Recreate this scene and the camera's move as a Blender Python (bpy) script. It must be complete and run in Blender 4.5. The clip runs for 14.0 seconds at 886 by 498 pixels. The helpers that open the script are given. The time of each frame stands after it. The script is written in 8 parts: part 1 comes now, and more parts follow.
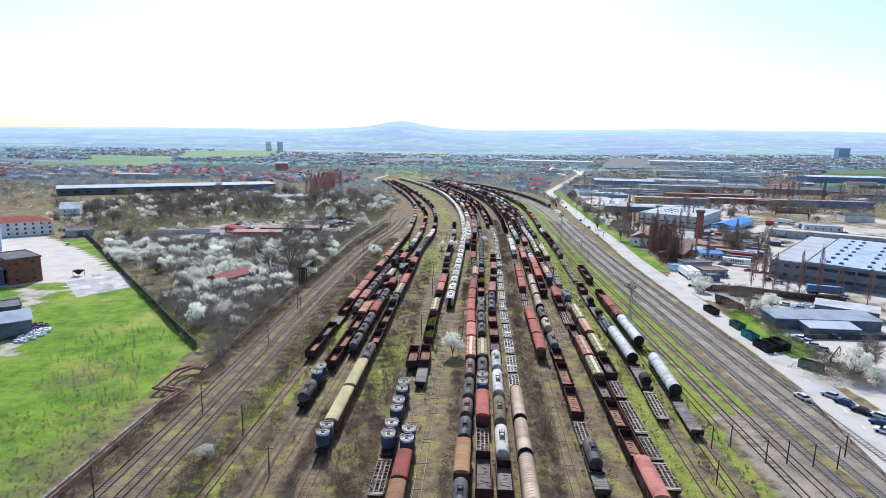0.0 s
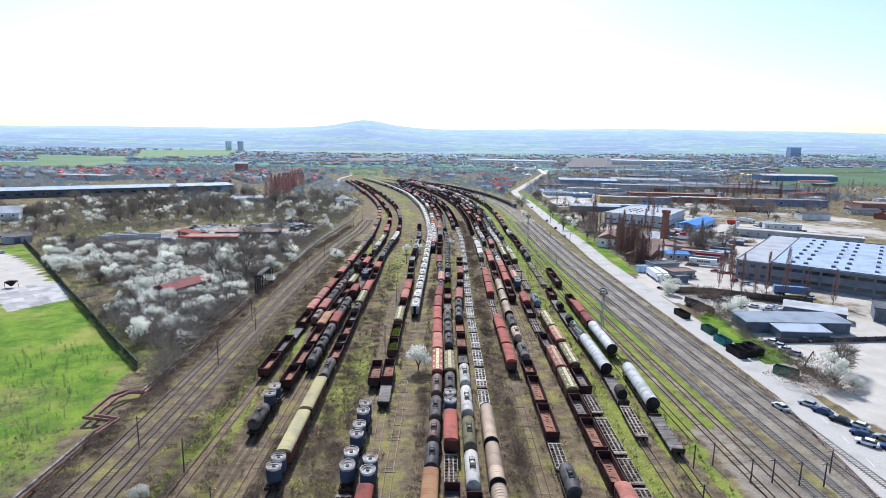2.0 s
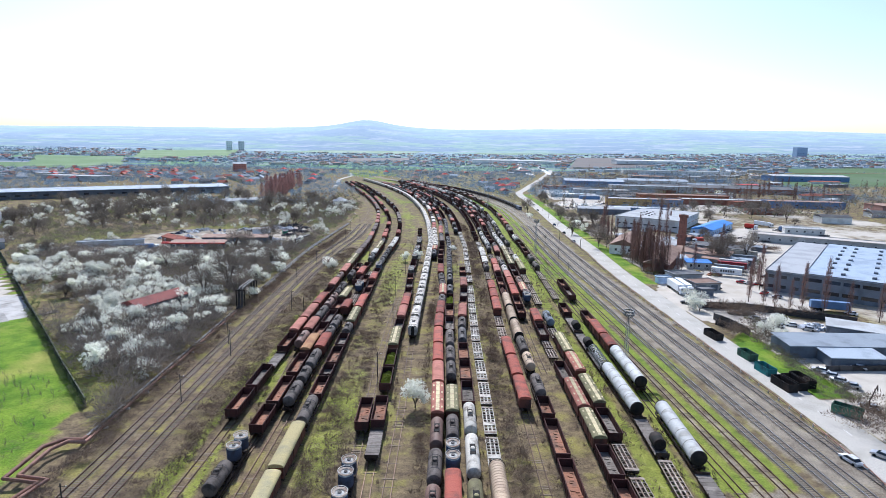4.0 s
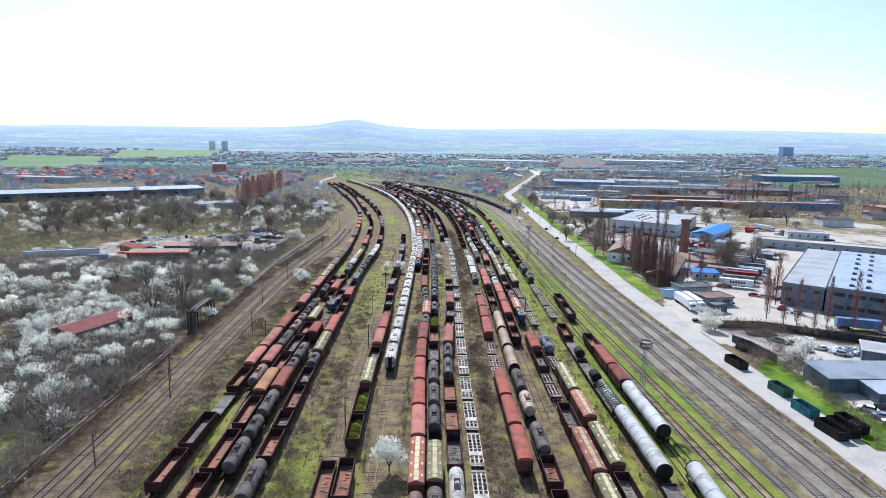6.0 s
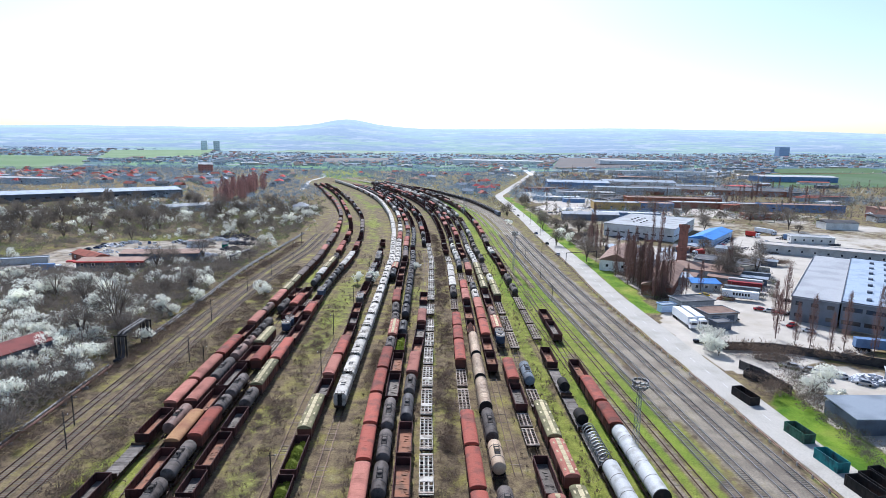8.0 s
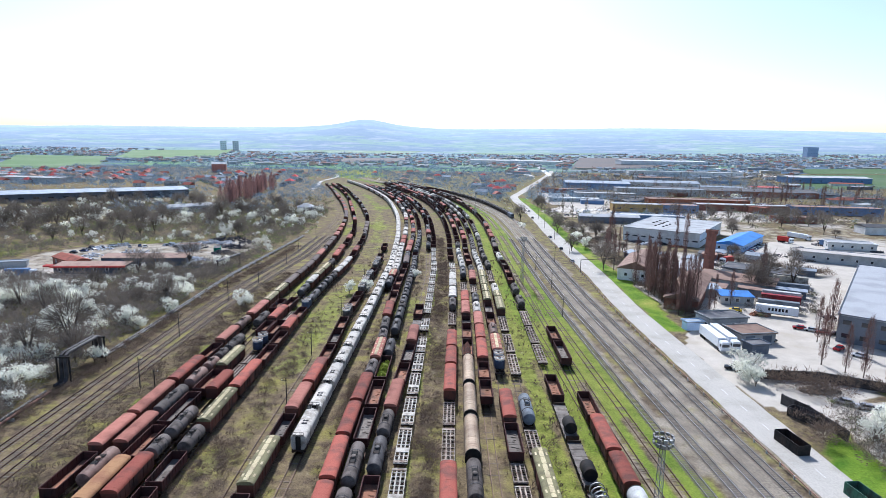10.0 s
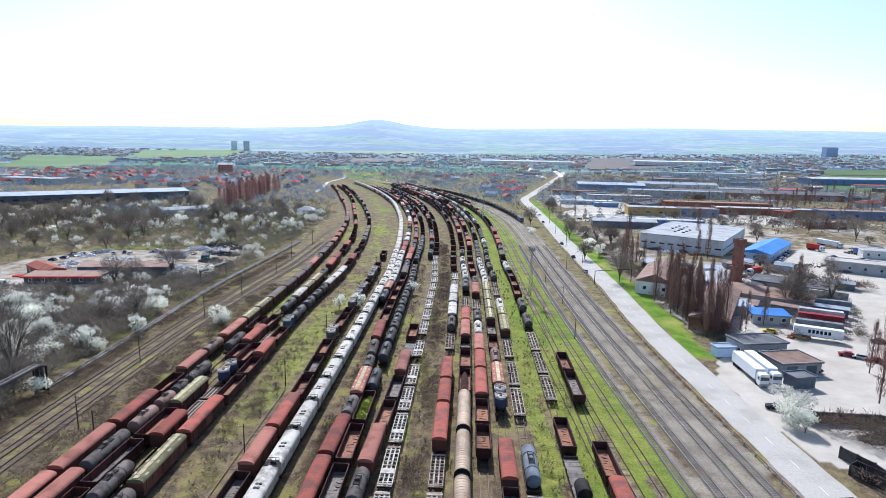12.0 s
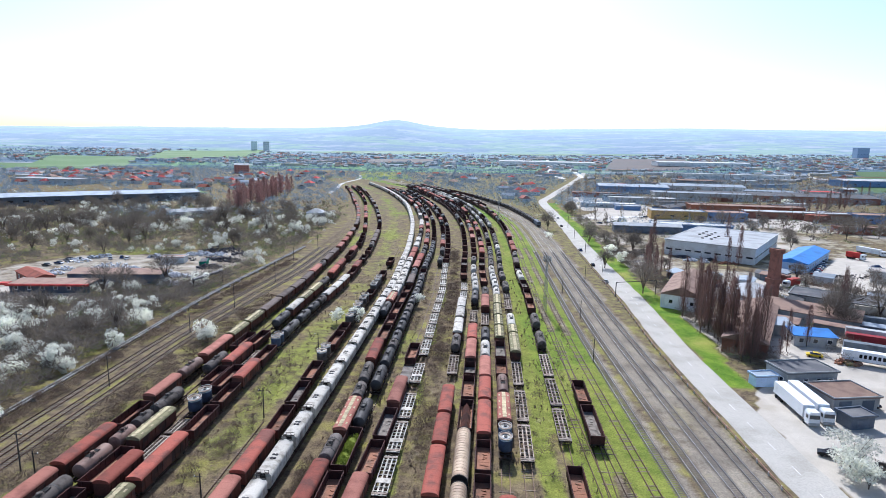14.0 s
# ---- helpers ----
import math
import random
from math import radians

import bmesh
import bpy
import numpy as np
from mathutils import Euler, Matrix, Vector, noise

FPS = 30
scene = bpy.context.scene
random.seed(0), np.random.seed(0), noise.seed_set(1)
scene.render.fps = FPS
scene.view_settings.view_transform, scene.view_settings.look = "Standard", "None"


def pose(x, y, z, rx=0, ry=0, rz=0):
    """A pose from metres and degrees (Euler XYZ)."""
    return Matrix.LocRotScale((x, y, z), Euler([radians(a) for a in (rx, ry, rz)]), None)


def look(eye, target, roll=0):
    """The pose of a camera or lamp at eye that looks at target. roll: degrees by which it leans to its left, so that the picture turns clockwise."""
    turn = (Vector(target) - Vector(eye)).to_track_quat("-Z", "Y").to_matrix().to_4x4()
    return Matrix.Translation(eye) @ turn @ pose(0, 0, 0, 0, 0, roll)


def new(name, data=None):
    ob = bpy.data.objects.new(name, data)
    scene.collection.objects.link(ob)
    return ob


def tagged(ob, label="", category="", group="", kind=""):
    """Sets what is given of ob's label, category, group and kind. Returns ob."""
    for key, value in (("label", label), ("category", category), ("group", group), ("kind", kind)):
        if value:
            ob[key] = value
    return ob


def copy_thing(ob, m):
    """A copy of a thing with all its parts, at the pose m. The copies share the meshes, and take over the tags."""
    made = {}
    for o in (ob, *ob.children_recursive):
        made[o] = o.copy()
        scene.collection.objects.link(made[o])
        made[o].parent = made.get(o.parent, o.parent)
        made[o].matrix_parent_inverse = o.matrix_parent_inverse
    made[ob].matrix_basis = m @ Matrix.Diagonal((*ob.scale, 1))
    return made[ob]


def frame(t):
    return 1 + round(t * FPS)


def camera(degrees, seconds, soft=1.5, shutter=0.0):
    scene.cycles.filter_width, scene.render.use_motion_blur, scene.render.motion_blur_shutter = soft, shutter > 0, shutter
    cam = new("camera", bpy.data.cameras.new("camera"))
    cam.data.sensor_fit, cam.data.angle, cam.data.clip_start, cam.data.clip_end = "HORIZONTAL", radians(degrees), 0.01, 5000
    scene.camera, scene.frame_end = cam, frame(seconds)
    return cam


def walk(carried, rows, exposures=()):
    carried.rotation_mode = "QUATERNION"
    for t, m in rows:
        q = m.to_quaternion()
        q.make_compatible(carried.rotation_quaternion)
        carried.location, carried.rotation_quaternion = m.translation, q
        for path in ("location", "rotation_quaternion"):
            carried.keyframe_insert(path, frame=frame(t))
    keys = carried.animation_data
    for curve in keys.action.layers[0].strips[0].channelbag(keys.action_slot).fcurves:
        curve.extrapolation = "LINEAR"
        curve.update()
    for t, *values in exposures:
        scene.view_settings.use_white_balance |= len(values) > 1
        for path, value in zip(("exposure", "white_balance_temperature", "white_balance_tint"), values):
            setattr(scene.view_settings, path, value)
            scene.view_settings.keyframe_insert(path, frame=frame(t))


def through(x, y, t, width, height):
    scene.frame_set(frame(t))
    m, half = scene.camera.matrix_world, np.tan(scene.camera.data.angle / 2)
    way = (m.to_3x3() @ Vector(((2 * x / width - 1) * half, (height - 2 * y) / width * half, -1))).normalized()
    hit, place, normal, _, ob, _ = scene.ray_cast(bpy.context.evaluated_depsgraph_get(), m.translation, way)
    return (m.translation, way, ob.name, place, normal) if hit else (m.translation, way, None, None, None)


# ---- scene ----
cam = camera(75.7, 14.0, soft=0.8)
PATH = [
    (0, (8.869, -0.448, 61.515), (8.843, 1.519, 61.152), 1.10),
    (0.5, (8.530, 0.465, 61.820), (8.558, 2.432, 61.457), 1.10),
    (1, (8.424, 2.458, 61.927), (8.506, 4.423, 61.564), 1.10),
    (1.5, (8.732, 5.565, 62.016), (8.829, 7.529, 61.653), 1.10),
    (2, (9.283, 9.836, 61.903), (9.377, 11.801, 61.540), 1.10),
    (2.5, (9.906, 14.748, 61.710), (9.994, 16.713, 61.347), 1.10),
    (3, (10.235, 20.480, 61.668), (10.320, 22.445, 61.305), 1.10),
    (5.5, (11.903, 53.834, 61.887), (12.008, 55.798, 61.524), 1.10),
    (6, (13.079, 60.100, 61.728), (13.209, 62.063, 61.365), 1.10),
    (6.5, (15.009, 66.178, 61.682), (15.150, 68.140, 61.318), 1.10),
    (7, (17.571, 72.097, 61.612), (17.715, 74.058, 61.249), 1.10),
    (7.5, (20.316, 77.628, 61.571), (20.459, 79.590, 61.208), 1.10),
    (8, (23.177, 83.267, 61.487), (23.320, 85.229, 61.124), 1.10),
    (10.5, (33.703, 111.225, 59.980), (33.763, 113.191, 59.617), 1.10),
    (11, (34.936, 116.930, 60.021), (34.987, 118.896, 59.658), 1.10),
    (11.5, (36.301, 122.245, 60.199), (36.344, 124.211, 59.836), 1.10),
    (12, (37.417, 127.524, 60.330), (37.453, 129.490, 59.967), 1.10),
    (12.5, (38.697, 132.523, 60.299), (38.720, 134.490, 59.936), 1.10),
    (13, (39.967, 137.141, 60.308), (39.973, 139.108, 59.945), 1.10),
    (13.5, (41.124, 141.347, 60.351), (41.112, 143.314, 59.988), 1.10),
    (14, (42.028, 145.181, 60.530), (41.997, 147.147, 60.167), 1.10),
]
walk(cam, [(t, look(eye, target, roll)) for t, eye, target, roll in PATH], [(0, 0.19, 5740, 12), (14, 0.19, 5740, 12)])

# ---- light ----
SUN_HEIGHT, SUN_TURN = 43.0, 5.0
world = bpy.data.worlds.new("sky")
scene.world = world
world.use_nodes = True
wn = world.node_tree.nodes
sky = wn.new("ShaderNodeTexSky")
sky.sky_type = "NISHITA"
sky.sun_disc = False
sky.sun_elevation = radians(SUN_HEIGHT)
sky.sun_rotation = radians(-SUN_TURN)
sky.air_density, sky.dust_density, sky.ozone_density = 1.0, 1.2, 1.1
wn["Background"].inputs[1].default_value = 0.146
world.node_tree.links.new(sky.outputs[0], wn["Background"].inputs[0])
sun = new("sun", bpy.data.lights.new("sun", "SUN"))
sun.data.energy = 5.0
sun.data.angle = radians(0.6)
sun.data.color = (1.0, 0.97, 0.93)
SUN_DIR = Vector((-math.sin(radians(SUN_TURN)) * math.cos(radians(SUN_HEIGHT)),
                  math.cos(radians(SUN_TURN)) * math.cos(radians(SUN_HEIGHT)), math.sin(radians(SUN_HEIGHT))))
sun.matrix_world = look(SUN_DIR * 300, (0, 0, 0))

# ---- materials ----
MATS = {}


def mat(name, base, other=None, rough=0.8, metal=0.0, stain=0.35, grain=6.0, mix=0.5, bump=0.2, spread=0.25, spec=0.15):
    """Worn surface: two colours mixed by large stains, fine grain, and a small change from object to object."""
    if name in MATS:
        return MATS[name]
    m = bpy.data.materials.new(name)
    MATS[name] = m
    m.use_nodes = True
    nt = m.node_tree
    b = nt.nodes["Principled BSDF"]
    b.inputs["Roughness"].default_value = rough
    b.inputs["Metallic"].default_value = metal
    b.inputs["Specular IOR Level"].default_value = spec
    other = other or tuple(c * 0.55 for c in base)
    geo = nt.nodes.new("ShaderNodeNewGeometry")
    big, fine = nt.nodes.new("ShaderNodeTexNoise"), nt.nodes.new("ShaderNodeTexNoise")
    big.inputs["Scale"].default_value, big.inputs["Detail"].default_value = stain, 6
    fine.inputs["Scale"].default_value, fine.inputs["Detail"].default_value = grain, 4
    for n in (big, fine):
        nt.links.new(geo.outputs["Position"], n.inputs["Vector"])
    ramp = nt.nodes.new("ShaderNodeMapRange")
    ramp.inputs[1].default_value, ramp.inputs[2].default_value = 0.62 - 0.3 * mix, 0.8 - 0.3 * mix
    nt.links.new(big.outputs[0], ramp.inputs[0])
    cm = nt.nodes.new("ShaderNodeMix")
    cm.data_type = "RGBA"
    cm.inputs[6].default_value, cm.inputs[7].default_value = (*base, 1), (*other, 1)
    nt.links.new(ramp.outputs[0], cm.inputs[0])
    info = nt.nodes.new("ShaderNodeObjectInfo")
    val = nt.nodes.new("ShaderNodeMath")
    val.operation = "MULTIPLY_ADD"
    val.inputs[1].default_value, val.inputs[2].default_value = spread * 2, 1 - spread
    nt.links.new(info.outputs["Random"], val.inputs[0])
    gr = nt.nodes.new("ShaderNodeMath")
    gr.operation = "MULTIPLY_ADD"
    gr.inputs[1].default_value, gr.inputs[2].default_value = 0.7, 0.65
    nt.links.new(fine.outputs[0], gr.inputs[0])
    both = nt.nodes.new("ShaderNodeMath")
    both.operation = "MULTIPLY"
    nt.links.new(val.outputs[0], both.inputs[0])
    nt.links.new(gr.outputs[0], both.inputs[1])
    hsv = nt.nodes.new("ShaderNodeHueSaturation")
    nt.links.new(cm.outputs[2], hsv.inputs["Color"])
    nt.links.new(both.outputs[0], hsv.inputs["Value"])
    nt.links.new(hsv.outputs[0], b.inputs["Base Color"])
    if bump:
        bp = nt.nodes.new("ShaderNodeBump")
        bp.inputs["Strength"].default_value, bp.inputs["Distance"].default_value = bump, 0.05
        nt.links.new(fine.outputs[0], bp.inputs["Height"])
        nt.links.new(bp.outputs[0], b.inputs["Normal"])
    return m


def leafy(name, base, other, through=0.3):
    """Foliage, twigs and blossom: colour changes from clump to clump, some light passes through."""
    if name in MATS:
        return MATS[name]
    m = bpy.data.materials.new(name)
    MATS[name] = m
    m.use_nodes = True
    nt = m.node_tree
    b, out = nt.nodes["Principled BSDF"], nt.nodes["Material Output"]
    b.inputs["Roughness"].default_value, b.inputs["Specular IOR Level"].default_value = 0.9, 0.1
    geo, info = nt.nodes.new("ShaderNodeNewGeometry"), nt.nodes.new("ShaderNodeObjectInfo")
    nz = nt.nodes.new("ShaderNodeTexNoise")
    nz.inputs["Scale"].default_value = 0.25
    nt.links.new(geo.outputs["Position"], nz.inputs["Vector"])
    add = nt.nodes.new("ShaderNodeMath")
    add.operation = "ADD"
    nt.links.new(geo.outputs["Random Per Island"], add.inputs[0])
    nt.links.new(nz.outputs[0], add.inputs[1])
    half = nt.nodes.new("ShaderNodeMath")
    half.operation = "MULTIPLY_ADD"
    half.inputs[1].default_value, half.inputs[2].default_value = 0.5, 0.0
    nt.links.new(add.outputs[0], half.inputs[0])
    cm = nt.nodes.new("ShaderNodeMix")
    cm.data_type = "RGBA"
    cm.inputs[6].default_value, cm.inputs[7].default_value = (*base, 1), (*other, 1)
    nt.links.new(half.outputs[0], cm.inputs[0])
    hsv = nt.nodes.new("ShaderNodeHueSaturation")
    rnd = nt.nodes.new("ShaderNodeMath")
    rnd.operation = "MULTIPLY_ADD"
    rnd.inputs[1].default_value, rnd.inputs[2].default_value = 0.5, 0.75
    nt.links.new(info.outputs["Random"], rnd.inputs[0])
    nt.links.new(rnd.outputs[0], hsv.inputs["Value"])
    nt.links.new(cm.outputs[2], hsv.inputs["Color"])
    nt.links.new(hsv.outputs[0], b.inputs["Base Color"])
    tr = nt.nodes.new("ShaderNodeBsdfTranslucent")
    nt.links.new(hsv.outputs[0], tr.inputs["Color"])
    sh = nt.nodes.new("ShaderNodeMixShader")
    sh.inputs[0].default_value = through
    nt.links.new(b.outputs[0], sh.inputs[1])
    nt.links.new(tr.outputs[0], sh.inputs[2])
    nt.links.new(sh.outputs[0], out.inputs[0])
    return m


RED = mat("red oxide roof paint", (0.31, 0.085, 0.058), (0.17, 0.065, 0.05), stain=0.35, spread=0.3)
PINK = mat("faded red roof paint", (0.36, 0.145, 0.105), (0.24, 0.09, 0.065), stain=0.3)
ORANGE = mat("ochre roof paint", (0.33, 0.18, 0.085), (0.24, 0.11, 0.06), stain=0.2)
BROWN = mat("brown wagon side paint", (0.13, 0.05, 0.035), (0.06, 0.035, 0.03), stain=0.4)
YELLOW = mat("faded yellow roof paint", (0.42, 0.35, 0.17), (0.3, 0.27, 0.16), stain=0.3)
OLIVE = mat("olive roof felt", (0.21, 0.19, 0.1), (0.14, 0.12, 0.07), stain=0.5)
DARKROOF = mat("dull dark brown roof", (0.13, 0.1, 0.085), (0.09, 0.06, 0.05), stain=0.4)
WHITE = mat("weathered white paint", (0.53, 0.49, 0.42), (0.26, 0.23, 0.19), stain=0.6, mix=0.45, spread=0.12)
CLEANWHITE = mat("clean white paint", (0.8, 0.81, 0.82), (0.66, 0.67, 0.68), stain=0.3, mix=0.2, rough=0.45, spread=0.05)
GREYTANK = mat("dirty grey tank paint", (0.13, 0.108, 0.094), (0.06, 0.048, 0.04), stain=0.7, rough=0.75)
DARKTANK = mat("oil-stained dark tank paint", (0.075, 0.068, 0.065), (0.035, 0.03, 0.03), stain=0.6, rough=0.6)
DULLWHITE = mat("dull grey-white vessel paint", (0.5, 0.5, 0.48), (0.34, 0.33, 0.3), stain=0.5, rough=0.6, spread=0.1)
BROWNTANK = mat("brown tank paint", (0.21, 0.13, 0.1), (0.12, 0.07, 0.055), stain=0.5, rough=0.6)
BEIGE = mat("beige hood sheet", (0.5, 0.37, 0.25), (0.4, 0.28, 0.19), stain=0.4, rough=0.6)
BLUE = mat("dark blue vessel paint", (0.07, 0.085, 0.125), (0.05, 0.05, 0.06), stain=0.5)
BLUEGREY = mat("blue-grey vessel paint", (0.2, 0.225, 0.25), (0.12, 0.13, 0.14), stain=0.5)
BLACK = mat("sooty black steel", (0.02, 0.019, 0.018), (0.04, 0.03, 0.025), stain=0.6)
FRAME = mat("rusty black underframe", (0.05, 0.038, 0.03), (0.09, 0.05, 0.035), stain=0.8)
RUST = mat("rusty wagon floor", (0.3, 0.14, 0.085), (0.17, 0.1, 0.07), stain=0.5, bump=0.6)
GONDOLA = mat("dark red gondola sides", (0.075, 0.03, 0.026), (0.045, 0.025, 0.022), stain=0.5)
LATTICE = mat("rusty grey lattice steel", (0.36, 0.3, 0.245), (0.19, 0.13, 0.095), stain=0.6)
PLANK = mat("grey weathered planks", (0.2, 0.175, 0.15), (0.12, 0.1, 0.085), stain=0.6)
CREAM = mat("cream walkway boards", (0.55, 0.47, 0.28), (0.4, 0.32, 0.2), stain=0.8)
RAIL = mat("rusty rail steel", (0.12, 0.075, 0.052), (0.08, 0.052, 0.038), rough=0.55, metal=0.4, stain=0.2)
SHINY = mat("polished rail steel", (0.5, 0.47, 0.45), (0.3, 0.26, 0.23), rough=0.28, metal=0.9, stain=0.1)
SLEEPER = mat("weathered sleepers", (0.17, 0.135, 0.1), (0.22, 0.18, 0.13), stain=0.4)
PALESLEEPER = mat("dusty concrete sleepers", (0.15, 0.125, 0.1), (0.2, 0.165, 0.13), stain=0.4)
CONCRETE = mat("stained concrete", (0.42, 0.4, 0.37), (0.3, 0.28, 0.25), stain=0.2, mix=0.5)
POLE = mat("dark pole steel", (0.07, 0.065, 0.06), stain=0.4)
GALV = mat("galvanised steel", (0.3, 0.31, 0.31), (0.2, 0.2, 0.2), rough=0.5, metal=0.6)
BRICK = mat("red-brown brickwork", (0.27, 0.12, 0.085), (0.17, 0.08, 0.06), stain=0.5, grain=9)
WHITEWALL = mat("white rendered wall", (0.74, 0.74, 0.72), (0.6, 0.59, 0.56), stain=0.2)
GREYWALL = mat("grey concrete panel wall", (0.42, 0.42, 0.41), (0.3, 0.3, 0.29), stain=0.2)
DARKWALL = mat("dark blue-grey sheet wall", (0.14, 0.16, 0.19), (0.1, 0.11, 0.13), stain=0.3)
BLUEWALL = mat("blue sheet wall", (0.16, 0.26, 0.44), (0.13, 0.2, 0.34), stain=0.3)
BLUEROOF = mat("bright blue sheet roof", (0.06, 0.22, 0.58), (0.05, 0.17, 0.42), stain=0.2, rough=0.5)
PALEROOF = mat("pale sheet roof", (0.47, 0.48, 0.48), (0.34, 0.34, 0.33), stain=0.12, rough=0.8, spec=0.15)
GREYROOF = mat("blue-grey sheet roof", (0.33, 0.37, 0.41), (0.24, 0.27, 0.3), stain=0.15, rough=0.8, spec=0.15)
TILEROOF = mat("red tiled roof", (0.33, 0.1, 0.065), (0.22, 0.075, 0.05), stain=0.3)
BROWNROOF = mat("brown sheet roof", (0.3, 0.2, 0.15), (0.22, 0.14, 0.11), stain=0.3)
REDSHEET = mat("bright red sheet roof", (0.5, 0.07, 0.06), (0.35, 0.06, 0.05), stain=0.3)
DARKFELT = mat("dark felt roof", (0.1, 0.1, 0.105), (0.16, 0.155, 0.15), stain=0.2)
GLASS = mat("dark window glass", (0.025, 0.03, 0.04), rough=0.08, bump=0, spec=0.6)
TYRE = mat("black rubber", (0.02, 0.02, 0.02), rough=0.9)
PIPE = mat("silver-lagged pipe", (0.19, 0.18, 0.17), (0.09, 0.08, 0.07), rough=0.6, metal=0.2, stain=0.4)
PIPERUST = mat("rusty lagged pipe", (0.27, 0.15, 0.11), (0.17, 0.1, 0.08), stain=0.6)
SIGNGREEN = mat("green skip paint", (0.06, 0.15, 0.1), (0.05, 0.08, 0.06), stain=0.6)
TEAL = mat("teal skip paint", (0.04, 0.2, 0.2), (0.04, 0.1, 0.11), stain=0.6)
SCRAPWHITE = mat("white scrap bales", (0.62, 0.63, 0.65), (0.35, 0.36, 0.4), stain=0.8)
SCRAPDARK = mat("dark scrap metal", (0.07, 0.07, 0.08), (0.15, 0.13, 0.13), stain=0.8)
BARK = mat("grey-brown bark", (0.13, 0.1, 0.08), (0.09, 0.07, 0.055), stain=0.8)
MOSS = leafy("bright green moss and weeds", (0.24, 0.3, 0.04), (0.17, 0.2, 0.05))
BLOSSOM = leafy("white spring blossom", (0.88, 0.87, 0.8), (0.7, 0.7, 0.58), 0.45)
TWIG = leafy("grey-brown bare twigs", (0.12, 0.1, 0.085), (0.26, 0.225, 0.185), 0.3)
BRUSH = leafy("brown dry brush", (0.12, 0.085, 0.065), (0.27, 0.205, 0.155), 0.25)
REDTWIG = leafy("reddish bare twigs", (0.13, 0.075, 0.065), (0.26, 0.165, 0.14), 0.25)
OLIVELEAF = leafy("olive spring leaves", (0.12, 0.15, 0.06), (0.24, 0.27, 0.12), 0.35)
GREENLEAF = leafy("fresh green leaves", (0.1, 0.19, 0.03), (0.17, 0.28, 0.05))
STRAW = leafy("dry straw grass", (0.36, 0.29, 0.16), (0.24, 0.19, 0.11), 0.2)
# far trees: distance haze painted into the leaf colour as pale blue
HAZETREE = leafy("bluish distant trees", (0.16, 0.22, 0.285), (0.3, 0.385, 0.46), 0.25)
GRASS = leafy("fresh grass blades", (0.15, 0.21, 0.05), (0.25, 0.29, 0.09), 0.3)
MAUVETWIG = leafy("mauve-red budding twigs", (0.24, 0.13, 0.12), (0.36, 0.22, 0.2), 0.4)


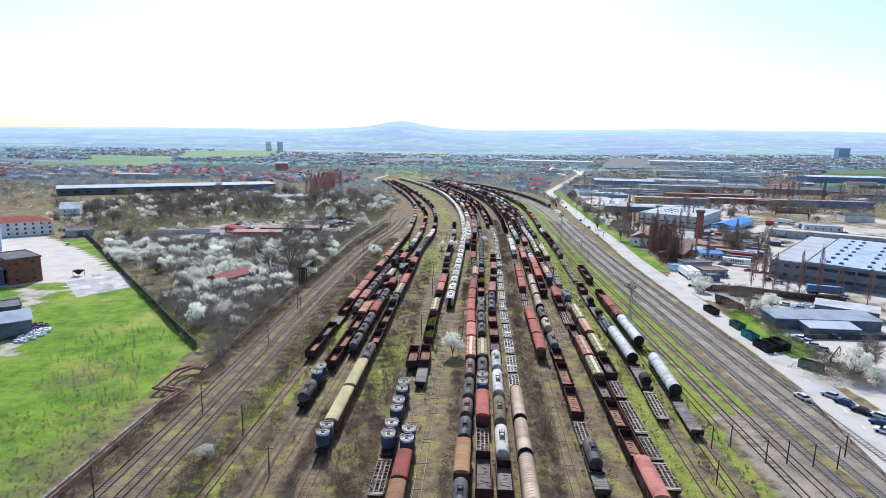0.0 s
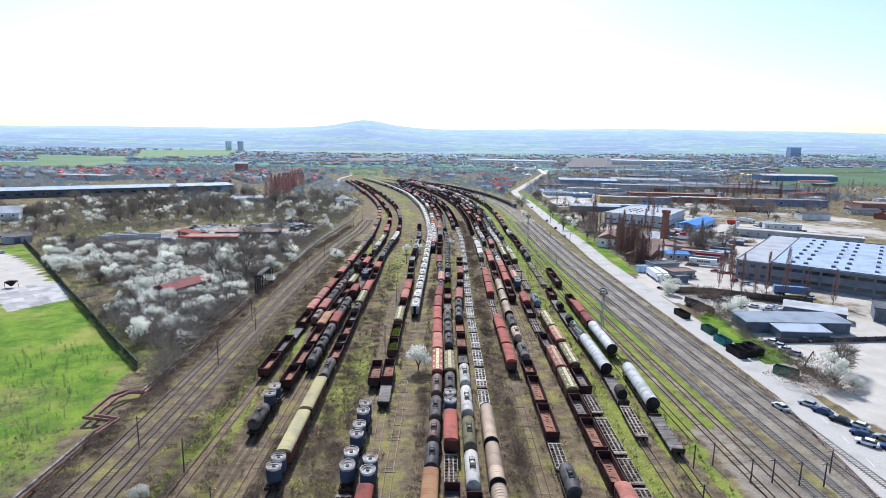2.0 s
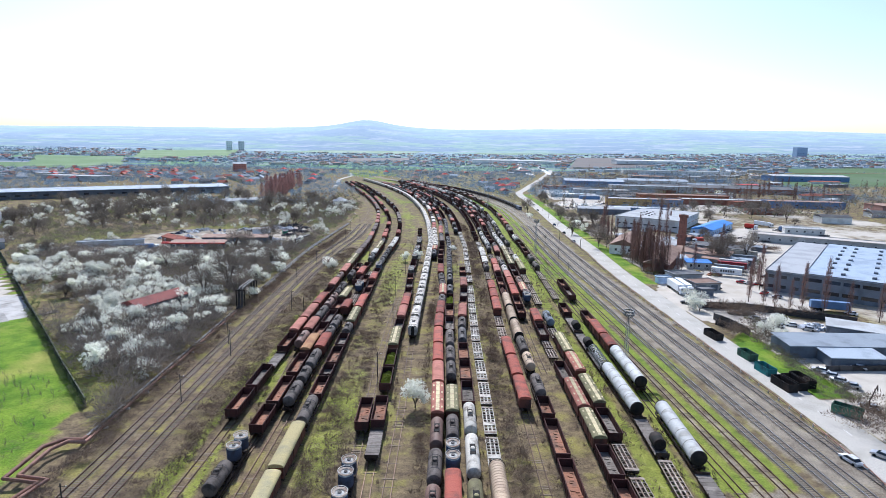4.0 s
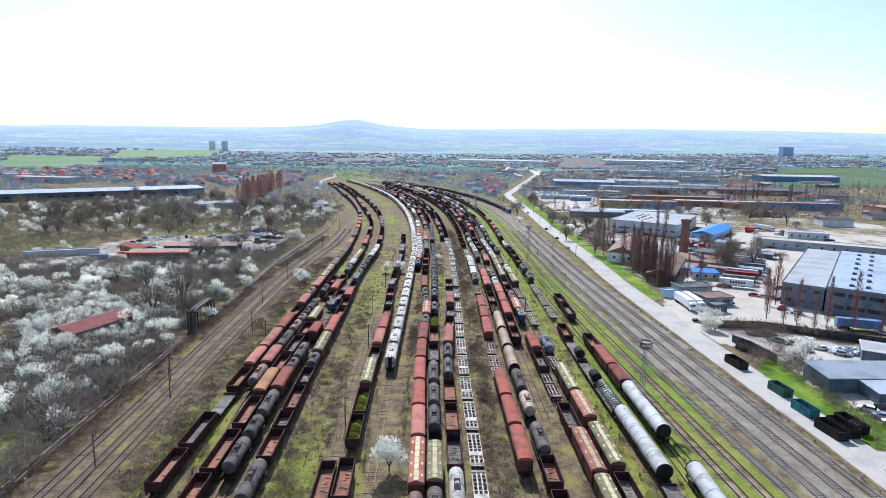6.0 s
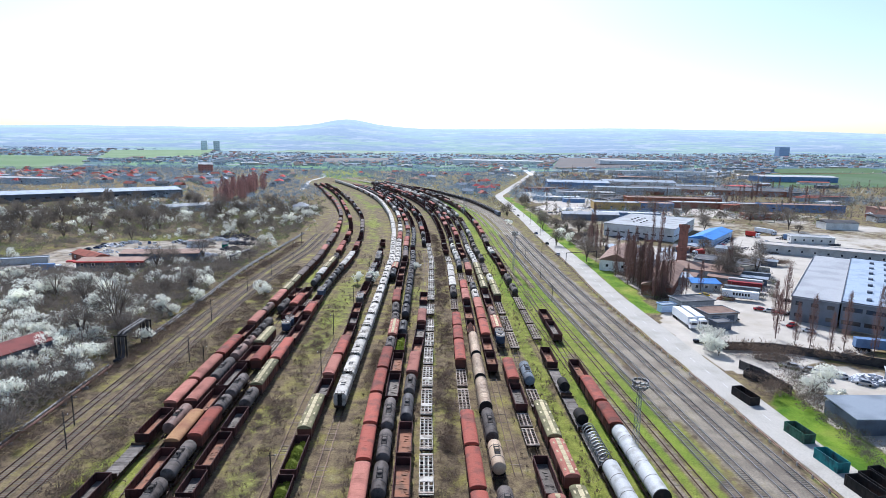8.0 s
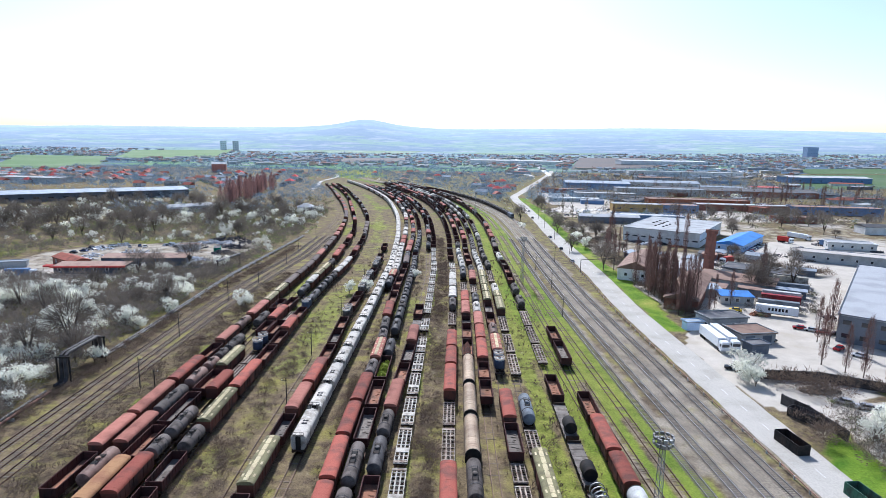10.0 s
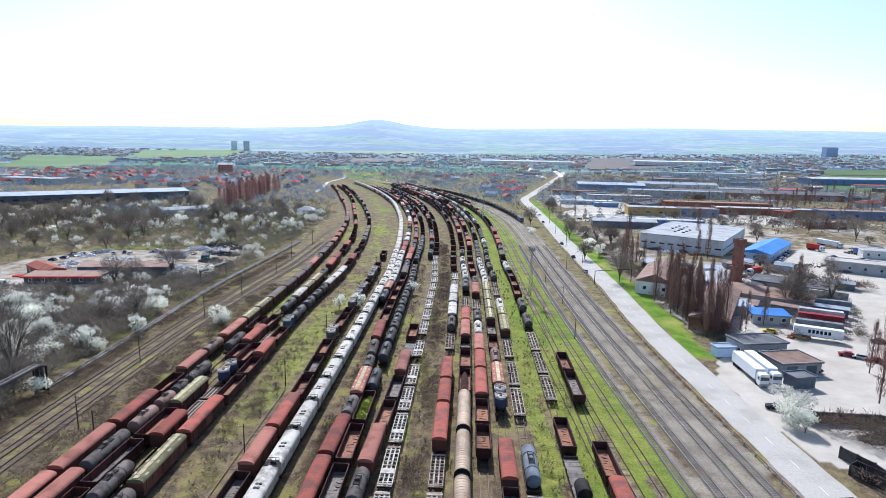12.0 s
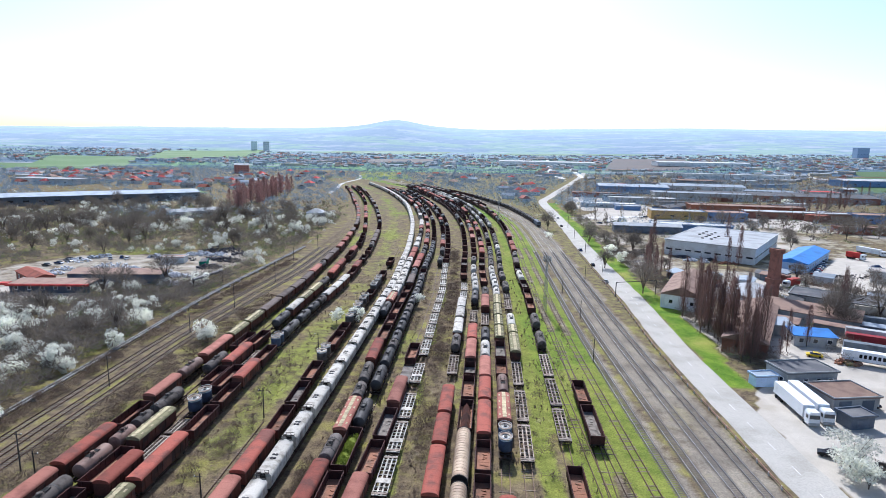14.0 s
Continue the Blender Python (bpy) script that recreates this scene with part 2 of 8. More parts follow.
# ---- mesh helpers ----
class Shape:
    """Vertices and faces of one part."""

    def __init__(self):
        self.v, self.f = [], []

    def add(self, verts, faces):
        n = len(self.v)
        self.v += verts
        self.f += [tuple(i + n for i in f) for f in faces]
        return self

    def box(self, x0, x1, y0, y1, z0, z1):
        return self.add([(x, y, z) for z in (z0, z1) for y in (y0, y1) for x in (x0, x1)],
                        [(0, 2, 3, 1), (4, 5, 7, 6), (0, 1, 5, 4), (2, 6, 7, 3), (0, 4, 6, 2), (1, 3, 7, 5)])

    def bar(self, cx, cy, cz, sx, sy, sz):
        return self.box(cx - sx / 2, cx + sx / 2, cy - sy / 2, cy + sy / 2, cz - sz / 2, cz + sz / 2)

    def prism(self, profile, y0, y1, caps=True):
        """A closed outline in x and z, counted against the clock as seen from -y, drawn out along y."""
        n = len(profile)
        verts = [(x, y, z) for y in (y0, y1) for x, z in profile]
        faces = [(i, (i + 1) % n, n + (i + 1) % n, n + i) for i in range(n)]
        if caps:
            faces += [tuple(range(n))[::-1], tuple(range(n, 2 * n))]
        return self.add(verts, faces)

    def beam(self, a, b, r, n=6, taper=1.0):
        a, b = Vector(a), Vector(b)
        q = (b - a).to_track_quat("Z", "Y")
        verts = []
        for p, rr in ((a, r), (b, r * taper)):
            for k in range(n):
                w = q @ Vector((math.cos(2 * math.pi * (k + 0.5) / n) * rr, math.sin(2 * math.pi * (k + 0.5) / n) * rr, 0))
                verts.append(tuple(p + w))
        faces = [(k, (k + 1) % n, n + (k + 1) % n, n + k) for k in range(n)]
        return self.add(verts, faces + [tuple(range(n))[::-1], tuple(range(n, 2 * n))])

    def turned(self, outline, n=20, axis="z", at=(0, 0, 0)):
        """An outline of (radius, height) turned round z or y."""
        verts, faces = [], []
        for r, h in outline:
            for k in range(n):
                a = 2 * math.pi * k / n
                p = (r * math.cos(a), r * math.sin(a), h) if axis == "z" else (r * math.cos(a), h, -r * math.sin(a))
                verts.append((p[0] + at[0], p[1] + at[1], p[2] + at[2]))
        for j in range(len(outline) - 1):
            for k in range(n):
                faces.append((j * n + k, j * n + (k + 1) % n, (j + 1) * n + (k + 1) % n, (j + 1) * n + k))
        faces.append(tuple(range(n))[::-1])
        faces.append(tuple(range((len(outline) - 1) * n, len(outline) * n)))
        return self.add(verts, faces)

    def along(self, points, r, n=8):
        """One unbroken tube through the points."""
        ps = [Vector(p) for p in points]
        verts = []
        for i, p in enumerate(ps):
            q = (ps[min(i + 1, len(ps) - 1)] - ps[max(i - 1, 0)]).to_track_quat("Z", "Y")
            for k in range(n):
                a = 2 * math.pi * (k + 0.5) / n
                verts.append(tuple(p + q @ Vector((math.cos(a) * r, math.sin(a) * r, 0))))
        faces = [(j * n + k, j * n + (k + 1) % n, (j + 1) * n + (k + 1) % n, (j + 1) * n + k) for j in range(len(ps) - 1) for k in range(n)]
        return self.add(verts, faces + [tuple(range(n))[::-1], tuple(range((len(ps) - 1) * n, len(ps) * n))])

    def ring(self, outer, inner, y0, y1, n=20, at=(0, 0, 0)):
        """A flat hoop round the y axis."""
        verts, faces = [], []
        for r, y in ((outer, y0), (outer, y1), (inner, y1), (inner, y0)):
            verts += [(at[0] + r * math.cos(2 * math.pi * k / n), at[1] + y, at[2] - r * math.sin(2 * math.pi * k / n)) for k in range(n)]
        for j in range(4):
            faces += [(j * n + k, j * n + (k + 1) % n, (j + 1) % 4 * n + (k + 1) % n, (j + 1) % 4 * n + k) for k in range(n)]
        return self.add(verts, faces)

    def mesh(self, name, material, smooth=False):
        me = bpy.data.meshes.new(name)
        me.from_pydata(self.v, [], self.f)
        me.materials.append(material)
        if smooth:
            me.shade_smooth()
            me.set_sharp_from_angle(angle=radians(38))
        return me


def part(name, shape, material, parent, label="", smooth=False, at=None):
    ob = new(name, shape.mesh(name, material, smooth))
    ob.parent = parent
    if at is not None:
        ob.matrix_basis = at
    return tagged(ob, label) if label else ob


def again(ob, m):
    """One more part on the same mesh under the same thing."""
    o = new(ob.name.split(".")[0], ob.data)
    o.parent = ob.parent
    o.matrix_basis = m
    return o


def thing(name, label, category, group="", m=None):
    ob = new(name)
    if m is not None:
        ob.matrix_basis = m
    return tagged(ob, label, category, group)


def smooth_line(knots):
    """A smooth function through (y, x) knots."""
    ks = sorted(knots)
    ys, xs = np.array([k[0] for k in ks], float), np.array([k[1] for k in ks], float)
    step = np.diff(xs) / np.diff(ys)
    slope = np.concatenate([step[:1], np.zeros(len(step) - 1), step[-1:]])
    for i in range(1, len(step)):
        if step[i - 1] * step[i] > 0:
            slope[i] = 2 * step[i - 1] * step[i] / (step[i - 1] + step[i])

    def at(y):
        y = np.clip(np.asarray(y, float), ys[0], ys[-1])
        i = np.clip(np.searchsorted(ys, y) - 1, 0, len(ys) - 2)
        h = ys[i + 1] - ys[i]
        u = (y - ys[i]) / h
        return ((2 * u**3 - 3 * u**2 + 1) * xs[i] + (u**3 - 2 * u**2 + u) * h * slope[i]
                + (3 * u**2 - 2 * u**3) * xs[i + 1] + (u**3 - u**2) * h * slope[i + 1])
    return at


TABLES = {}


def fuzz(x, y, size, seed=0):
    """Soft random field between 0 and 1 over the plan."""
    if seed not in TABLES:
        TABLES[seed] = np.random.default_rng(seed).random((64, 64))
    table = TABLES[seed]
    out, amp, total = 0, 1.0, 0.0
    for octave in range(4):
        u, v = np.asarray(x) / size * 2**octave + 17.3 * octave + 900, np.asarray(y) / size * 2**octave + 5.1 * octave + 900
        i, j = np.floor(u).astype(int), np.floor(v).astype(int)
        fu, fv = u - i, v - j
        fu, fv = fu * fu * (3 - 2 * fu), fv * fv * (3 - 2 * fv)
        t00, t10 = table[i % 64, j % 64], table[(i + 1) % 64, j % 64]
        t01, t11 = table[i % 64, (j + 1) % 64], table[(i + 1) % 64, (j + 1) % 64]
        out = out + amp * ((t00 * (1 - fu) + t10 * fu) * (1 - fv) + (t01 * (1 - fu) + t11 * fu) * fv)
        total += amp
        amp *= 0.5
    return out / total


def inside(x, y, corners):
    """Whether plan points lie within a polygon."""
    x, y = np.asarray(x), np.asarray(y)
    hit = np.zeros(x.shape, bool)
    for (xa, ya), (xb, yb) in zip(corners, corners[1:] + corners[:1]):
        cross = ((ya > y) != (yb > y)) & (x < (xb - xa) * (y - ya) / ((yb - ya) or 1e-9) + xa)
        hit ^= cross
    return hit


# ---- the plan: the sidings bend together ----
bend = smooth_line([(60, 1.0), (110, 3.1), (160, 5.6), (205, 7.5), (278, 11.9), (340, 15.3), (383, 17.2), (440, 17.2), (500, 15.5), (553, 12.5),
                    (620, 6), (682, -2), (740, -13), (797, -26), (850, -40), (900, -55), (1000, -90), (1200, -170)])
fan = smooth_line([(0, 1), (390, 1), (460, 1.07), (520, 1.15), (620, 1.26), (760, 1.3), (1000, 1.3)])
main_bend = smooth_line([(0, -1), (120, 0), (300, 1), (400, 4), (500, 8), (560, 9), (672, 0), (745, -16), (819, -38), (877, -62), (950, -97), (1200, -220)])
road_mid = smooth_line([(40, 90), (80, 96), (108, 101), (142, 106.5), (200, 108.3), (240, 109), (300, 110.6), (370, 115.8), (478, 121.5),
                        (568, 128), (672, 134), (761, 139), (845, 162), (1045, 222), (1380, 320), (1900, 430)])
left_bend = smooth_line([(40, -2), (94, 0), (300, 5.2), (360, 10), (420, 16), (520, 18), (620, 9), (730, -10), (870, -45), (1000, -85)])
OFFSETS = {
    "A": [(0, -36.4), (200, -35.6), (300, -36.5), (470, -37.5), (553, -39.5), (620, -43), (730, -49), (890, -45)],
    "B": [(0, -28), (140, -28.5), (190, -31.5), (400, -32)],
    "C": [(0, -27.8), (470, -28.5), (514, -30.6), (582, -35), (680, -38.5), (900, -36)],
    "D": [(0, -24), (400, -25)],
    "E": [(0, -18.0), (130, -18.8), (240, -20), (320, -22), (411, -20), (503, -21.4), (553, -23), (618, -26.6), (733, -31), (900, -28)],
    "f": [(0, -5.2), (115, -5.6), (180, -7), (270, -8.4)],
    "F": [(0, -1.2), (95, -1.6), (183, -3.5), (240, -3.6), (300, -5.6), (380, -6), (470, -5.2)],
    "G": [(0, 1.7), (300, 1.2), (500, 0.6), (1200, 0.6)],
    "g": [(0, 3.9), (400, 3.9), (504, 5.4), (600, 6.5), (1000, 6)],
    "H": [(0, 8.5), (90, 9.3), (140, 10), (214, 9.6), (255, 10), (298, 8.2), (340, 7.6), (400, 8), (485, 9.7), (1000, 10)],
    "I": [(0, 13.4), (200, 13.2), (385, 11.8), (480, 13.4), (1000, 14)],
    "J": [(0, 17.2), (200, 17.1), (270, 18.6), (1000, 18.6)],
    "K": [(0, 21.5), (1000, 21.3)], "L": [(0, 30.3), (1000, 30.6)], "M": [(0, 34.2), (240, 35), (1000, 35)],
    "N": [(0, 39), (1000, 39)], "O": [(0, 43.2), (1000, 43.6)], "P": [(0, 46.8), (110, 47.4), (1000, 47.8)],
    "Q": [(0, 53.8), (118, 54.2), (150, 55.6), (1000, 56)], "R": [(0, 59), (112, 59.6), (150, 61.4), (250, 62), (1000, 63)],
}
LINES = {k: smooth_line(v) for k, v in OFFSETS.items()}
MAINS = [74.0, 78.7, 83.3, 88.4, 93.4, 98.5]
LEFTS = [-51.8, -47.6, -43.9]


def siding(k, y):
    return bend(y) + LINES[k](y) * np.where(LINES[k](y) > 0, fan(y), 1.0)


# ---- ground ----
MEADOW = [(-300, 20), (-60.5, 20), (-60, 99), (-63, 131), (-69, 165), (-86, 184), (-106, 209), (-116, 222), (-140, 250), (-172, 288), (-214, 340), (-222, 335), (-240, 280), (-300, 250)]
PAD = [(-136, 212), (-123.5, 231), (-149, 260), (-161, 239.5)]
YARD_L = [(-222, 330), (-285, 380), (-330, 360), (-330, 250), (-172, 225), (-158, 236), (-152, 262), (-178, 290)]
TRACKWAY = [(-172, 225), (-150, 222), (-138, 190), (-112, 150), (-120, 150), (-142, 188)]
SCRAP = [(-158, 340), (-118, 350), (-72, 384), (-58, 438), (-80, 458), (-105, 440), (-150, 432), (-170, 400)]
YARD_R = [(112, 252), (114, 230), (123, 222), (150, 238), (170, 243), (173, 290), (215, 330), (262, 385), (320, 420), (330, 480), (262, 470), (222, 420), (170, 366), (146, 320), (136, 292), (124, 286), (116, 276)]
YARD_R2 = [(122, 225), (130, 232), (152, 232), (162, 215), (150, 206), (130, 210)]
YARD_R3 = [(108, 190), (112, 150), (120, 100), (170, 90), (190, 170), (150, 186), (126, 186)]
YARD_FAR = [(150, 640), (190, 700), (330, 760), (420, 720), (330, 610), (250, 580), (190, 600)]


def axis_lines(dense, fine, wide, step, ends, grow):
    a = np.arange(dense[0], dense[1] + 1e-6, fine)
    lo, hi = np.arange(wide[0], dense[0], step), np.arange(dense[1] + step, wide[1] + 1e-6, step)
    out = list(lo) + list(a) + list(hi)
    s, p = step, out[-1]
    while p < ends[1]:
        s *= grow
        p = min(p + s, ends[1])
        out.append(p)
    s, p = step, out[0]
    while p > ends[0]:
        s *= grow
        p = max(p - s, ends[0])
        out.insert(0, p)
    return np.array(out)


def land_height(x, y):
    """Flat yard, land that rises gently beyond it, low hills far off and one broad summit."""
    x, y = np.asarray(x, float), np.asarray(y, float)
    ease = lambda v: np.clip(v, 0, 1) ** 2 * (3 - 2 * np.clip(v, 0, 1))
    tilt = 0.019 * np.clip(x - 140, 0, 3400) * ease((y - 820) / 900) + 0.004 * np.clip(y - 900, 0, 2400) * ease((y - 900) / 800)
    crest = np.interp(x, (-3600, -1800, -800, 0, 800, 1900, 2900, 3600), (124, 152, 158, 160, 168, 172, 156, 138))
    ridge = crest + 24 * (fuzz(x, y * 0.3, 900, 5) - 0.5) + 38 * np.exp(-((x + 400) / 190.0) ** 2) + 30 * np.exp(-((x + 400) / 480.0) ** 2)
    return tilt + ease((y - 2900) / 1800) * ridge


def ground_material():
    m = bpy.data.materials.new("yard ground with grass and gravel")
    m.use_nodes = True
    nt = m.node_tree
    b = nt.nodes["Principled BSDF"]
    b.inputs["Roughness"].default_value, b.inputs["Specular IOR Level"].default_value = 0.95, 0.1
    geo = nt.nodes.new("ShaderNodeNewGeometry")
    cover = nt.nodes.new("ShaderNodeVertexColor")
    cover.layer_name = "cover"
    split = nt.nodes.new("ShaderNodeSeparateColor")
    nt.links.new(cover.outputs[0], split.inputs[0])

    def noise_tex(scale, detail=6, rough=0.6):
        n = nt.nodes.new("ShaderNodeTexNoise")
        n.inputs["Scale"].default_value, n.inputs["Detail"].default_value, n.inputs["Roughness"].default_value = scale, detail, rough
        nt.links.new(geo.outputs["Position"], n.inputs["Vector"])
        return n.outputs[0]

    def blend(fac, a, c):
        x = nt.nodes.new("ShaderNodeMix")
        x.data_type = "RGBA"
        nt.links.new(fac, x.inputs[0])
        for slot, col in ((6, a), (7, c)):
            if isinstance(col, tuple):
                x.inputs[slot].default_value = (*col, 1)
            else:
                nt.links.new(col, x.inputs[slot])
        return x.outputs[2]

    def span(v, lo, hi):
        r = nt.nodes.new("ShaderNodeMapRange")
        r.inputs[1].default_value, r.inputs[2].default_value = lo, hi
        nt.links.new(v, r.inputs[0])
        return r.outputs[0]

    def weight(channel, grain):
        """Breaks the soft edge of a cover into ragged patches."""
        a = nt.nodes.new("ShaderNodeMath")
        a.operation = "ADD"
        nt.links.new(channel, a.inputs[0])
        nt.links.new(grain, a.inputs[1])
        return span(a.outputs[0], 0.85, 1.15)

    n1, n2, n3, n4 = noise_tex(0.045), noise_tex(0.35, 8, 0.7), noise_tex(2.5, 6, 0.75), noise_tex(0.13, 7, 0.65)
    dry = blend(span(n2, 0.36, 0.64), (0.085, 0.062, 0.045), (0.235, 0.18, 0.1))
    dry = blend(span(n4, 0.5, 0.66), dry, (0.26, 0.23, 0.07))
    green = blend(span(n4, 0.36, 0.62), (0.07, 0.15, 0.014), (0.18, 0.27, 0.028))
    olive = blend(span(n2, 0.35, 0.65), (0.13, 0.14, 0.03), (0.3, 0.3, 0.07))
    green = blend(span(n1, 0.52, 0.7), green, (0.3, 0.3, 0.07))
    green = blend(cover.outputs[1], olive, green)
    stone = blend(span(n4, 0.35, 0.65), (0.19, 0.16, 0.125), (0.33, 0.285, 0.22))
    pale = blend(span(n4, 0.35, 0.65), (0.59, 0.54, 0.46), (0.44, 0.395, 0.33))
    pale = blend(span(n1, 0.55, 0.72), pale, (0.42, 0.36, 0.28))
    col = blend(weight(split.outputs[0], n2), dry, green)
    col = blend(weight(split.outputs[1], n2), col, stone)
    hsv = nt.nodes.new("ShaderNodeHueSaturation")
    nt.links.new(col, hsv.inputs["Color"])
    nt.links.new(span(n3, -0.6, 1.1), hsv.inputs["Value"])
    k = nt.nodes.new("ShaderNodeMath")
    k.operation = "MULTIPLY_ADD"
    k.inputs[1].default_value, k.inputs[2].default_value = 2.2, -0.1
    nt.links.new(n3, k.inputs[0])
    nt.links.new(k.outputs[0], hsv.inputs["Value"])
    pale = blend(span(n3, 0.4, 0.8), pale, (0.46, 0.415, 0.35))
    nt.links.new(blend(weight(split.outputs[2], n4), hsv.outputs[0], pale), b.inputs["Base Color"])
    bp = nt.nodes.new("ShaderNodeBump")
    bp.inputs["Strength"].default_value, bp.inputs["Distance"].default_value = 0.45, 0.35
    nt.links.new(n3, bp.inputs["Height"])
    nt.links.new(bp.outputs[0], b.inputs["Normal"])
    return m


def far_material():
    """Distant plain and hills: haze painted in as blue that pales and glows towards the hills, over a fine grain of
    hedges, gardens and roofs.
    """
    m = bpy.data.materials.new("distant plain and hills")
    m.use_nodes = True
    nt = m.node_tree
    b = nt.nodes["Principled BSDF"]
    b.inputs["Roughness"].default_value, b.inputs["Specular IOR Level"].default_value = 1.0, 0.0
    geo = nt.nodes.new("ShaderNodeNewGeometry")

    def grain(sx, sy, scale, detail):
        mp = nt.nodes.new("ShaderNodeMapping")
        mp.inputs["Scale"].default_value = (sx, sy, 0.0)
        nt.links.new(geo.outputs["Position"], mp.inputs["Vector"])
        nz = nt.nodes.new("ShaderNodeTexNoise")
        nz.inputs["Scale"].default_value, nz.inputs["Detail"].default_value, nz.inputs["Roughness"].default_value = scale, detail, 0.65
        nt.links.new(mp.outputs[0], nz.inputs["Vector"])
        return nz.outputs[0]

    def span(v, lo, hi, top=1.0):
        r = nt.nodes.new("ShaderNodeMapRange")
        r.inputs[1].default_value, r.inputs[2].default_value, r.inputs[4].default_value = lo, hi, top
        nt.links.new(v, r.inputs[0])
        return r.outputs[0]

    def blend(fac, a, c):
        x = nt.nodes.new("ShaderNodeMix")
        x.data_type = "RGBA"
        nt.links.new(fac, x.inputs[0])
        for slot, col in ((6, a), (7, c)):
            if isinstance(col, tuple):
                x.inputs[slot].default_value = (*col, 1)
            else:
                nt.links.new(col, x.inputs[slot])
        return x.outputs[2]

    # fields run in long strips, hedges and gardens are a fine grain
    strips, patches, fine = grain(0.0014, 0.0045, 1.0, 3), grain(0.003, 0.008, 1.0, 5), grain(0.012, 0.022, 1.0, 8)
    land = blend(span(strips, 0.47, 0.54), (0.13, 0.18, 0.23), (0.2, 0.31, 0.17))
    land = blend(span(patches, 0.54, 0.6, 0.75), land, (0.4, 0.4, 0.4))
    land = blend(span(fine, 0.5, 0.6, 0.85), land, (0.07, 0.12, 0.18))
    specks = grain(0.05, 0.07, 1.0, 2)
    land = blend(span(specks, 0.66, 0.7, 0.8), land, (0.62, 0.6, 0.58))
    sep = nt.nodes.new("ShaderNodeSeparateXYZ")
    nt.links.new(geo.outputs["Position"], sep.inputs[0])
    # painted haze: the land's colour fades to light blue with distance
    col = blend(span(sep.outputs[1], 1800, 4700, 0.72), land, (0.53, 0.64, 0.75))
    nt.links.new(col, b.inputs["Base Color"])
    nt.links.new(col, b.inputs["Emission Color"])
    # a faint glow, growing with distance, brightens that haze
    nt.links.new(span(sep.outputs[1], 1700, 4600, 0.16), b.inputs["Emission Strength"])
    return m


def build_ground():
    xs = axis_lines((-140, 140), 2.3, (-360, 360), 5.0, (-4900, 4900), 1.07)
    ys = axis_lines((60, 480), 2.4, (-100, 1050), 5.0, (-400, 4880), 1.045)
    gx, gy = np.meshgrid(xs, ys)
    gz = land_height(gx, gy) + (fuzz(gx, gy, 14, 3) - 0.5) * 0.5 * (gy < 1200)
    s, sm = gx - bend(gy), gx - main_bend(gy)
    # the beds of the tracks are level
    bed = (s > -42) & (s < 66) | (sm > 70) & (sm < 104) | (gx - left_bend(gy) > -56) & (gx - left_bend(gy) < -40)
    road_gap = gx - road_mid(gy)
    bed |= (np.abs(road_gap) < 9) | inside(gx, gy, YARD_R) | inside(gx, gy, YARD_L) | inside(gx, gy, PAD)
    gz = np.where(bed & (gy < 1000), 0.0, gz)
    f1, f2 = fuzz(gx, gy, 40, 1), fuzz(gx, gy, 12, 2)
    green, stone, pale = np.zeros_like(gx), np.zeros_like(gx), np.zeros_like(gx)
    near = gy < 1200
    green[:] = 0.14 + 0.9 * (f1 - 0.5)
    # sidings: dry grass with green strips and gravel near the wagons
    yard = (s > -41) & (s < 70) & near
    green[yard] = (0.2 + 0.95 * (f1 - 0.45) + 0.6 * (f2 - 0.5))[yard]
    stone[yard] = (0.15 + 0.5 * (f2 - 0.4))[yard]
    for lo, hi, g in ((-41, -37.5, 0.85), (-34.5, -33, 0.75), (-17, -9.5, 0.48), (20, 30, -0.1), (22.2, 23.4, 0.6), (49, 54, 0.85), (57.5, 60, 0.8), (63.5, 66, 0.85)):
        band = (s > lo) & (s < hi) & near
        green[band] = (g + 0.5 * (f1 - 0.5) + 0.5 * (f2 - 0.5))[band]
    # main lines: gravel, with fresh grass between the first tracks
    mains = (sm > 70) & (sm < 103.5) & near
    stone[mains] = (0.62 + 0.4 * (f2 - 0.5))[mains]
    green[mains] = 0.1
    for lo, hi in ((65, 73.3), (74.7, 78), (79.4, 82.8)):
        band = (sm > lo) & (sm < hi) & near & (gy > 125)
        green[band], stone[band] = (0.95 + 0.5 * (f2 - 0.5))[band], 0.0
    band = (sm > 85) & (sm < 87.2) & near
    green[band], stone[band] = (0.4 + 0.7 * (f1 - 0.5))[band], 0.2
    band = (sm > 101) & (gx < road_mid(gy) - 5) & near
    green[band], stone[band] = 0.38, 0.25
    lefts = (gx - left_bend(gy) > -58) & (gx - left_bend(gy) < -41) & near
    stone[lefts], green[lefts] = (0.16 + 0.7 * (f2 - 0.5))[lefts], 0.15
    # beside the road
    side = (road_gap > 4.5) & (road_gap < 9 + 6 * f1) & (gy > 284) & (gy < 760)
    green[side], stone[side] = 0.95, 0.0
    works = (road_gap > 9) & (gx < 420) & (gy > 60) & (gy < 640) & ~side
    green[works] = 0.3 + 0.3 * (f1[works] - 0.5)
    pale[works] = 0.42 + 1.2 * (f1[works] - 0.5)
    for poly in (YARD_R, YARD_R2, YARD_R3, YARD_L, PAD, SCRAP, YARD_FAR):
        p = inside(gx, gy, poly)
        pale[p] = 0.5 if poly is SCRAP else 0.9
        green[p] = 0.0
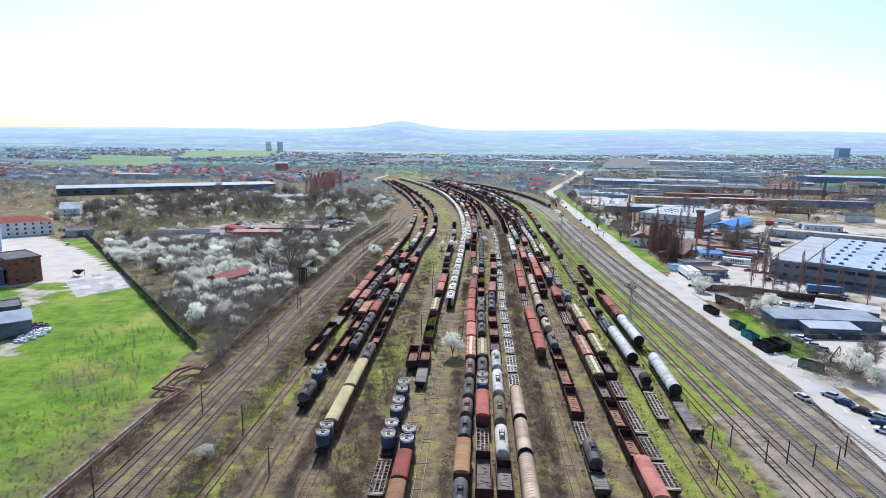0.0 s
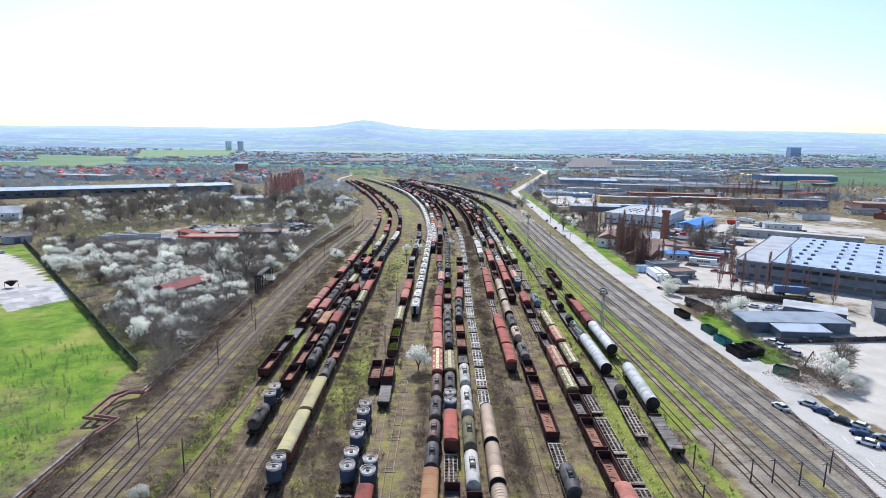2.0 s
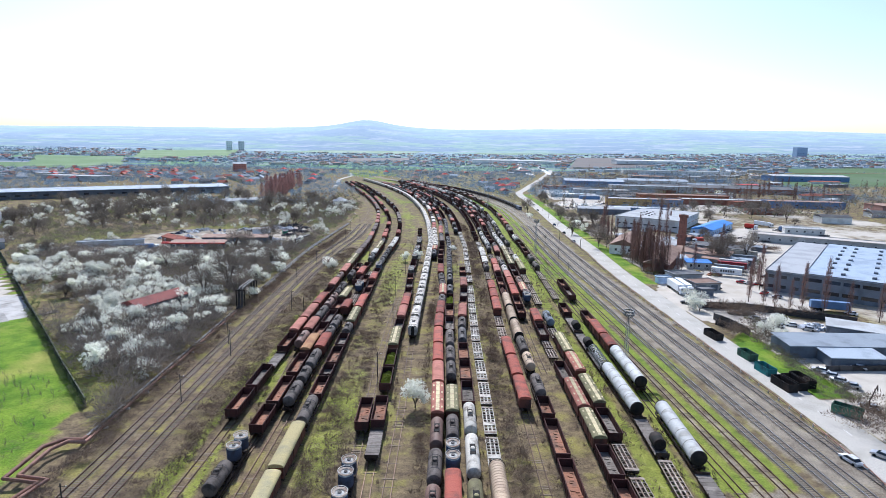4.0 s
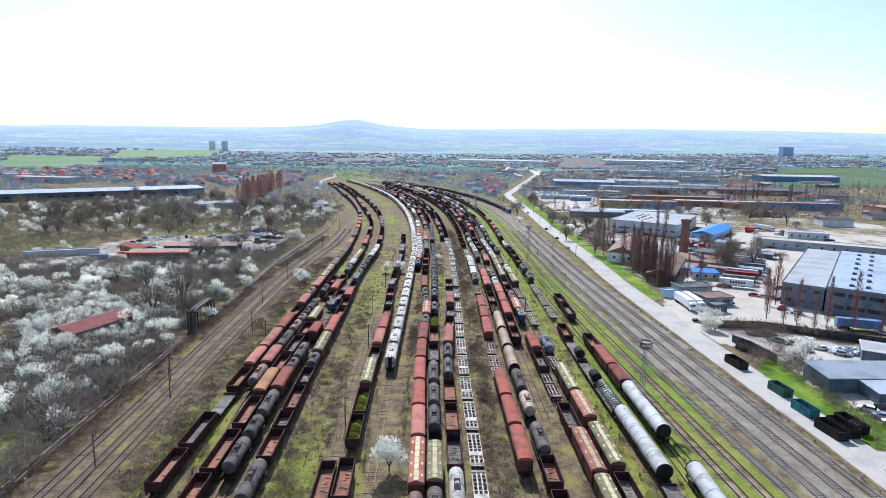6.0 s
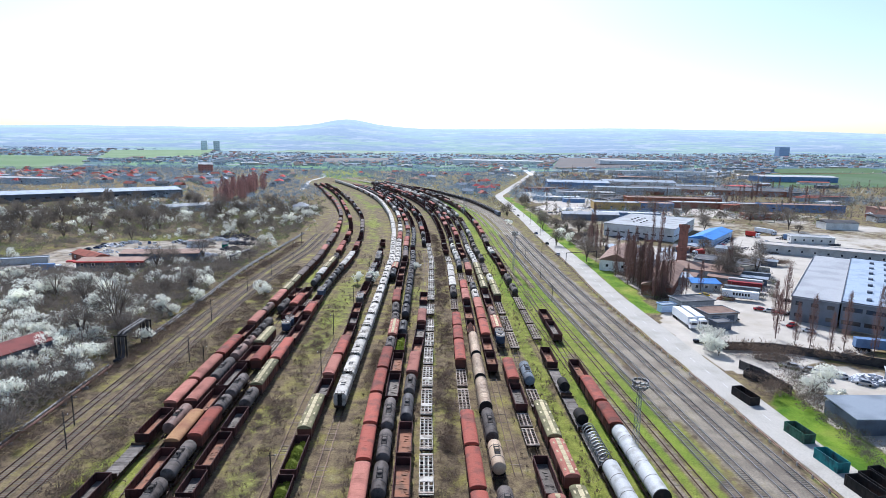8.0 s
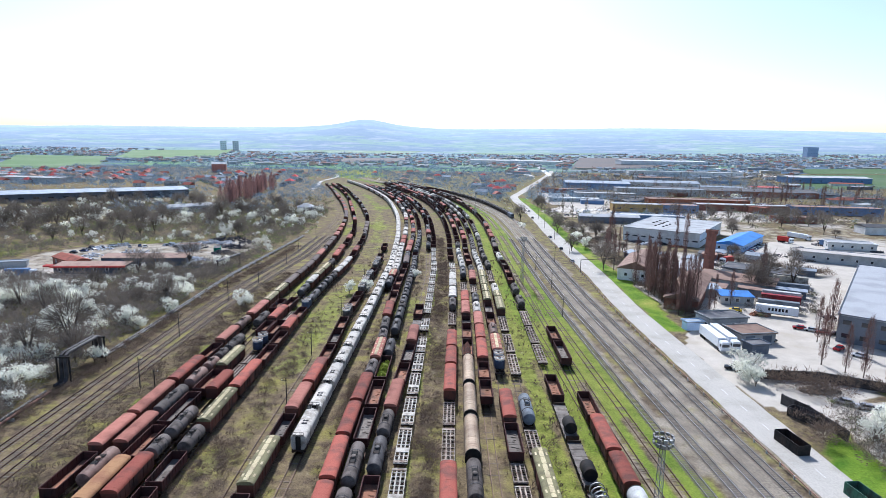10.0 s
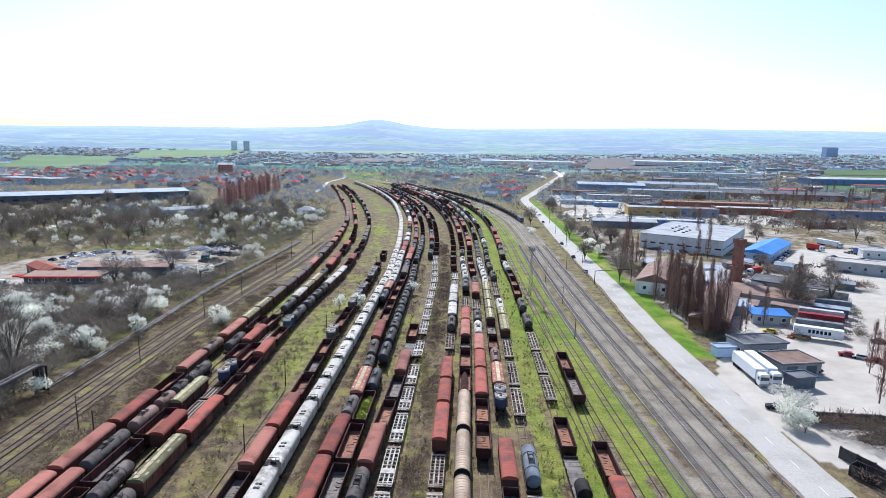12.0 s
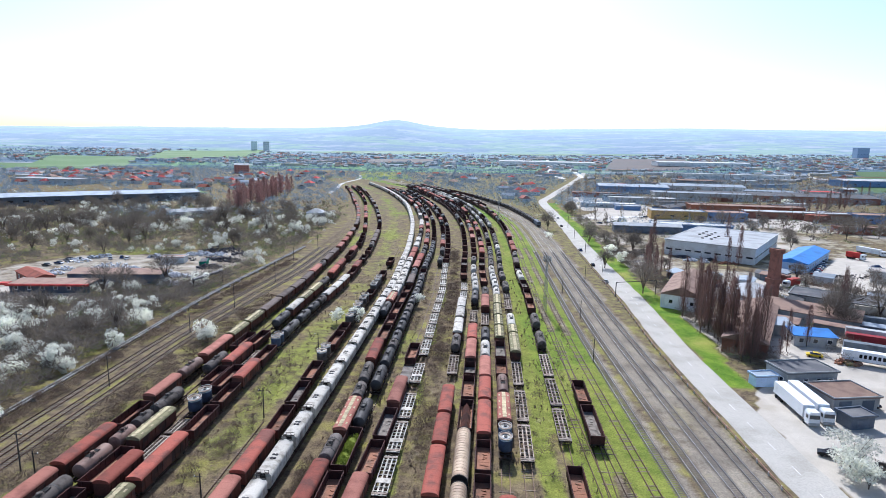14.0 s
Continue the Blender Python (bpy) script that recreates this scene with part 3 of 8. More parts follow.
    thorny = inside(gx, gy, [(-59, 150), (-67, 160), (-86, 184), (-106, 209), (-133, 242), (-175, 296), (-222, 352), (-300, 430), (-330, 560), (-260, 660), (-150, 640), (-70, 520), (-52, 430), (-58, 330), (-62, 230)])
    thorny &= ~inside(gx, gy, SCRAP)
    green[thorny] = (0.3 + 1.1 * (f1 - 0.5))[thorny]
    lane = inside(gx, gy, [(-185, 352), (-166, 330), (-120, 338), (-98, 350), (-100, 362), (-140, 366), (-180, 366)])
    lane |= inside(gx, gy, [(-98, 350), (-84, 343), (-70, 322), (-74, 314), (-90, 336)])
    pale[lane], green[lane] = 0.7, 0.0
    verge = inside(gx, gy, [(113, 165), (112, 205), (126, 222), (122, 200), (124, 165)])
    green[verge], pale[verge] = 0.8, 0.0
    mead = inside(gx, gy, MEADOW) & ~inside(gx, gy, PAD) & ~inside(gx, gy, YARD_L)
    green[mead] = (0.85 + 0.5 * (f1 - 0.4))[mead]
    scrubby = mead & (gy < 150) & (gx > -95)
    green[scrubby] = (0.55 + 0.9 * (f1 - 0.5))[scrubby]
    track = inside(gx, gy, TRACKWAY)
    pale[track], green[track] = 0.5, 0.4
    # far fields
    apron = (gx > 165) & (gx < 250) & (gy > 690) & (gy < 840) & (gx > 150 + (gy - 690) * 0.2)
    pale[apron], green[apron] = 0.9, 0.0
    tip = inside(gx, gy, [(-118, 1090), (-28, 1130), (-75, 1420), (-160, 1480)])
    green[tip], pale[tip], stone[tip] = 1.0, 0.0, 0.0
    lush = np.where(mead | side | verge, 1.0, 0.15) + 0.45 * ((sm > 65) & (sm < 83) & near) * np.clip((f1 - 0.25) * 3, 0.3, 1) + 0.4 * ((gy > 600) & near)
    ny, nx = gx.shape
    me = bpy.data.meshes.new("ground")
    idx = np.arange(nx * ny).reshape(ny, nx)
    quads = np.stack([idx[:-1, :-1], idx[:-1, 1:], idx[1:, 1:], idx[1:, :-1]], -1).reshape(-1, 4)
    me.from_pydata(np.stack([gx, gy, gz], -1).reshape(-1, 3).tolist(), [], quads.tolist())
    att = me.color_attributes.new("cover", "FLOAT_COLOR", "POINT")
    cols = np.stack([green, stone, pale, lush], -1).clip(0, 1).astype(np.float32)
    att.data.foreach_set("color", cols.ravel())
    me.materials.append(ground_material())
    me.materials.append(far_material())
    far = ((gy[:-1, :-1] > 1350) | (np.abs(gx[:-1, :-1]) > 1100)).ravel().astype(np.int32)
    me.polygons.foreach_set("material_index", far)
    me.shade_smooth()
    tagged(new("ground", me), "flat plain of dry grass, meadow, gravel and dirt reaching low hills", "ground", kind="structure")


build_ground()


def field(label, corners, material, n=14):
    """A tilled or grassed field laid on the land between four corners."""
    sh, up = Shape(), 0.6
    (ax, ay), (bx, by), (cx, cy), (dx, dy) = corners
    verts = []
    for j in range(n + 1):
        for i in range(n + 1):
            u, v = i / n, j / n
            x = (ax * (1 - u) + bx * u) * (1 - v) + (dx * (1 - u) + cx * u) * v
            y = (ay * (1 - u) + by * u) * (1 - v) + (dy * (1 - u) + cy * u) * v
            verts.append((x, y, float(land_height(x, y)) + up))
    sh.add(verts, [(j * (n + 1) + i, j * (n + 1) + i + 1, (j + 1) * (n + 1) + i + 1, (j + 1) * (n + 1) + i) for j in range(n) for i in range(n)])
    tagged(new("field", sh.mesh("field", material)), label, "field", kind="structure")


WHEAT = mat("young green wheat", (0.095, 0.165, 0.06), (0.13, 0.19, 0.095), stain=0.006, grain=0.2, bump=0)
FALLOW = mat("bare brown field", (0.17, 0.14, 0.125), (0.14, 0.135, 0.13), stain=0.008, grain=0.2, bump=0)
# paler copy of the wheat, haze mixed into its colour for the farthest fields
HAZEWHEAT = mat("distant pale green field", (0.17, 0.26, 0.17), (0.22, 0.3, 0.23), stain=0.004, grain=0.1, bump=0)
FIELDS = [("green field of young wheat beyond the houses", [(-806, 1263), (-647, 1339), (-914, 1887), (-1158, 1843)], WHEAT),
          ("green field of young wheat at the town's edge", [(-840, 1130), (-636, 1212), (-760, 1420), (-1000, 1380)], WHEAT),
          ("wide green field on the plain", [(-808, 1704), (-646, 2014), (-914, 3075), (-1233, 2680)], WHEAT),
          ("broad green field before the hills", [(-640, 2780), (-60, 2900), (40, 3160), (-560, 3080)], HAZEWHEAT),
          ("pale green field before the hills", [(330, 2860), (900, 2800), (1020, 3020), (300, 3080)], HAZEWHEAT),
          ("bare brown field beyond the line", [(-207, 1752), (-21, 1856), (-27, 2224), (-238, 2084)], FALLOW),
          ("bare brown field beyond the works", [(386, 1461), (617, 1526), (897, 2300), (646, 2342)], FALLOW),
          ("green meadow behind the poplars", [(626, 978), (1000, 1030), (1150, 1340), (829, 1308)], WHEAT),
          ("green field by the distant road", [(880, 1330), (1180, 1360), (1230, 1500), (930, 1480)], WHEAT),
          ("green strip behind the long depot", [(-330, 742), (-235, 790), (-262, 822), (-380, 770)], WHEAT)]
for text, corners, material in FIELDS:
    field(text, corners, material)


def in_field(x, y):
    return any(inside(x, y, c) for _, c, _ in FIELDS)


# ---- paved strips ----
def strip(name, label, category, mid, half, y0, y1, step, z, material, wobble=0.0):
    """A paved band with thickness that follows a line in the plan."""
    ys = np.arange(y0, y1 + step, step)
    xs = mid(ys)
    sh = Shape()
    rng = np.random.default_rng(4)
    rows = []
    for i, (x, y) in enumerate(zip(xs, ys)):
        j = min(max(i, 1), len(ys) - 2)
        d = Vector((xs[j + 1] - xs[j - 1], ys[j + 1] - ys[j - 1], 0)).normalized()
        n = Vector((d.y, -d.x, 0))
        a, c = half(y) + rng.uniform(-wobble, wobble), half(y) + rng.uniform(-wobble, wobble)
        lo, hi = Vector((x, y, 0)) - n * a, Vector((x, y, 0)) + n * c
        up = float(land_height(x, y))
        rows.append([(lo.x, lo.y, up - 0.05), (lo.x, lo.y, up + z), (hi.x, hi.y, up + z), (hi.x, hi.y, up - 0.05)])
    verts = [p for r in rows for p in r]
    faces = []
    for i in range(len(rows) - 1):
        a = 4 * i
        faces += [(a + k, a + 4 + k, a + 5 + k, a + 1 + k) for k in range(3)]
    sh.add(verts, [f[::-1] for f in faces])
    ob = new(name, sh.mesh(name, material))
    return tagged(ob, label, category, kind="structure")


ASPHALT = mat("pale worn asphalt", (0.6, 0.56, 0.49), (0.5, 0.465, 0.4), stain=0.12, grain=3, mix=0.5)
FARROAD = mat("pale country road", (0.7, 0.68, 0.64), (0.6, 0.58, 0.55), stain=0.1)
strip("road", "pale worn asphalt road beside the main lines", "road", road_mid, lambda y: 4.6 if y > 135 else 5.6, 40, 1400, 6, 0.06, ASPHALT, 0.25)
strip("road", "pale side road leaving towards the works", "road", lambda y: 138 + (y - 630) * 3.2 + 0 * y, lambda y: 4.0, 634, 690, 4, 0.05, FARROAD)
far_lane = smooth_line([(1150, 240), (1327, 248), (1710, 300), (2420, 409)])
strip("road", "pale distant lane across the plain", "road", far_lane, lambda y: 6.0, 1200, 2420, 40, 0.6, FARROAD)
twin_lane = smooth_line([(1228, 285), (1710, 349), (2000, 390)])
strip("road", "pale lane beside allotments on the plain", "road", twin_lane, lambda y: 5.0, 1228, 1800, 40, 0.6, FARROAD)
ring_road = smooth_line([(1150, 745), (1268, 755), (1558, 767), (2425, 949), (2604, 894)])
strip("road", "pale curving road past the brown field", "road", ring_road, lambda y: 6.0, 1180, 2600, 30, 0.7, FARROAD)
left_lane = smooth_line([(820, -105), (900, -112), (1000, -122), (1100, -115), (1200, -130)])
strip("road", "pale dirt lane beside the far end of the sidings", "road", left_lane, lambda y: 2.4, 820, 1200, 10, 0.08, FARROAD)
# dashes along the middle of the road
DASH = mat("worn white road paint", (0.7, 0.7, 0.68), (0.5, 0.5, 0.48), stain=1.0)
dash_shape = Shape()
for y in np.arange(110, 620, 9.0):
    x0, x1 = float(road_mid(y)), float(road_mid(y + 3))
    dash_shape.add([(x0 - 0.07, y, 0.065), (x0 + 0.07, y, 0.065), (x1 + 0.07, y + 3, 0.065), (x1 - 0.07, y + 3, 0.065)], [(0, 1, 2, 3)])
tagged(new("road_marking", dash_shape.mesh("road_marking", DASH)), "worn white centre dashes on the road", "road marking", kind="structure")


# ---- railway tracks ----
def railway(label, path, y0, y1, top, bare=1.0):
    root = tagged(new("railway_track"), label, "railway track", "railway tracks", kind="structure")
    ys = np.arange(y0, y1 + 5, 5.0)
    xs = path(ys)
    dx = np.gradient(xs, ys)
    for side in (-0.76, 0.76):
        sh = Shape()
        verts, faces = [], []
        for x, y, d in zip(xs, ys, dx):
            n = Vector((1, -d)).normalized()
            cx, cy = x + n.x * side, y + n.y * side
            for a, z in ((-0.08, 0.05), (-0.06, 0.28), (0.06, 0.28), (0.08, 0.05)):
                verts.append((cx + n.x * a, cy + n.y * a, z))
        for i in range(len(ys) - 1):
            a = 4 * i
            faces += [(a + k, a + 1 + k, a + 5 + k, a + 4 + k) for k in range(3)]
        sh.add(verts, faces)
        part("rail", sh, top, root)
    # sleepers where they can be seen between the weeds
    x_seed = float(xs[0]) * 7
    sh = Shape()
    for y in np.arange(y0, min(y1, 470), 0.66):
        if random.random() > bare * (0.35 + 1.1 * float(fuzz(y, x_seed, 9, 6))):
            continue
        x, d = float(np.interp(y, ys, xs)), float(np.interp(y, ys, dx))
        n, t = Vector((1, -d)).normalized(), Vector((d, 1)).normalized()
        a = 1.25 + random.uniform(-0.05, 0.05)
        q = []
        for u, v in ((-a, -0.13), (a, -0.13), (a, 0.13), (-a, 0.13)):
            q.append((x + n.x * u + t.x * v, y + n.y * u + t.y * v))
        sh.add([(p[0], p[1], z) for z in (-0.05, 0.07) for p in q], [(4, 5, 6, 7), (0, 1, 5, 4), (1, 2, 6, 5), (2, 3, 7, 6), (3, 0, 4, 7)])
    ob = part("sleepers", sh, PALESLEEPER if bare > 1 else SLEEPER, root)
    tagged(ob, kind="stuff")
    return root


ENDS = dict(A=(60, 900), B=(60, 330), C=(60, 920), D=(100, 330), E=(60, 930), f=(60, 260), F=(60, 480), G=(60, 990), g=(320, 960), H=(60, 960), I=(60, 950),
            J=(60, 900), K=(60, 930), L=(60, 940), M=(60, 950), N=(180, 950), O=(60, 960), P=(60, 960), Q=(60, 980), R=(60, 320))
for key, (ya, yb) in ENDS.items():
    railway("rusty siding track in dry grass", lambda y, key=key: siding(key, y), ya, yb, RAIL, 0.14)
for x in MAINS:
    railway("main line track on grey gravel", lambda y, x=x: x + main_bend(y), 50, 1000, SHINY if x > 83 else RAIL, 2.2 if x > 83 else 0.3)
railway("weedy track in the grass strip", lambda y: 69.6 + main_bend(y) * 1.0, 120, 560, RAIL, 0.08)
for x in LEFTS:
    railway("worn line beside the pipeline", lambda y, x=x: x + left_bend(y), 50, 900, RAIL, 1.1)


# ---- wagons: y runs along the wagon, z = 0 at the rail's top ----
def arc(half, z0, z1, n=10):
    """A roof's outline from one eave to the other, over the top."""
    return [(half * math.cos(math.pi * k / n), z0 + (z1 - z0) * math.sin(math.pi * k / n) ** 0.8) for k in range(n + 1)]


def loft(profile, stations):
    """One closed skin: an outline in x and z, widened and raised station by station along y."""
    sh, n = Shape(), len(profile)
    verts = [(x * g, y, z + up) for y, g, up in stations for x, z in profile]
    faces = [(j * n + i, j * n + (i + 1) % n, (j + 1) * n + (i + 1) % n, (j + 1) * n + i) for j in range(len(stations) - 1) for i in range(n)]
    return sh.add(verts, faces + [tuple(range(n))[::-1], tuple(range((len(stations) - 1) * n, len(stations) * n))])


def ribs(y0, y1, count, width, grow, up, inset=0.0):
    """Stations with raised ribs at even steps."""
    out = [(y0, 1, 0)]
    for k in range(count):
        y = y0 + inset + (y1 - y0 - 2 * inset) * (k + 0.5) / count
        out += [(y - width, 1, 0), (y - width + 0.01, grow, up), (y + width - 0.01, grow, up), (y + width, 1, 0)]
    return out + [(y1, 1, 0)]


_SHARED = {}


def chassis(root, length, fine):
    """Underframe with buffers, and two bogies with their wheelsets."""
    key = ("frame", round(length, 1))
    h = length / 2 - 0.6
    if key not in _SHARED:
        u = Shape().box(-1.3, -1.1, -h, h, 0.9, 1.18).box(1.1, 1.3, -h, h, 0.9, 1.18).box(-0.2, 0.2, -h, h, 0.85, 1.15)
        u.box(-1.3, 1.3, -h, -h + 0.18, 0.85, 1.2).box(-1.3, 1.3, h - 0.18, h, 0.85, 1.2)
        for k in range(1, 6):
            y = -h + 2 * h * k / 6
            u.box(-1.1, 1.1, y - 0.08, y + 0.08, 0.95, 1.12)
        for s in (-1, 1):
            for x in (-0.88, 0.88):
                u.beam((x, s * h, 1.02), (x, s * (h + 0.45), 1.02), 0.09, 6)
                u.beam((x, s * (h + 0.45), 1.02), (x, s * (h + 0.52), 1.02), 0.22, 8)
        _SHARED[key] = u.mesh("underframe", FRAME)
    if "bogie" not in _SHARED:
        b = Shape()
        for x in (-1.0, 1.0):
            b.prism([(x - 0.08, 0.35), (x + 0.08, 0.35), (x + 0.08, 0.75), (x - 0.08, 0.75)], -1.25, 1.25)
            b.box(x - 0.14, x + 0.14, -1.1, -0.7, 0.2, 0.6).box(x - 0.14, x + 0.14, 0.7, 1.1, 0.2, 0.6)
        b.box(-1.1, 1.1, -0.25, 0.25, 0.5, 0.85)
        _SHARED["bogie"] = b.mesh("bogie", FRAME)
        w = Shape()
        for x in (-0.75, 0.75):
            w.beam((x - 0.07, 0, 0.46), (x + 0.07, 0, 0.46), 0.46, 14)
        w.beam((-0.75, 0, 0.46), (0.75, 0, 0.46), 0.08, 6)
        _SHARED["wheel"] = w.mesh("wheelset", RAIL)
    f = new("underframe", _SHARED[key])
    f.parent = root
    for s in (-1, 1):
        bo = new("bogie", _SHARED["bogie"])
        bo.parent = root
        bo.matrix_basis = pose(0, s * (length / 2 - 2.6), 0)
        if fine:
            for a in (-0.9, 0.9):
                wo = new("wheelset", _SHARED["wheel"])
                wo.parent = bo
                wo.matrix_basis = pose(0, a, 0)


def covered_van(root, L, roof, side, walkway=None):
    h = L / 2 - 0.65
    b = loft([(-1.38, 1.18), (1.38, 1.18), (1.38, 3.45), (-1.38, 3.45)], ribs(-h, h, 8, 0.07, 1.05, 0))
    part("body", b, side, root)
    r = loft(arc(1.5, 3.4, 4.12), ribs(-h - 0.12, h + 0.12, 8, 0.04, 1.005, 0.015))
    part("roof", r, roof, root, smooth=True)
    for x in (-1.45, 1.45):
        part("door", Shape().bar(x, 0, 2.3, 0.1, 2.5, 2.05), side, root)
    if walkway:
        w = loft([(-0.42, 4.13), (0.42, 4.13), (0.42, 4.2), (-0.42, 4.2)], ribs(-h + 0.1, h - 0.1, 7, 0.12, 0.55, -0.03))
        part("walkway", w, walkway, root, "pale boards along the roof")
        v = Shape()
        for k in range(4):
            y = -h + 2 * h * (k + 0.5) / 4
            for x in (-0.95, 0.95):
                v.box(x - 0.2, x + 0.2, y - 0.35, y + 0.35, 3.85, 4.02)
        tagged(part("roof_vent", v, walkway, root), kind="stuff")


def gondola(root, L, load=None, floor=RUST, tall=0.0):
    h, top = L / 2 - 0.65, 2.95 + tall
    for x in (-1, 1):
        edge = [(x * 1.34, 1.18), (x * 1.42, 1.18), (x * 1.42, top - 0.12), (x * 1.5, top - 0.12), (x * 1.5, top), (x * 1.34, top)]
        s = loft(edge if x > 0 else edge[::-1], ribs(-h, h, 9, 0.08, 1.05, 0))
        part("side", s, GONDOLA, root)
    for y in (-1, 1):
        e = Shape().bar(0, y * h, (1.18 + top) / 2, 2.72, 0.07, top - 1.18).bar(0, y * (h + 0.02), top, 2.8, 0.14, 0.12)
        for x in (-0.7, 0.7):
            e.bar(x, y * (h + 0.06), (1.18 + top) / 2, 0.12, 0.1, top - 1.2)
        part("end_wall", e, GONDOLA, root)
    f = Shape()
    for k in range(6):
        y0 = -h + 2 * h * k / 6
        f.box(-1.35, 1.35, y0 + 0.02, y0 + 2 * h / 6 - 0.02, 1.18, 1.28 + 0.02 * (k % 2))
    rng = random.Random(int(L * 10))
    for k in range(14):
        x, y, a = rng.uniform(-1.1, 1.1), rng.uniform(-h + 0.5, h - 0.5), rng.uniform(0.1, 0.35)
        f.bar(x, y, 1.32, a * 2, a * 1.5, a * 0.6)
    part("floor", f, floor, root, "rusty floor with rubble")
    if load == "weeds":
        rng = random.Random(5)
        w = Shape()
        for k in range(900):
            x, y = rng.uniform(-1.25, 1.25), rng.uniform(-h * 0.9, h * 0.85)
            z = 1.4 + 1.15 * max(0, 1 - (x / 1.45) ** 2) * (0.55 + 0.45 * math.sin(y * 1.4 + x)) * (1 - 0.4 * (y / h))
            r, a = rng.uniform(0.1, 0.24), rng.uniform(0, 6.3)
            c, s2 = math.cos(a) * r, math.sin(a) * r
            w.add([(x - c, y - s2, z - 0.12), (x + c, y + s2, z - 0.1), (x + rng.uniform(-.1, .1), y + rng.uniform(-.1, .1), z + 0.22)], [(0, 1, 2)])
        w.prism([(-1.3, 1.25)] + [(x, 1.25 + 0.45 * max(0, 1 - (x / 1.4) ** 2)) for x in (-1.25, -0.8, 0, 0.8, 1.25)][::1] + [(1.3, 1.25)], -h * 0.9, h * 0.8)
        part("greenery", w, MOSS, root, "bright green weeds growing inside")
    if load == "hoppers":
        w = Shape()
        for y in (-h * 0.55, 0.2, h * 0.6):
            w.add([(-1.0, y - 1.8, 1.3), (1.0, y - 1.8, 1.3), (1.0, y + 1.8, 1.3), (-1.0, y + 1.8, 1.3), (0, y + 1.2, 2.7)],
                  [(0, 1, 4), (1, 2, 4), (2, 3, 4), (3, 0, 4)])
        part("hopper_slope", w, BROWN, root)


def tank_wagon(root, L, paint, radius=1.35, end=None, band=None):
    h, c = L / 2 - 1.1, 1.2 + 1.4
    prof = [(0.15, -h - 0.1), (radius * 0.7, -h), (radius * 0.95, -h + 0.22), (radius, -h + 0.5), (radius, 0), (radius, h - 0.5), (radius * 0.95, h - 0.22), (radius * 0.7, h), (0.15, h + 0.1)]
    part("vessel", Shape().turned(prof, 22, "y", (0, 0, c)), paint, root, smooth=True)
    d = Shape().turned([(0.45, 0), (0.45, 0.4), (0.36, 0.48), (0.1, 0.5)], 14, "z", (0, 0, c + radius - 0.08))
    part("dome", d, paint, root, smooth=True)
    w = Shape()
    for x in (-0.5, 0.5):
        w.bar(x, 0, c + radius + 0.1, 0.05, 3.2, 0.05)
        for y in (-1.5, -0.5, 0.5, 1.5):
            w.bar(x, y, c + radius + 0.3, 0.04, 0.04, 0.55)
        w.bar(x, 0, c + radius + 0.58, 0.04, 3.2, 0.04)
    w.box(-0.55, 0.55, -1.6, -0.6, c + radius - 0.02, c + radius + 0.05).box(-0.55, 0.55, 0.6, 1.6, c + radius - 0.02, c + radius + 0.05)
    part("walkway", w, BLACK, root)
    s = Shape()
    for y in (-h * 0.75, h * 0.75):
        s.box(-1.2, 1.2, y - 0.25, y + 0.25, 1.15, 2.0)
    s.box(-0.3, 0.3, -h * 0.75, h * 0.75, 1.16, 1.3)
    part("saddle_frame", s, FRAME, root)
    lad = Shape()
    for x in (1.42,):
        for y in (-0.25, 0.25):
            lad.bar(x, y, 2.2, 0.04, 0.05, 2.3)
        for k in range(7):
            lad.bar(x, 0, 1.2 + 0.3 * k, 0.04, 0.5, 0.04)
    part("ladder", lad, BLACK, root)
    if band:
        first = part("band", Shape().ring(radius + 0.03, radius - 0.02, -0.12, 0.12, 22, (0, 0, c)), band, root, smooth=True, at=pose(0, -h * 0.45, 0))
        again(first, pose(0, h * 0.45, 0))


def grain_hopper(root, L):
    h = L / 2 - 0.75
    b = loft([(-0.9, 1.0), (0.9, 1.0), (1.45, 1.75), (1.45, 3.55), (-1.45, 3.55), (-1.45, 1.75)], ribs(-h, h, 10, 0.06, 1.04, 0))
    part("body", b, WHITE, root)
    part("roof", Shape().prism(arc(1.52, 3.5, 4.25), -h - 0.02, h + 0.02), WHITE, root, smooth=True)
    hatch = Shape().turned([(0.3, 0), (0.3, 0.14), (0.2, 0.2)], 12, "z")
    p = part("hatch", hatch, DARKTANK, root, "dark round roof hatch", at=pose(-0.28, 0.2, 4.18))
    for x, y in ((0.28, 0.2), (-0.28, -1.0), (0.28, -1.0)):
        again(p, pose(x, y, 4.18))
    for s in (-1, 1):
        w = Shape()
        w.bar(0, s * (h + 0.05), 4.2, 2.2, 0.5, 0.06)
        for x in (-1.1, -0.4, 0.4, 1.1):
            w.bar(x, s * (h + 0.1), 4.5, 0.06, 0.06, 0.6)
        w.bar(0, s * (h + 0.1), 4.8, 2.2, 0.06, 0.06)
        w.bar(0, s * (h + 0.12), 2.6, 1.0, 0.08, 2.8)
        part("end_platform", w, BLACK, root)


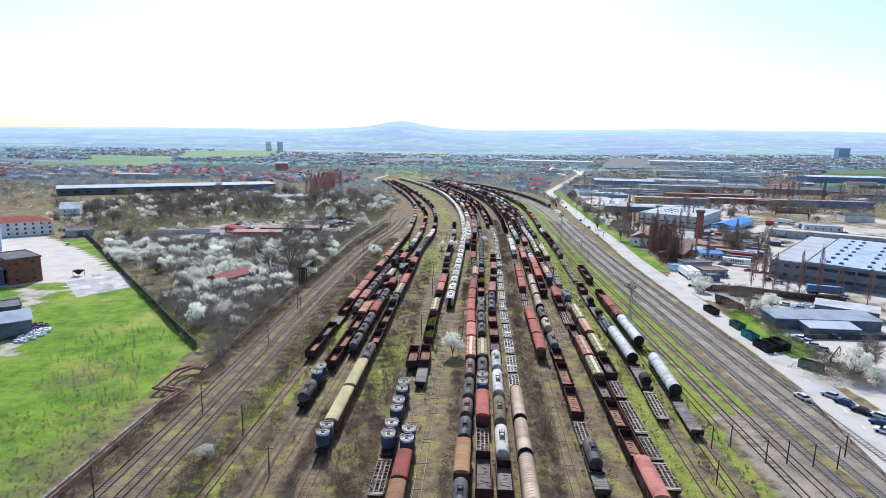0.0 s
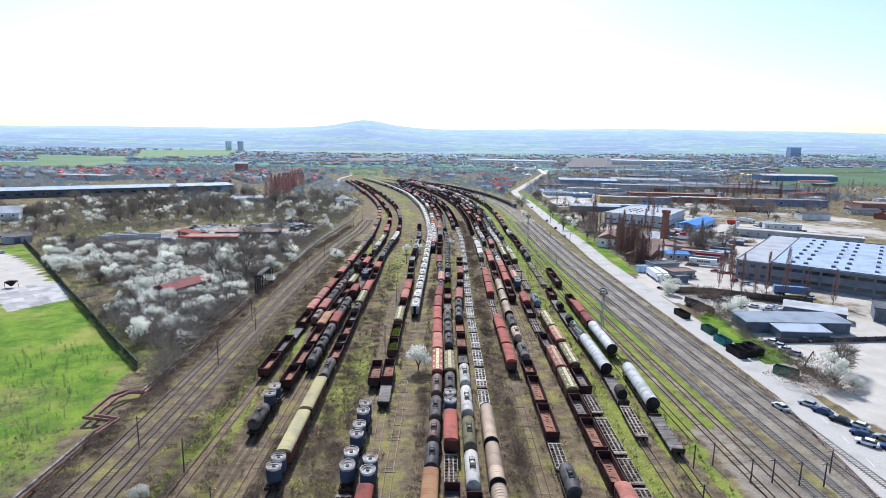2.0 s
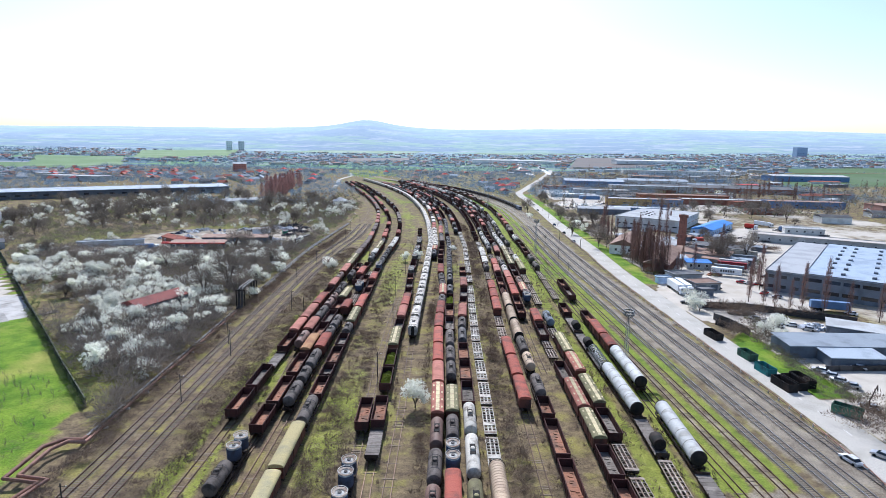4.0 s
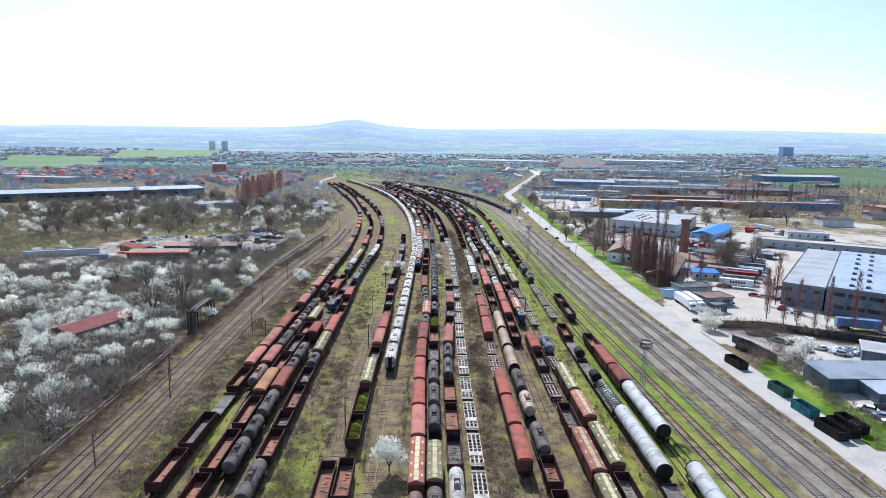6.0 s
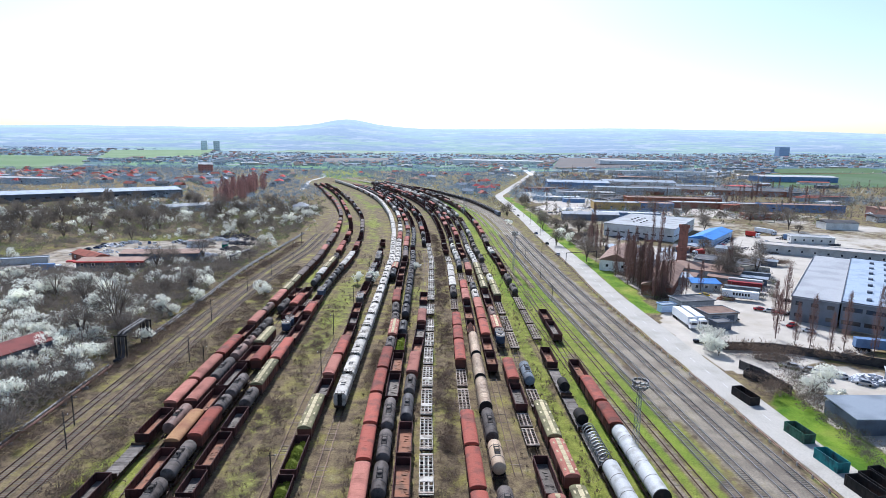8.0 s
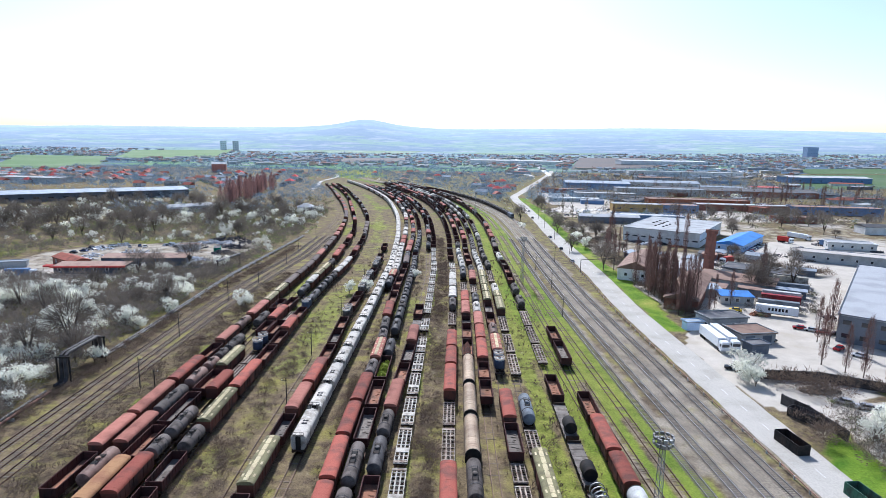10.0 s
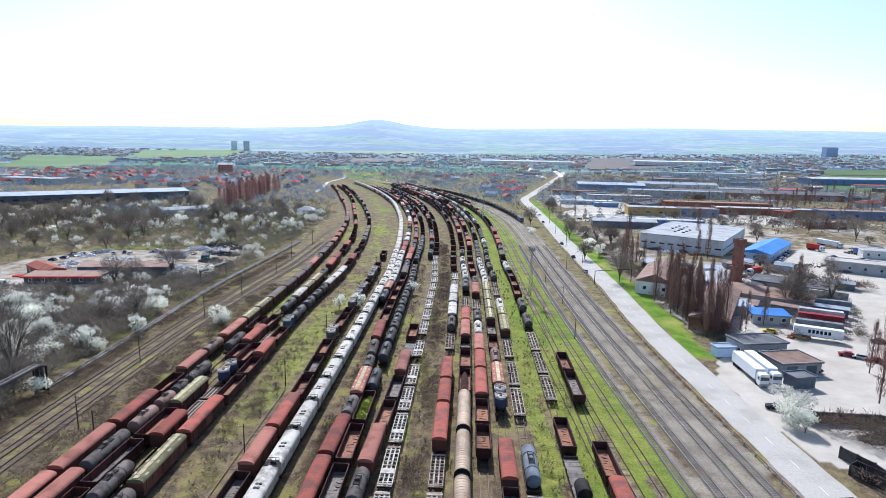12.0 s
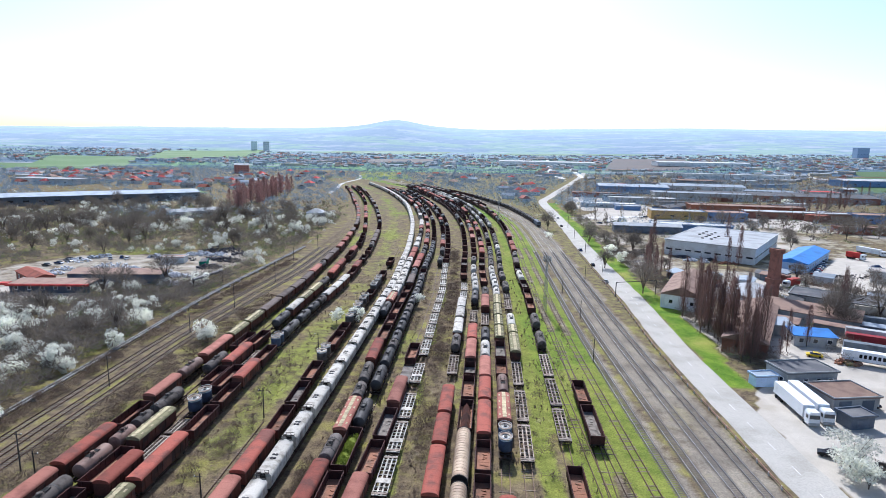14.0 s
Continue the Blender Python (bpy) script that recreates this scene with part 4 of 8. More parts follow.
def silo_wagon(root, L, paint):
    for s in (-1, 1):
        y = s * L * 0.2
        v = part("vessel", Shape().turned([(0.5, 1.25), (1.3, 1.7), (1.38, 2.0), (1.38, 3.7), (1.3, 3.9)], 24, "z", (0, y, 0)), paint, root, "upright cylindrical vessel", smooth=True)
        part("lid", Shape().turned([(1.3, 3.88), (1.05, 4.1), (0.5, 4.25), (0.3, 4.28)], 24, "z", (0, y, 0)), DULLWHITE, v, "dull white domed lid", smooth=True)
        part("platform", Shape().ring(1.4, 0.85, -0.03, 0.03, 24), LATTICE, v, "rusty grey ring platform", at=pose(0, y, 4.34, 90))
        part("guard_rail", Shape().ring(1.4, 1.33, -0.04, 0.04, 24), DULLWHITE, v, at=pose(0, y, 4.62, 90))
        part("manhole", Shape().turned([(0.35, 4.2), (0.35, 4.42), (0.2, 4.46)], 14, "z", (0, y, 0)), DARKTANK, v, smooth=True)


def hooded_wagon(root, L):
    """Telescopic ribbed hood in three sections."""
    h = L / 2 - 0.7
    for k, grow in enumerate((0.0, 0.06, 0.0)):
        y0, y1 = -h + 2 * h * k / 3, -h + 2 * h * (k + 1) / 3 + (0.3 if k == 0 else 0)
        prof = [(-1.45 - grow, 1.3)] + [(-x, z) for x, z in arc(1.45 + grow, 2.5, 4.15 + grow)] + [(1.45 + grow, 1.3)]
        s = loft(prof[::-1], ribs(y0, y1, 6, 0.08, 1.03, 0.05))
        part("hood_section", s, BEIGE, root, smooth=True)
    for y in (-h, h):
        part("end_wall", Shape().prism([(x * 1.01, z + 0.02) for x, z in (arc(1.48, 2.5, 4.2) + [(-1.48, 1.25), (1.48, 1.25)])], y - 0.09, y + 0.09), BLACK, root)


def long_cylinder(root, L):
    h, r, c = L / 2 - 0.8, 1.55, 2.85
    part("vessel", Shape().turned([(r, -h), (r, h)], 28, "y", (0, 0, c)), DULLWHITE, root, "long grey-white cylinder", smooth=True)
    for s in (-1, 1):
        part("end_cap", Shape().turned([(0.3, 0), (r * 0.8, s * -0.12), (r * 1.02, s * -0.35), (r * 1.02, s * -0.6)][:: -s], 28, "y", (0, s * (h + 0.35), c)), BLACK, root, "dark end cap", smooth=True)
    first = part("band", Shape().ring(r + 0.025, r - 0.02, -0.05, 0.05, 28, (0, 0, c)), GREYTANK, root, smooth=True, at=pose(0, -h * 0.6, 0))
    for k in range(2, 5):
        again(first, pose(0, -h + 2 * h * k / 5, 0))
    s = Shape()
    for y in (-h * 0.7, 0, h * 0.7):
        s.box(-1.25, 1.25, y - 0.3, y + 0.3, 1.15, 1.9)
    part("saddle_frame", s, FRAME, root)


def container_flat(root, L, paint, plates):
    h = L / 2 - 0.65
    s = Shape()
    for x in (-1.25, 1.25):
        s.bar(x, 0, 1.2, 0.12 if not plates else 0.16, 2 * h, 0.2)
    for x in (-0.42, 0.42):
        s.bar(x, 0, 1.22, 0.26, 2 * h, 0.24)
    part("sill_frame", s, paint, root)
    c = Shape()
    n = 10
    for k in range(n + 1):
        y = -h + 2 * h * k / n
        c.bar(0, y, 1.27, 2.5, 0.15, 0.12)
    for y in (-h * 0.5, h * 0.5):
        for s2 in (-1, 1):
            c.add([(-1.2, y - 1.2, 1.3), (-0.95, y - 1.2, 1.3), (1.2, y + 1.2, 1.3), (0.95, y + 1.2, 1.3)] if s2 > 0 else
                  [(1.2, y - 1.2, 1.3), (0.95, y - 1.2, 1.3), (-1.2, y + 1.2, 1.3), (-0.95, y + 1.2, 1.3)], [(0, 1, 2, 3), (3, 2, 1, 0)])
    part("cross_frame", c, WHITE if plates else paint, root)
    pl = part("end_deck", Shape().bar(0, 0, 1.36, 2.7, 0.5, 0.08), LATTICE if plates else paint, root, at=pose(0, -h + 0.5, 0))
    again(pl, pose(0, h - 0.5, 0))
    if plates:
        p = Shape().bar(0, -h * 0.32, 1.38, 2.35, 1.5, 0.08)
        part("deck_plate", p, WHITE, root, "white painted deck plates")


def plank_flat(root, L, cargo=None):
    h = L / 2 - 0.65
    w = 2 * h / 12
    plank = part("plank", Shape().box(-1.4, 1.4, -w / 2 + 0.03, w / 2 - 0.03, 1.2, 1.28), PLANK, root, "grey weathered deck plank", at=pose(0, -h + w / 2, 0))
    for k in range(1, 12):
        again(plank, pose(0, -h + w * (k + 0.5), 0.015 * (k % 3)))
    s = Shape()
    s.bar(0, 0, 1.17, 2.86, 2 * h, 0.05)
    for y in (-h, h):
        s.bar(0, y, 1.5, 2.8, 0.08, 0.65)
    for x in (-1.42, 1.42):
        for k in range(6):
            s.bar(x, -h + 2 * h * (k + 0.5) / 6, 1.35, 0.08, 0.12, 0.4)
    part("stake_frame", s, FRAME, root)
    if cargo == "drum":
        d = Shape().turned([(1.25, -1.6), (1.3, -1.5), (1.3, 1.5), (1.25, 1.6)], 20, "y", (0, -h * 0.55, 2.55))
        part("drum", d, BLACK, root, "black steel drum lying on the deck", smooth=True)
    if cargo == "hoops":
        hoop = part("hoop", Shape().ring(1.36, 1.2, -0.12, 0.12, 20, (0, 0, 2.6)), GALV, root, "grey steel hoop", at=pose(0, -h + 1, 0))
        for k in range(1, 11):
            again(hoop, pose(0, -h + 1 + (2 * h - 2) * k / 10, 0))


KINDS = {
    # kind: (name, label, usual length, builder)
    "box": ("covered_wagon", "covered railway wagon with a rounded red-oxide roof on a siding", 14.2, lambda r, L: covered_van(r, L, RED, BROWN)),
    "pbox": ("covered_wagon", "covered railway wagon with a faded pinkish roof on a siding", 14.2, lambda r, L: covered_van(r, L, PINK, BROWN)),
    "obox": ("covered_wagon", "covered railway wagon with an ochre roof on a siding", 14.2, lambda r, L: covered_van(r, L, ORANGE, BROWN)),
    "dbox": ("covered_wagon", "covered railway wagon with a dull dark roof on a siding", 14.2, lambda r, L: covered_van(r, L, DARKROOF, BROWN)),
    "ybox": ("covered_wagon", "covered railway wagon with a pale yellow roof on a siding", 16.6, lambda r, L: covered_van(r, L, YELLOW, BROWN)),
    "yel": ("covered_wagon", "covered wagon with olive roof and cream roof boards", 14.2, lambda r, L: covered_van(r, L, OLIVE, BROWN, CREAM)),
    "brw": ("covered_wagon", "covered wagon with red-brown roof and cream roof boards", 14.2, lambda r, L: covered_van(r, L, PINK, BROWN, CREAM)),
    "white": ("covered_wagon", "covered railway wagon with a dirty white roof", 12.5, lambda r, L: covered_van(r, L, WHITE, BROWN)),
    "gon": ("open_wagon", "empty dark red open wagon with a rusty floor", 13.2, lambda r, L: gondola(r, L)),
    "gon2": ("open_wagon", "empty dark open wagon with a grey dirty floor", 13.2, lambda r, L: gondola(r, L, floor=PLANK)),
    "gonh": ("open_wagon", "dark open wagon with steel hopper slopes inside", 14.5, lambda r, L: gondola(r, L, "hoppers")),
    "gr": ("open_wagon", "dark open wagon overgrown with bright green weeds", 13.0, lambda r, L: gondola(r, L, "weeds")),
    "tank": ("tank_wagon", "dirty grey railway tank wagon with a dome", 12.4, lambda r, L: tank_wagon(r, L, GREYTANK, band=DARKTANK)),
    "dtank": ("tank_wagon", "oil-black railway tank wagon with a dome", 12.0, lambda r, L: tank_wagon(r, L, DARKTANK)),
    "tankb": ("tank_wagon", "brown railway tank wagon with a dome", 11.6, lambda r, L: tank_wagon(r, L, BROWNTANK)),
    "tankbe": ("tank_wagon", "beige railway tank wagon with a dome", 12.4, lambda r, L: tank_wagon(r, L, BEIGE, band=DARKTANK)),
    "wtank": ("tank_wagon", "dirty white railway tank wagon with a dome", 13.4, lambda r, L: tank_wagon(r, L, WHITE)),
    "olive": ("tank_wagon", "olive green railway tank wagon with a dome", 13.4, lambda r, L: tank_wagon(r, L, OLIVE)),
    "btank": ("tank_wagon", "blue-grey railway tank wagon with black end", 13.0, lambda r, L: tank_wagon(r, L, BLUEGREY, band=BLACK)),
    "hop": ("hopper_wagon", "white grain hopper wagon with roof hatches", 13.3, grain_hopper),
    "pots": ("silo_wagon", "powder wagon with two blue upright vessels and white lids", 9.6, lambda r, L: silo_wagon(r, L, BLUE)),
    "gpots": ("silo_wagon", "powder wagon with two grey upright vessels and white lids", 9.6, lambda r, L: silo_wagon(r, L, GREYTANK)),
    "coil": ("hooded_wagon", "coil wagon with a ribbed beige telescopic hood", 16.0, hooded_wagon),
    "cyl": ("cylinder_wagon", "wagon carrying a long grey-white cylinder with dark ends", 24.0, long_cylinder),
    "lat": ("container_flat_wagon", "empty rusty container flat wagon with open lattice frame", 14.2, lambda r, L: container_flat(r, L, LATTICE, False)),
    "latw": ("container_flat_wagon", "empty container flat wagon with white painted frame", 13.8, lambda r, L: container_flat(r, L, WHITE, True)),
    "flat": ("flat_wagon", "empty flat wagon with grey plank deck", 14.0, plank_flat),
    "drum": ("flat_wagon", "flat wagon with a black steel drum on planks", 16.0, lambda r, L: plank_flat(r, L, "drum")),
    "rib": ("flat_wagon", "flat wagon loaded with a row of steel hoops", 16.8, lambda r, L: plank_flat(r, L, "hoops")),
}
FIRST = {}


DISTANT = {}
PAINT = dict(box=RED, pbox=PINK, dbox=DARKROOF, white=WHITE, hop=WHITE, tank=GREYTANK, dtank=DARKTANK, wtank=WHITE, tankb=BROWNTANK)


def plain_form(kind, L):
    """The main forms of a wagon seen from far off, by material."""
    if kind in _SHARED:
        return _SHARED[kind]
    h, out = L / 2 - 0.6, []
    base = Shape().box(-1.3, 1.3, -h, h, 0.5, 1.15)
    out.append((FRAME, base))
    if "tank" in kind:
        out.append((PAINT.get(kind, GREYTANK), Shape().turned([(0.9, -h + 0.4), (1.35, -h + 0.8), (1.35, h - 0.8), (0.9, h - 0.4)], 10, "y", (0, 0, 2.6)).turned([(0.45, 3.9), (0.4, 4.3)], 8, "z")))
    elif "gon" in kind or kind in ("lat", "flat", "latw"):
        s = Shape()
        for x in (-1.4, 1.4):
            s.bar(x, 0, 2.05, 0.14, 2 * h, 1.8)
        for y in (-h, h):
            s.bar(0, y, 2.05, 2.66, 0.14, 1.8)
        out += [(GONDOLA, s), (RUST, Shape().box(-1.33, 1.33, -h + 0.07, h - 0.07, 1.15, 1.25))]
    else:
        out += [(WHITE if kind == "hop" else BROWN, Shape().box(-1.4, 1.4, -h, h, 1.15, 3.45)), (PAINT.get(kind, RED), Shape().prism(arc(1.5, 3.45, 4.15, 6), -h, h))]
    _SHARED[kind] = out
    return out



def put_distant(kind, line, y0):
    """Far wagons are joined: their parts' geometry is gathered by material."""
    usual = KINDS[kind][2]
    y = y0 + usual / 2
    turn = math.degrees(math.atan2(float(line(y - 4)) - float(line(y + 4)), 8.0))
    m = np.array(pose(float(line(y)), y, 0.28, 0, 0, turn))
    for material, sh in plain_form(kind, usual):
        v = np.array(sh.v) @ m[:3, :3].T + m[:3, 3]
        DISTANT.setdefault(material.name, Shape()).add([tuple(p) for p in v.tolist()], sh.f)
    return y0 + usual


def put_wagon(kind, key_line, y0, length=None, fine=True):
    """Sets a wagon of that kind on its line with its near end at y0."""
    name, label, usual, build = KINDS[kind]
    L = min(max(length or usual, 6.0), usual * 1.2)
    y = y0 + L / 2
    x = float(key_line(y))
    turn = math.degrees(math.atan2(float(key_line(y - 4)) - float(key_line(y + 4)), 8.0))
    m = pose(x, y, 0.28, 0, 0, turn)
    if (kind, fine) not in FIRST:
        root = thing(name, label, "railway wagon", "wagons on the sidings")
        chassis(root, usual, fine)
        build(root, usual)
        FIRST[kind, fine] = root
        root.matrix_basis = m
        ob = root
    else:
        ob = copy_thing(FIRST[kind, fine], m)
    ob.scale = (1, L / usual, 1)
    return y0 + L


# what stands on each siding, from the near end: kind and where it begins, in metres along the yard
STANDING = {
    "A": "gon@152 gon@165 flat@180 gon@192 box@205 box@218 box@235 gon@251 box@263 tankb@276 box@288 yel@305 yel@317 dbox@330 dbox@347 dbox@361 dbox@375 box@390 tank@406 dbox@416 dbox@433 box@452 box@471 box@490 dbox@510",
    "B": "tank@122 pots@132 tankb@194 box@206 tank@219 tankb@234 tankb@244 tank@251 tank@257 tank@280 gon@297",
    "C": "gon@145 gon@156 gon@173 obox@188 gon@202 gon@215 gon@231 yel@244 gon@273 box@284 gon@299 dtank@318 white@332 yel@346 yel@357 tank@370 box@388 box@405 gon@429 box@441 gon@468",
    "D": "tank@156 tank@168 tank@177 box@190 tank@203 tank@210 box@230 lat@241 lat@251 pots@258 gon@270 lat@285",
    "E": "pots@102 ybox@110 ybox@128 tank@146 gon@160 gon@172 gon@180 gon@194 tank@205 yel@214 box@231 gon@249 gon@262 box@274 gon@287 pots@300 dtank@308 dtank@323 dtank@334 tank@344 white@352 white@363 white@373 gon@390 box@402 gon@422 gon@444 tank@460",
    "f": "lat@88 pots@101 pots@113 pots@123 gon@146",
    "F": "obox@82 box@90 pots@100 flat@135 gon@147 gr@166 gr@178 yel@192 gon@209 box@220 box@234 gon@250 gon@263 gon@276 gpots@289 gon@300 gon@314 gpots@322 gpots@334 gpots@344 gon@355 gpots@365 gpots@374 gon@386 gon@417",
    "G": "hop@207 hop@246 hop@258 hop@271 hop@285 hop@299 hop@312 hop@325 hop@337 hop@350 hop@363 hop@377 hop@391 hop@404 hop@418 hop@430 hop@444 hop@457 hop@471 hop@484",
    "g": "dtank@332 brw@346 hop@358 hop@370 hop@385 hop@399 hop@416 box@426 box@441 hop@459 hop@477 tank@495 tank@515",
    "H": "dtank@82 obox@92 dtank@105 tankb@115 tank@124 tankb@136 brw@149 box@166 box@180 box@194 box@209 box@224 tank@240 brw@250 tank@266 tank@275 box@288 gon@306 gon@321 gon@332 gon@346 gon@361 dbox@373 dtank@390 box@404 box@420 tank@438 tank@453 box@470",
    "I": "gon@88 lat@102 box@114 pots@128 tank@139 yel@150 tank@170 tank@181 tank@193 gon@208 gon@223 gr@238 dtank@254 dtank@273 dtank@286 tank@299 dtank@304 dtank@314 dtank@324 tank@334 dtank@344 dtank@355 dtank@367 dtank@379",
    "J": "gon@88 wtank@99 olive@112 wtank@126 wtank@142 gon@156 gon@169 gon@183 dtank@197 tank@210 box@221 gon@236 gon@249 box@263 flat@278 gon@291 dtank@421 tank@447 box@467",
    "K": "coil@84 coil@100 coil@114 latw@131 latw@144 latw@158 latw@172 latw@202 latw@217 latw@232 latw@246 latw@260 latw@279 latw@298 latw@313 latw@327 latw@340 latw@353 latw@366 latw@378 latw@390 latw@402 latw@415 latw@427 latw@438 gon@456 gon@473 gon@492",
    "L": "box@156 box@170.3 box@184.6 lat@200 lat@217 box@229 box@246 box@259 lat@285 tank@300 white@312 white@328 white@340 latw@358 latw@372 gon@393 gon@414 gon@429 gon@447 gon@467 gon@487 gon@508",
    "M": "flat@91 dtank@97 lat@107 gon@118 gon@133 gon@150 tank@160 tankbe@177 tank@188 coil@202 coil@218 coil@234 gonh@253 gon@268 gon@282 box@291 box@307 lat@330 dtank@350 wtank@366 wtank@382 wtank@401 tank@422 gon@444 gon@460 gon@478 box@492",
    "N": "gon@227 gon@238 box@250 box@266 box@279 wtank@293 dtank@307 lat@327 box@341 tank@358 gon@381 gon@397 gon@414 gon@431 box@444 box@464 tank@484",
    "O": "box@86 gon@100 gon@112 gon@126 yel@138 brw@152 gon@169 lat@188 lat@196 gon@203 box@216 pots@245 brw@256 tankb@270 gon@282 gon@294 yel@308 yel@320 yel@331 yel@345 wtank@358 wtank@371 wtank@384 wtank@396 tank@413 tank@427",
    "P": "lat@92 lat@102 lat@112 lat@130 gon@141 yel@154 brw@173 yel@187 lat@205 btank@216 lat@244 lat@260 lat@279 yel@296 yel@313 wtank@321 lat@346 lat@361 tank@369 tank@388 tank@405 tank@423 tank@440 wtank@458 tank@475",
    "Q": "lat@119 drum@135 cyl@152 rib@179 drum@194 drum@211 gon@228 lat@252 lat@268 lat@285 tank@304 tank@323 gon@342 gon@356 gon@373 wtank@387 gon@404 dbox@418 tank@438 box@454 box@471",
    "R": "flat@113 cyl@131 cyl@167 box@192 box@203 gon@218 gon@251 gon@267",
}
FILL = dict(G=["hop"] * 5 + ["white"], g=["hop", "tank", "dtank", "box"], A=["dbox", "dbox", "box", "gon"], C=["gon", "box", "dtank", "gon2"], E=["gon", "dtank", "gon2", "dbox"],
            K=["gon", "gon2", "dtank"], L=["gon", "gon2", "dtank"], M=["gon", "box", "dtank"], H=["dtank", "gon", "box", "tank"], I=["dtank", "gon2"], J=["dtank", "box", "gon"],
            N=["gon", "box", "tank"], O=["tank", "dtank", "gon", "wtank"], P=["tank", "wtank", "dtank", "gon2"], Q=["dbox", "gon", "box", "dtank", "gon2"])
STOP = dict(A=880, C=900, E=910, G=965, g=900, H=880, I=860, J=800, K=860, L=900, M=930, N=940, O=950, P=950, Q=960)
dice = random.Random(11)
VARY = {"box": ["box"] * 4 + ["pbox"], "gon": ["gon", "gon", "gon2"], "pots": ["pots"]}
for key, text in STANDING.items():
    line = lambda y, key=key: siding(key, y)
    rows = [(float(e.split("@")[1]), e.split("@")[0]) for e in text.split()]
    for i, (y0, kind) in enumerate(rows):
        gap = rows[i + 1][0] - y0 if i + 1 < len(rows) else 99
        kind = dice.choice(VARY.get(kind, [kind]))
        usual = KINDS[kind][2]
        if kind in ("hop", "latw") and 22 < gap < 80:
            n = round(gap / usual)
            for j in range(n):
                end = put_wagon(kind, line, y0 + gap * j / n, gap / n - 0.3, y0 < 170)
            continue
        if y0 > 425:
            end = put_distant(kind, line, y0)
        else:
            end = put_wagon(kind, line, y0, gap - 0.3 if gap < usual * 1.35 else usual, y0 < 170)
    if key in FILL:
        y0 = end + 0.5
        while y0 < STOP[key]:
            kind = dice.choice(FILL[key])
            if dice.random() < 0.06:
                y0 += 14
            y0 = (put_distant if y0 > 425 else put_wagon)(kind, line, y0, *(() if y0 > 425 else (None, False))) + 0.4
# two more lines of wagons behind the others at the far end
for off, ya, yb in ((61, 620, 940), (66.5, 700, 930)):
    line = lambda y, off=off: bend(y) + off * 1.18
    y0 = ya
    while y0 < yb:
        y0 = put_distant(dice.choice(["gon", "dbox", "dtank", "gon2"]), line, y0) + 0.5
# a goods train coming along the main line, far off
line = lambda y: 98.5 + main_bend(y)
y0 = 590.0
while y0 < 900:
    y0 = put_distant("dtank" if y0 < 800 else "gon2", line, y0) + 0.4

gathered = bpy.data.meshes.new("distant_wagons")
verts, faces, slots = [], [], []
for i, (key, sh) in enumerate(DISTANT.items()):
    faces += [tuple(k + len(verts) for k in f) for f in sh.f]
    slots += [i] * len(sh.f)
    verts += sh.v
    gathered.materials.append(bpy.data.materials[key])
gathered.from_pydata(verts, [], faces)
gathered.polygons.foreach_set("material_index", slots)
tagged(new("distant_wagons", gathered), "crowd of far railway wagons on the bending sidings", "railway wagons", kind="stuff")


def locomotive(m):
    root = thing("locomotive", "dark blue electric locomotive heading the goods train", "locomotive", m=m)
    part("body", Shape().box(-1.5, 1.5, -7.6, 7.6, 1.1, 3.6).prism(arc(1.5, 3.55, 3.95), -7.4, 7.4), DARKWALL, root)
    part("cab_window", Shape().box(-1.2, 1.2, -7.66, -7.58, 2.5, 3.3), GLASS, root)
    part("pantograph", Shape().bar(0, -3.5, 4.5, 1.6, 0.1, 0.06).beam((0, -3.5, 4.5), (0, -2.2, 4.0), 0.04).beam((0, -2.2, 4.0), (0, -3.4, 3.9), 0.04), BLACK, root)
    part("skirt", Shape().box(-1.4, 1.4, -7.4, 7.4, 0.6, 1.1), FRAME, root)
    chassis(root, 16.4, False)


locomotive(pose(float(line(580)), 580, 0.28, 0, 0, 2))


# ---- plants ----
def fan_of_twigs(rng, count, height, spread, width, lean=0.6, base=0.15):
    """Thin three-sided twigs that rise and part from a stem."""
    v = []
    for _ in range(count):
        a, q = rng.uniform(0, 2 * math.pi), rng.random() ** 0.7
        z0 = height * (base + 0.55 * rng.random())
        r0 = spread * q * 0.55 * (z0 / height + 0.3)
        p = np.array([math.cos(a) * r0, math.sin(a) * r0, z0])
        b = a + rng.normal(0, 0.6)
        d = np.array([math.cos(b) * lean, math.sin(b) * lean, 0.9 + rng.random() * 0.5])
        d *= height * rng.uniform(0.2, 0.45) / np.linalg.norm(d)
        w = np.array([-math.sin(b + rng.normal(0, 1)), math.cos(b), rng.normal(0, 0.3)])
        w *= width * rng.uniform(0.6, 1.3)
        v += [p - w, p + w, p + d]
    return np.array(v)


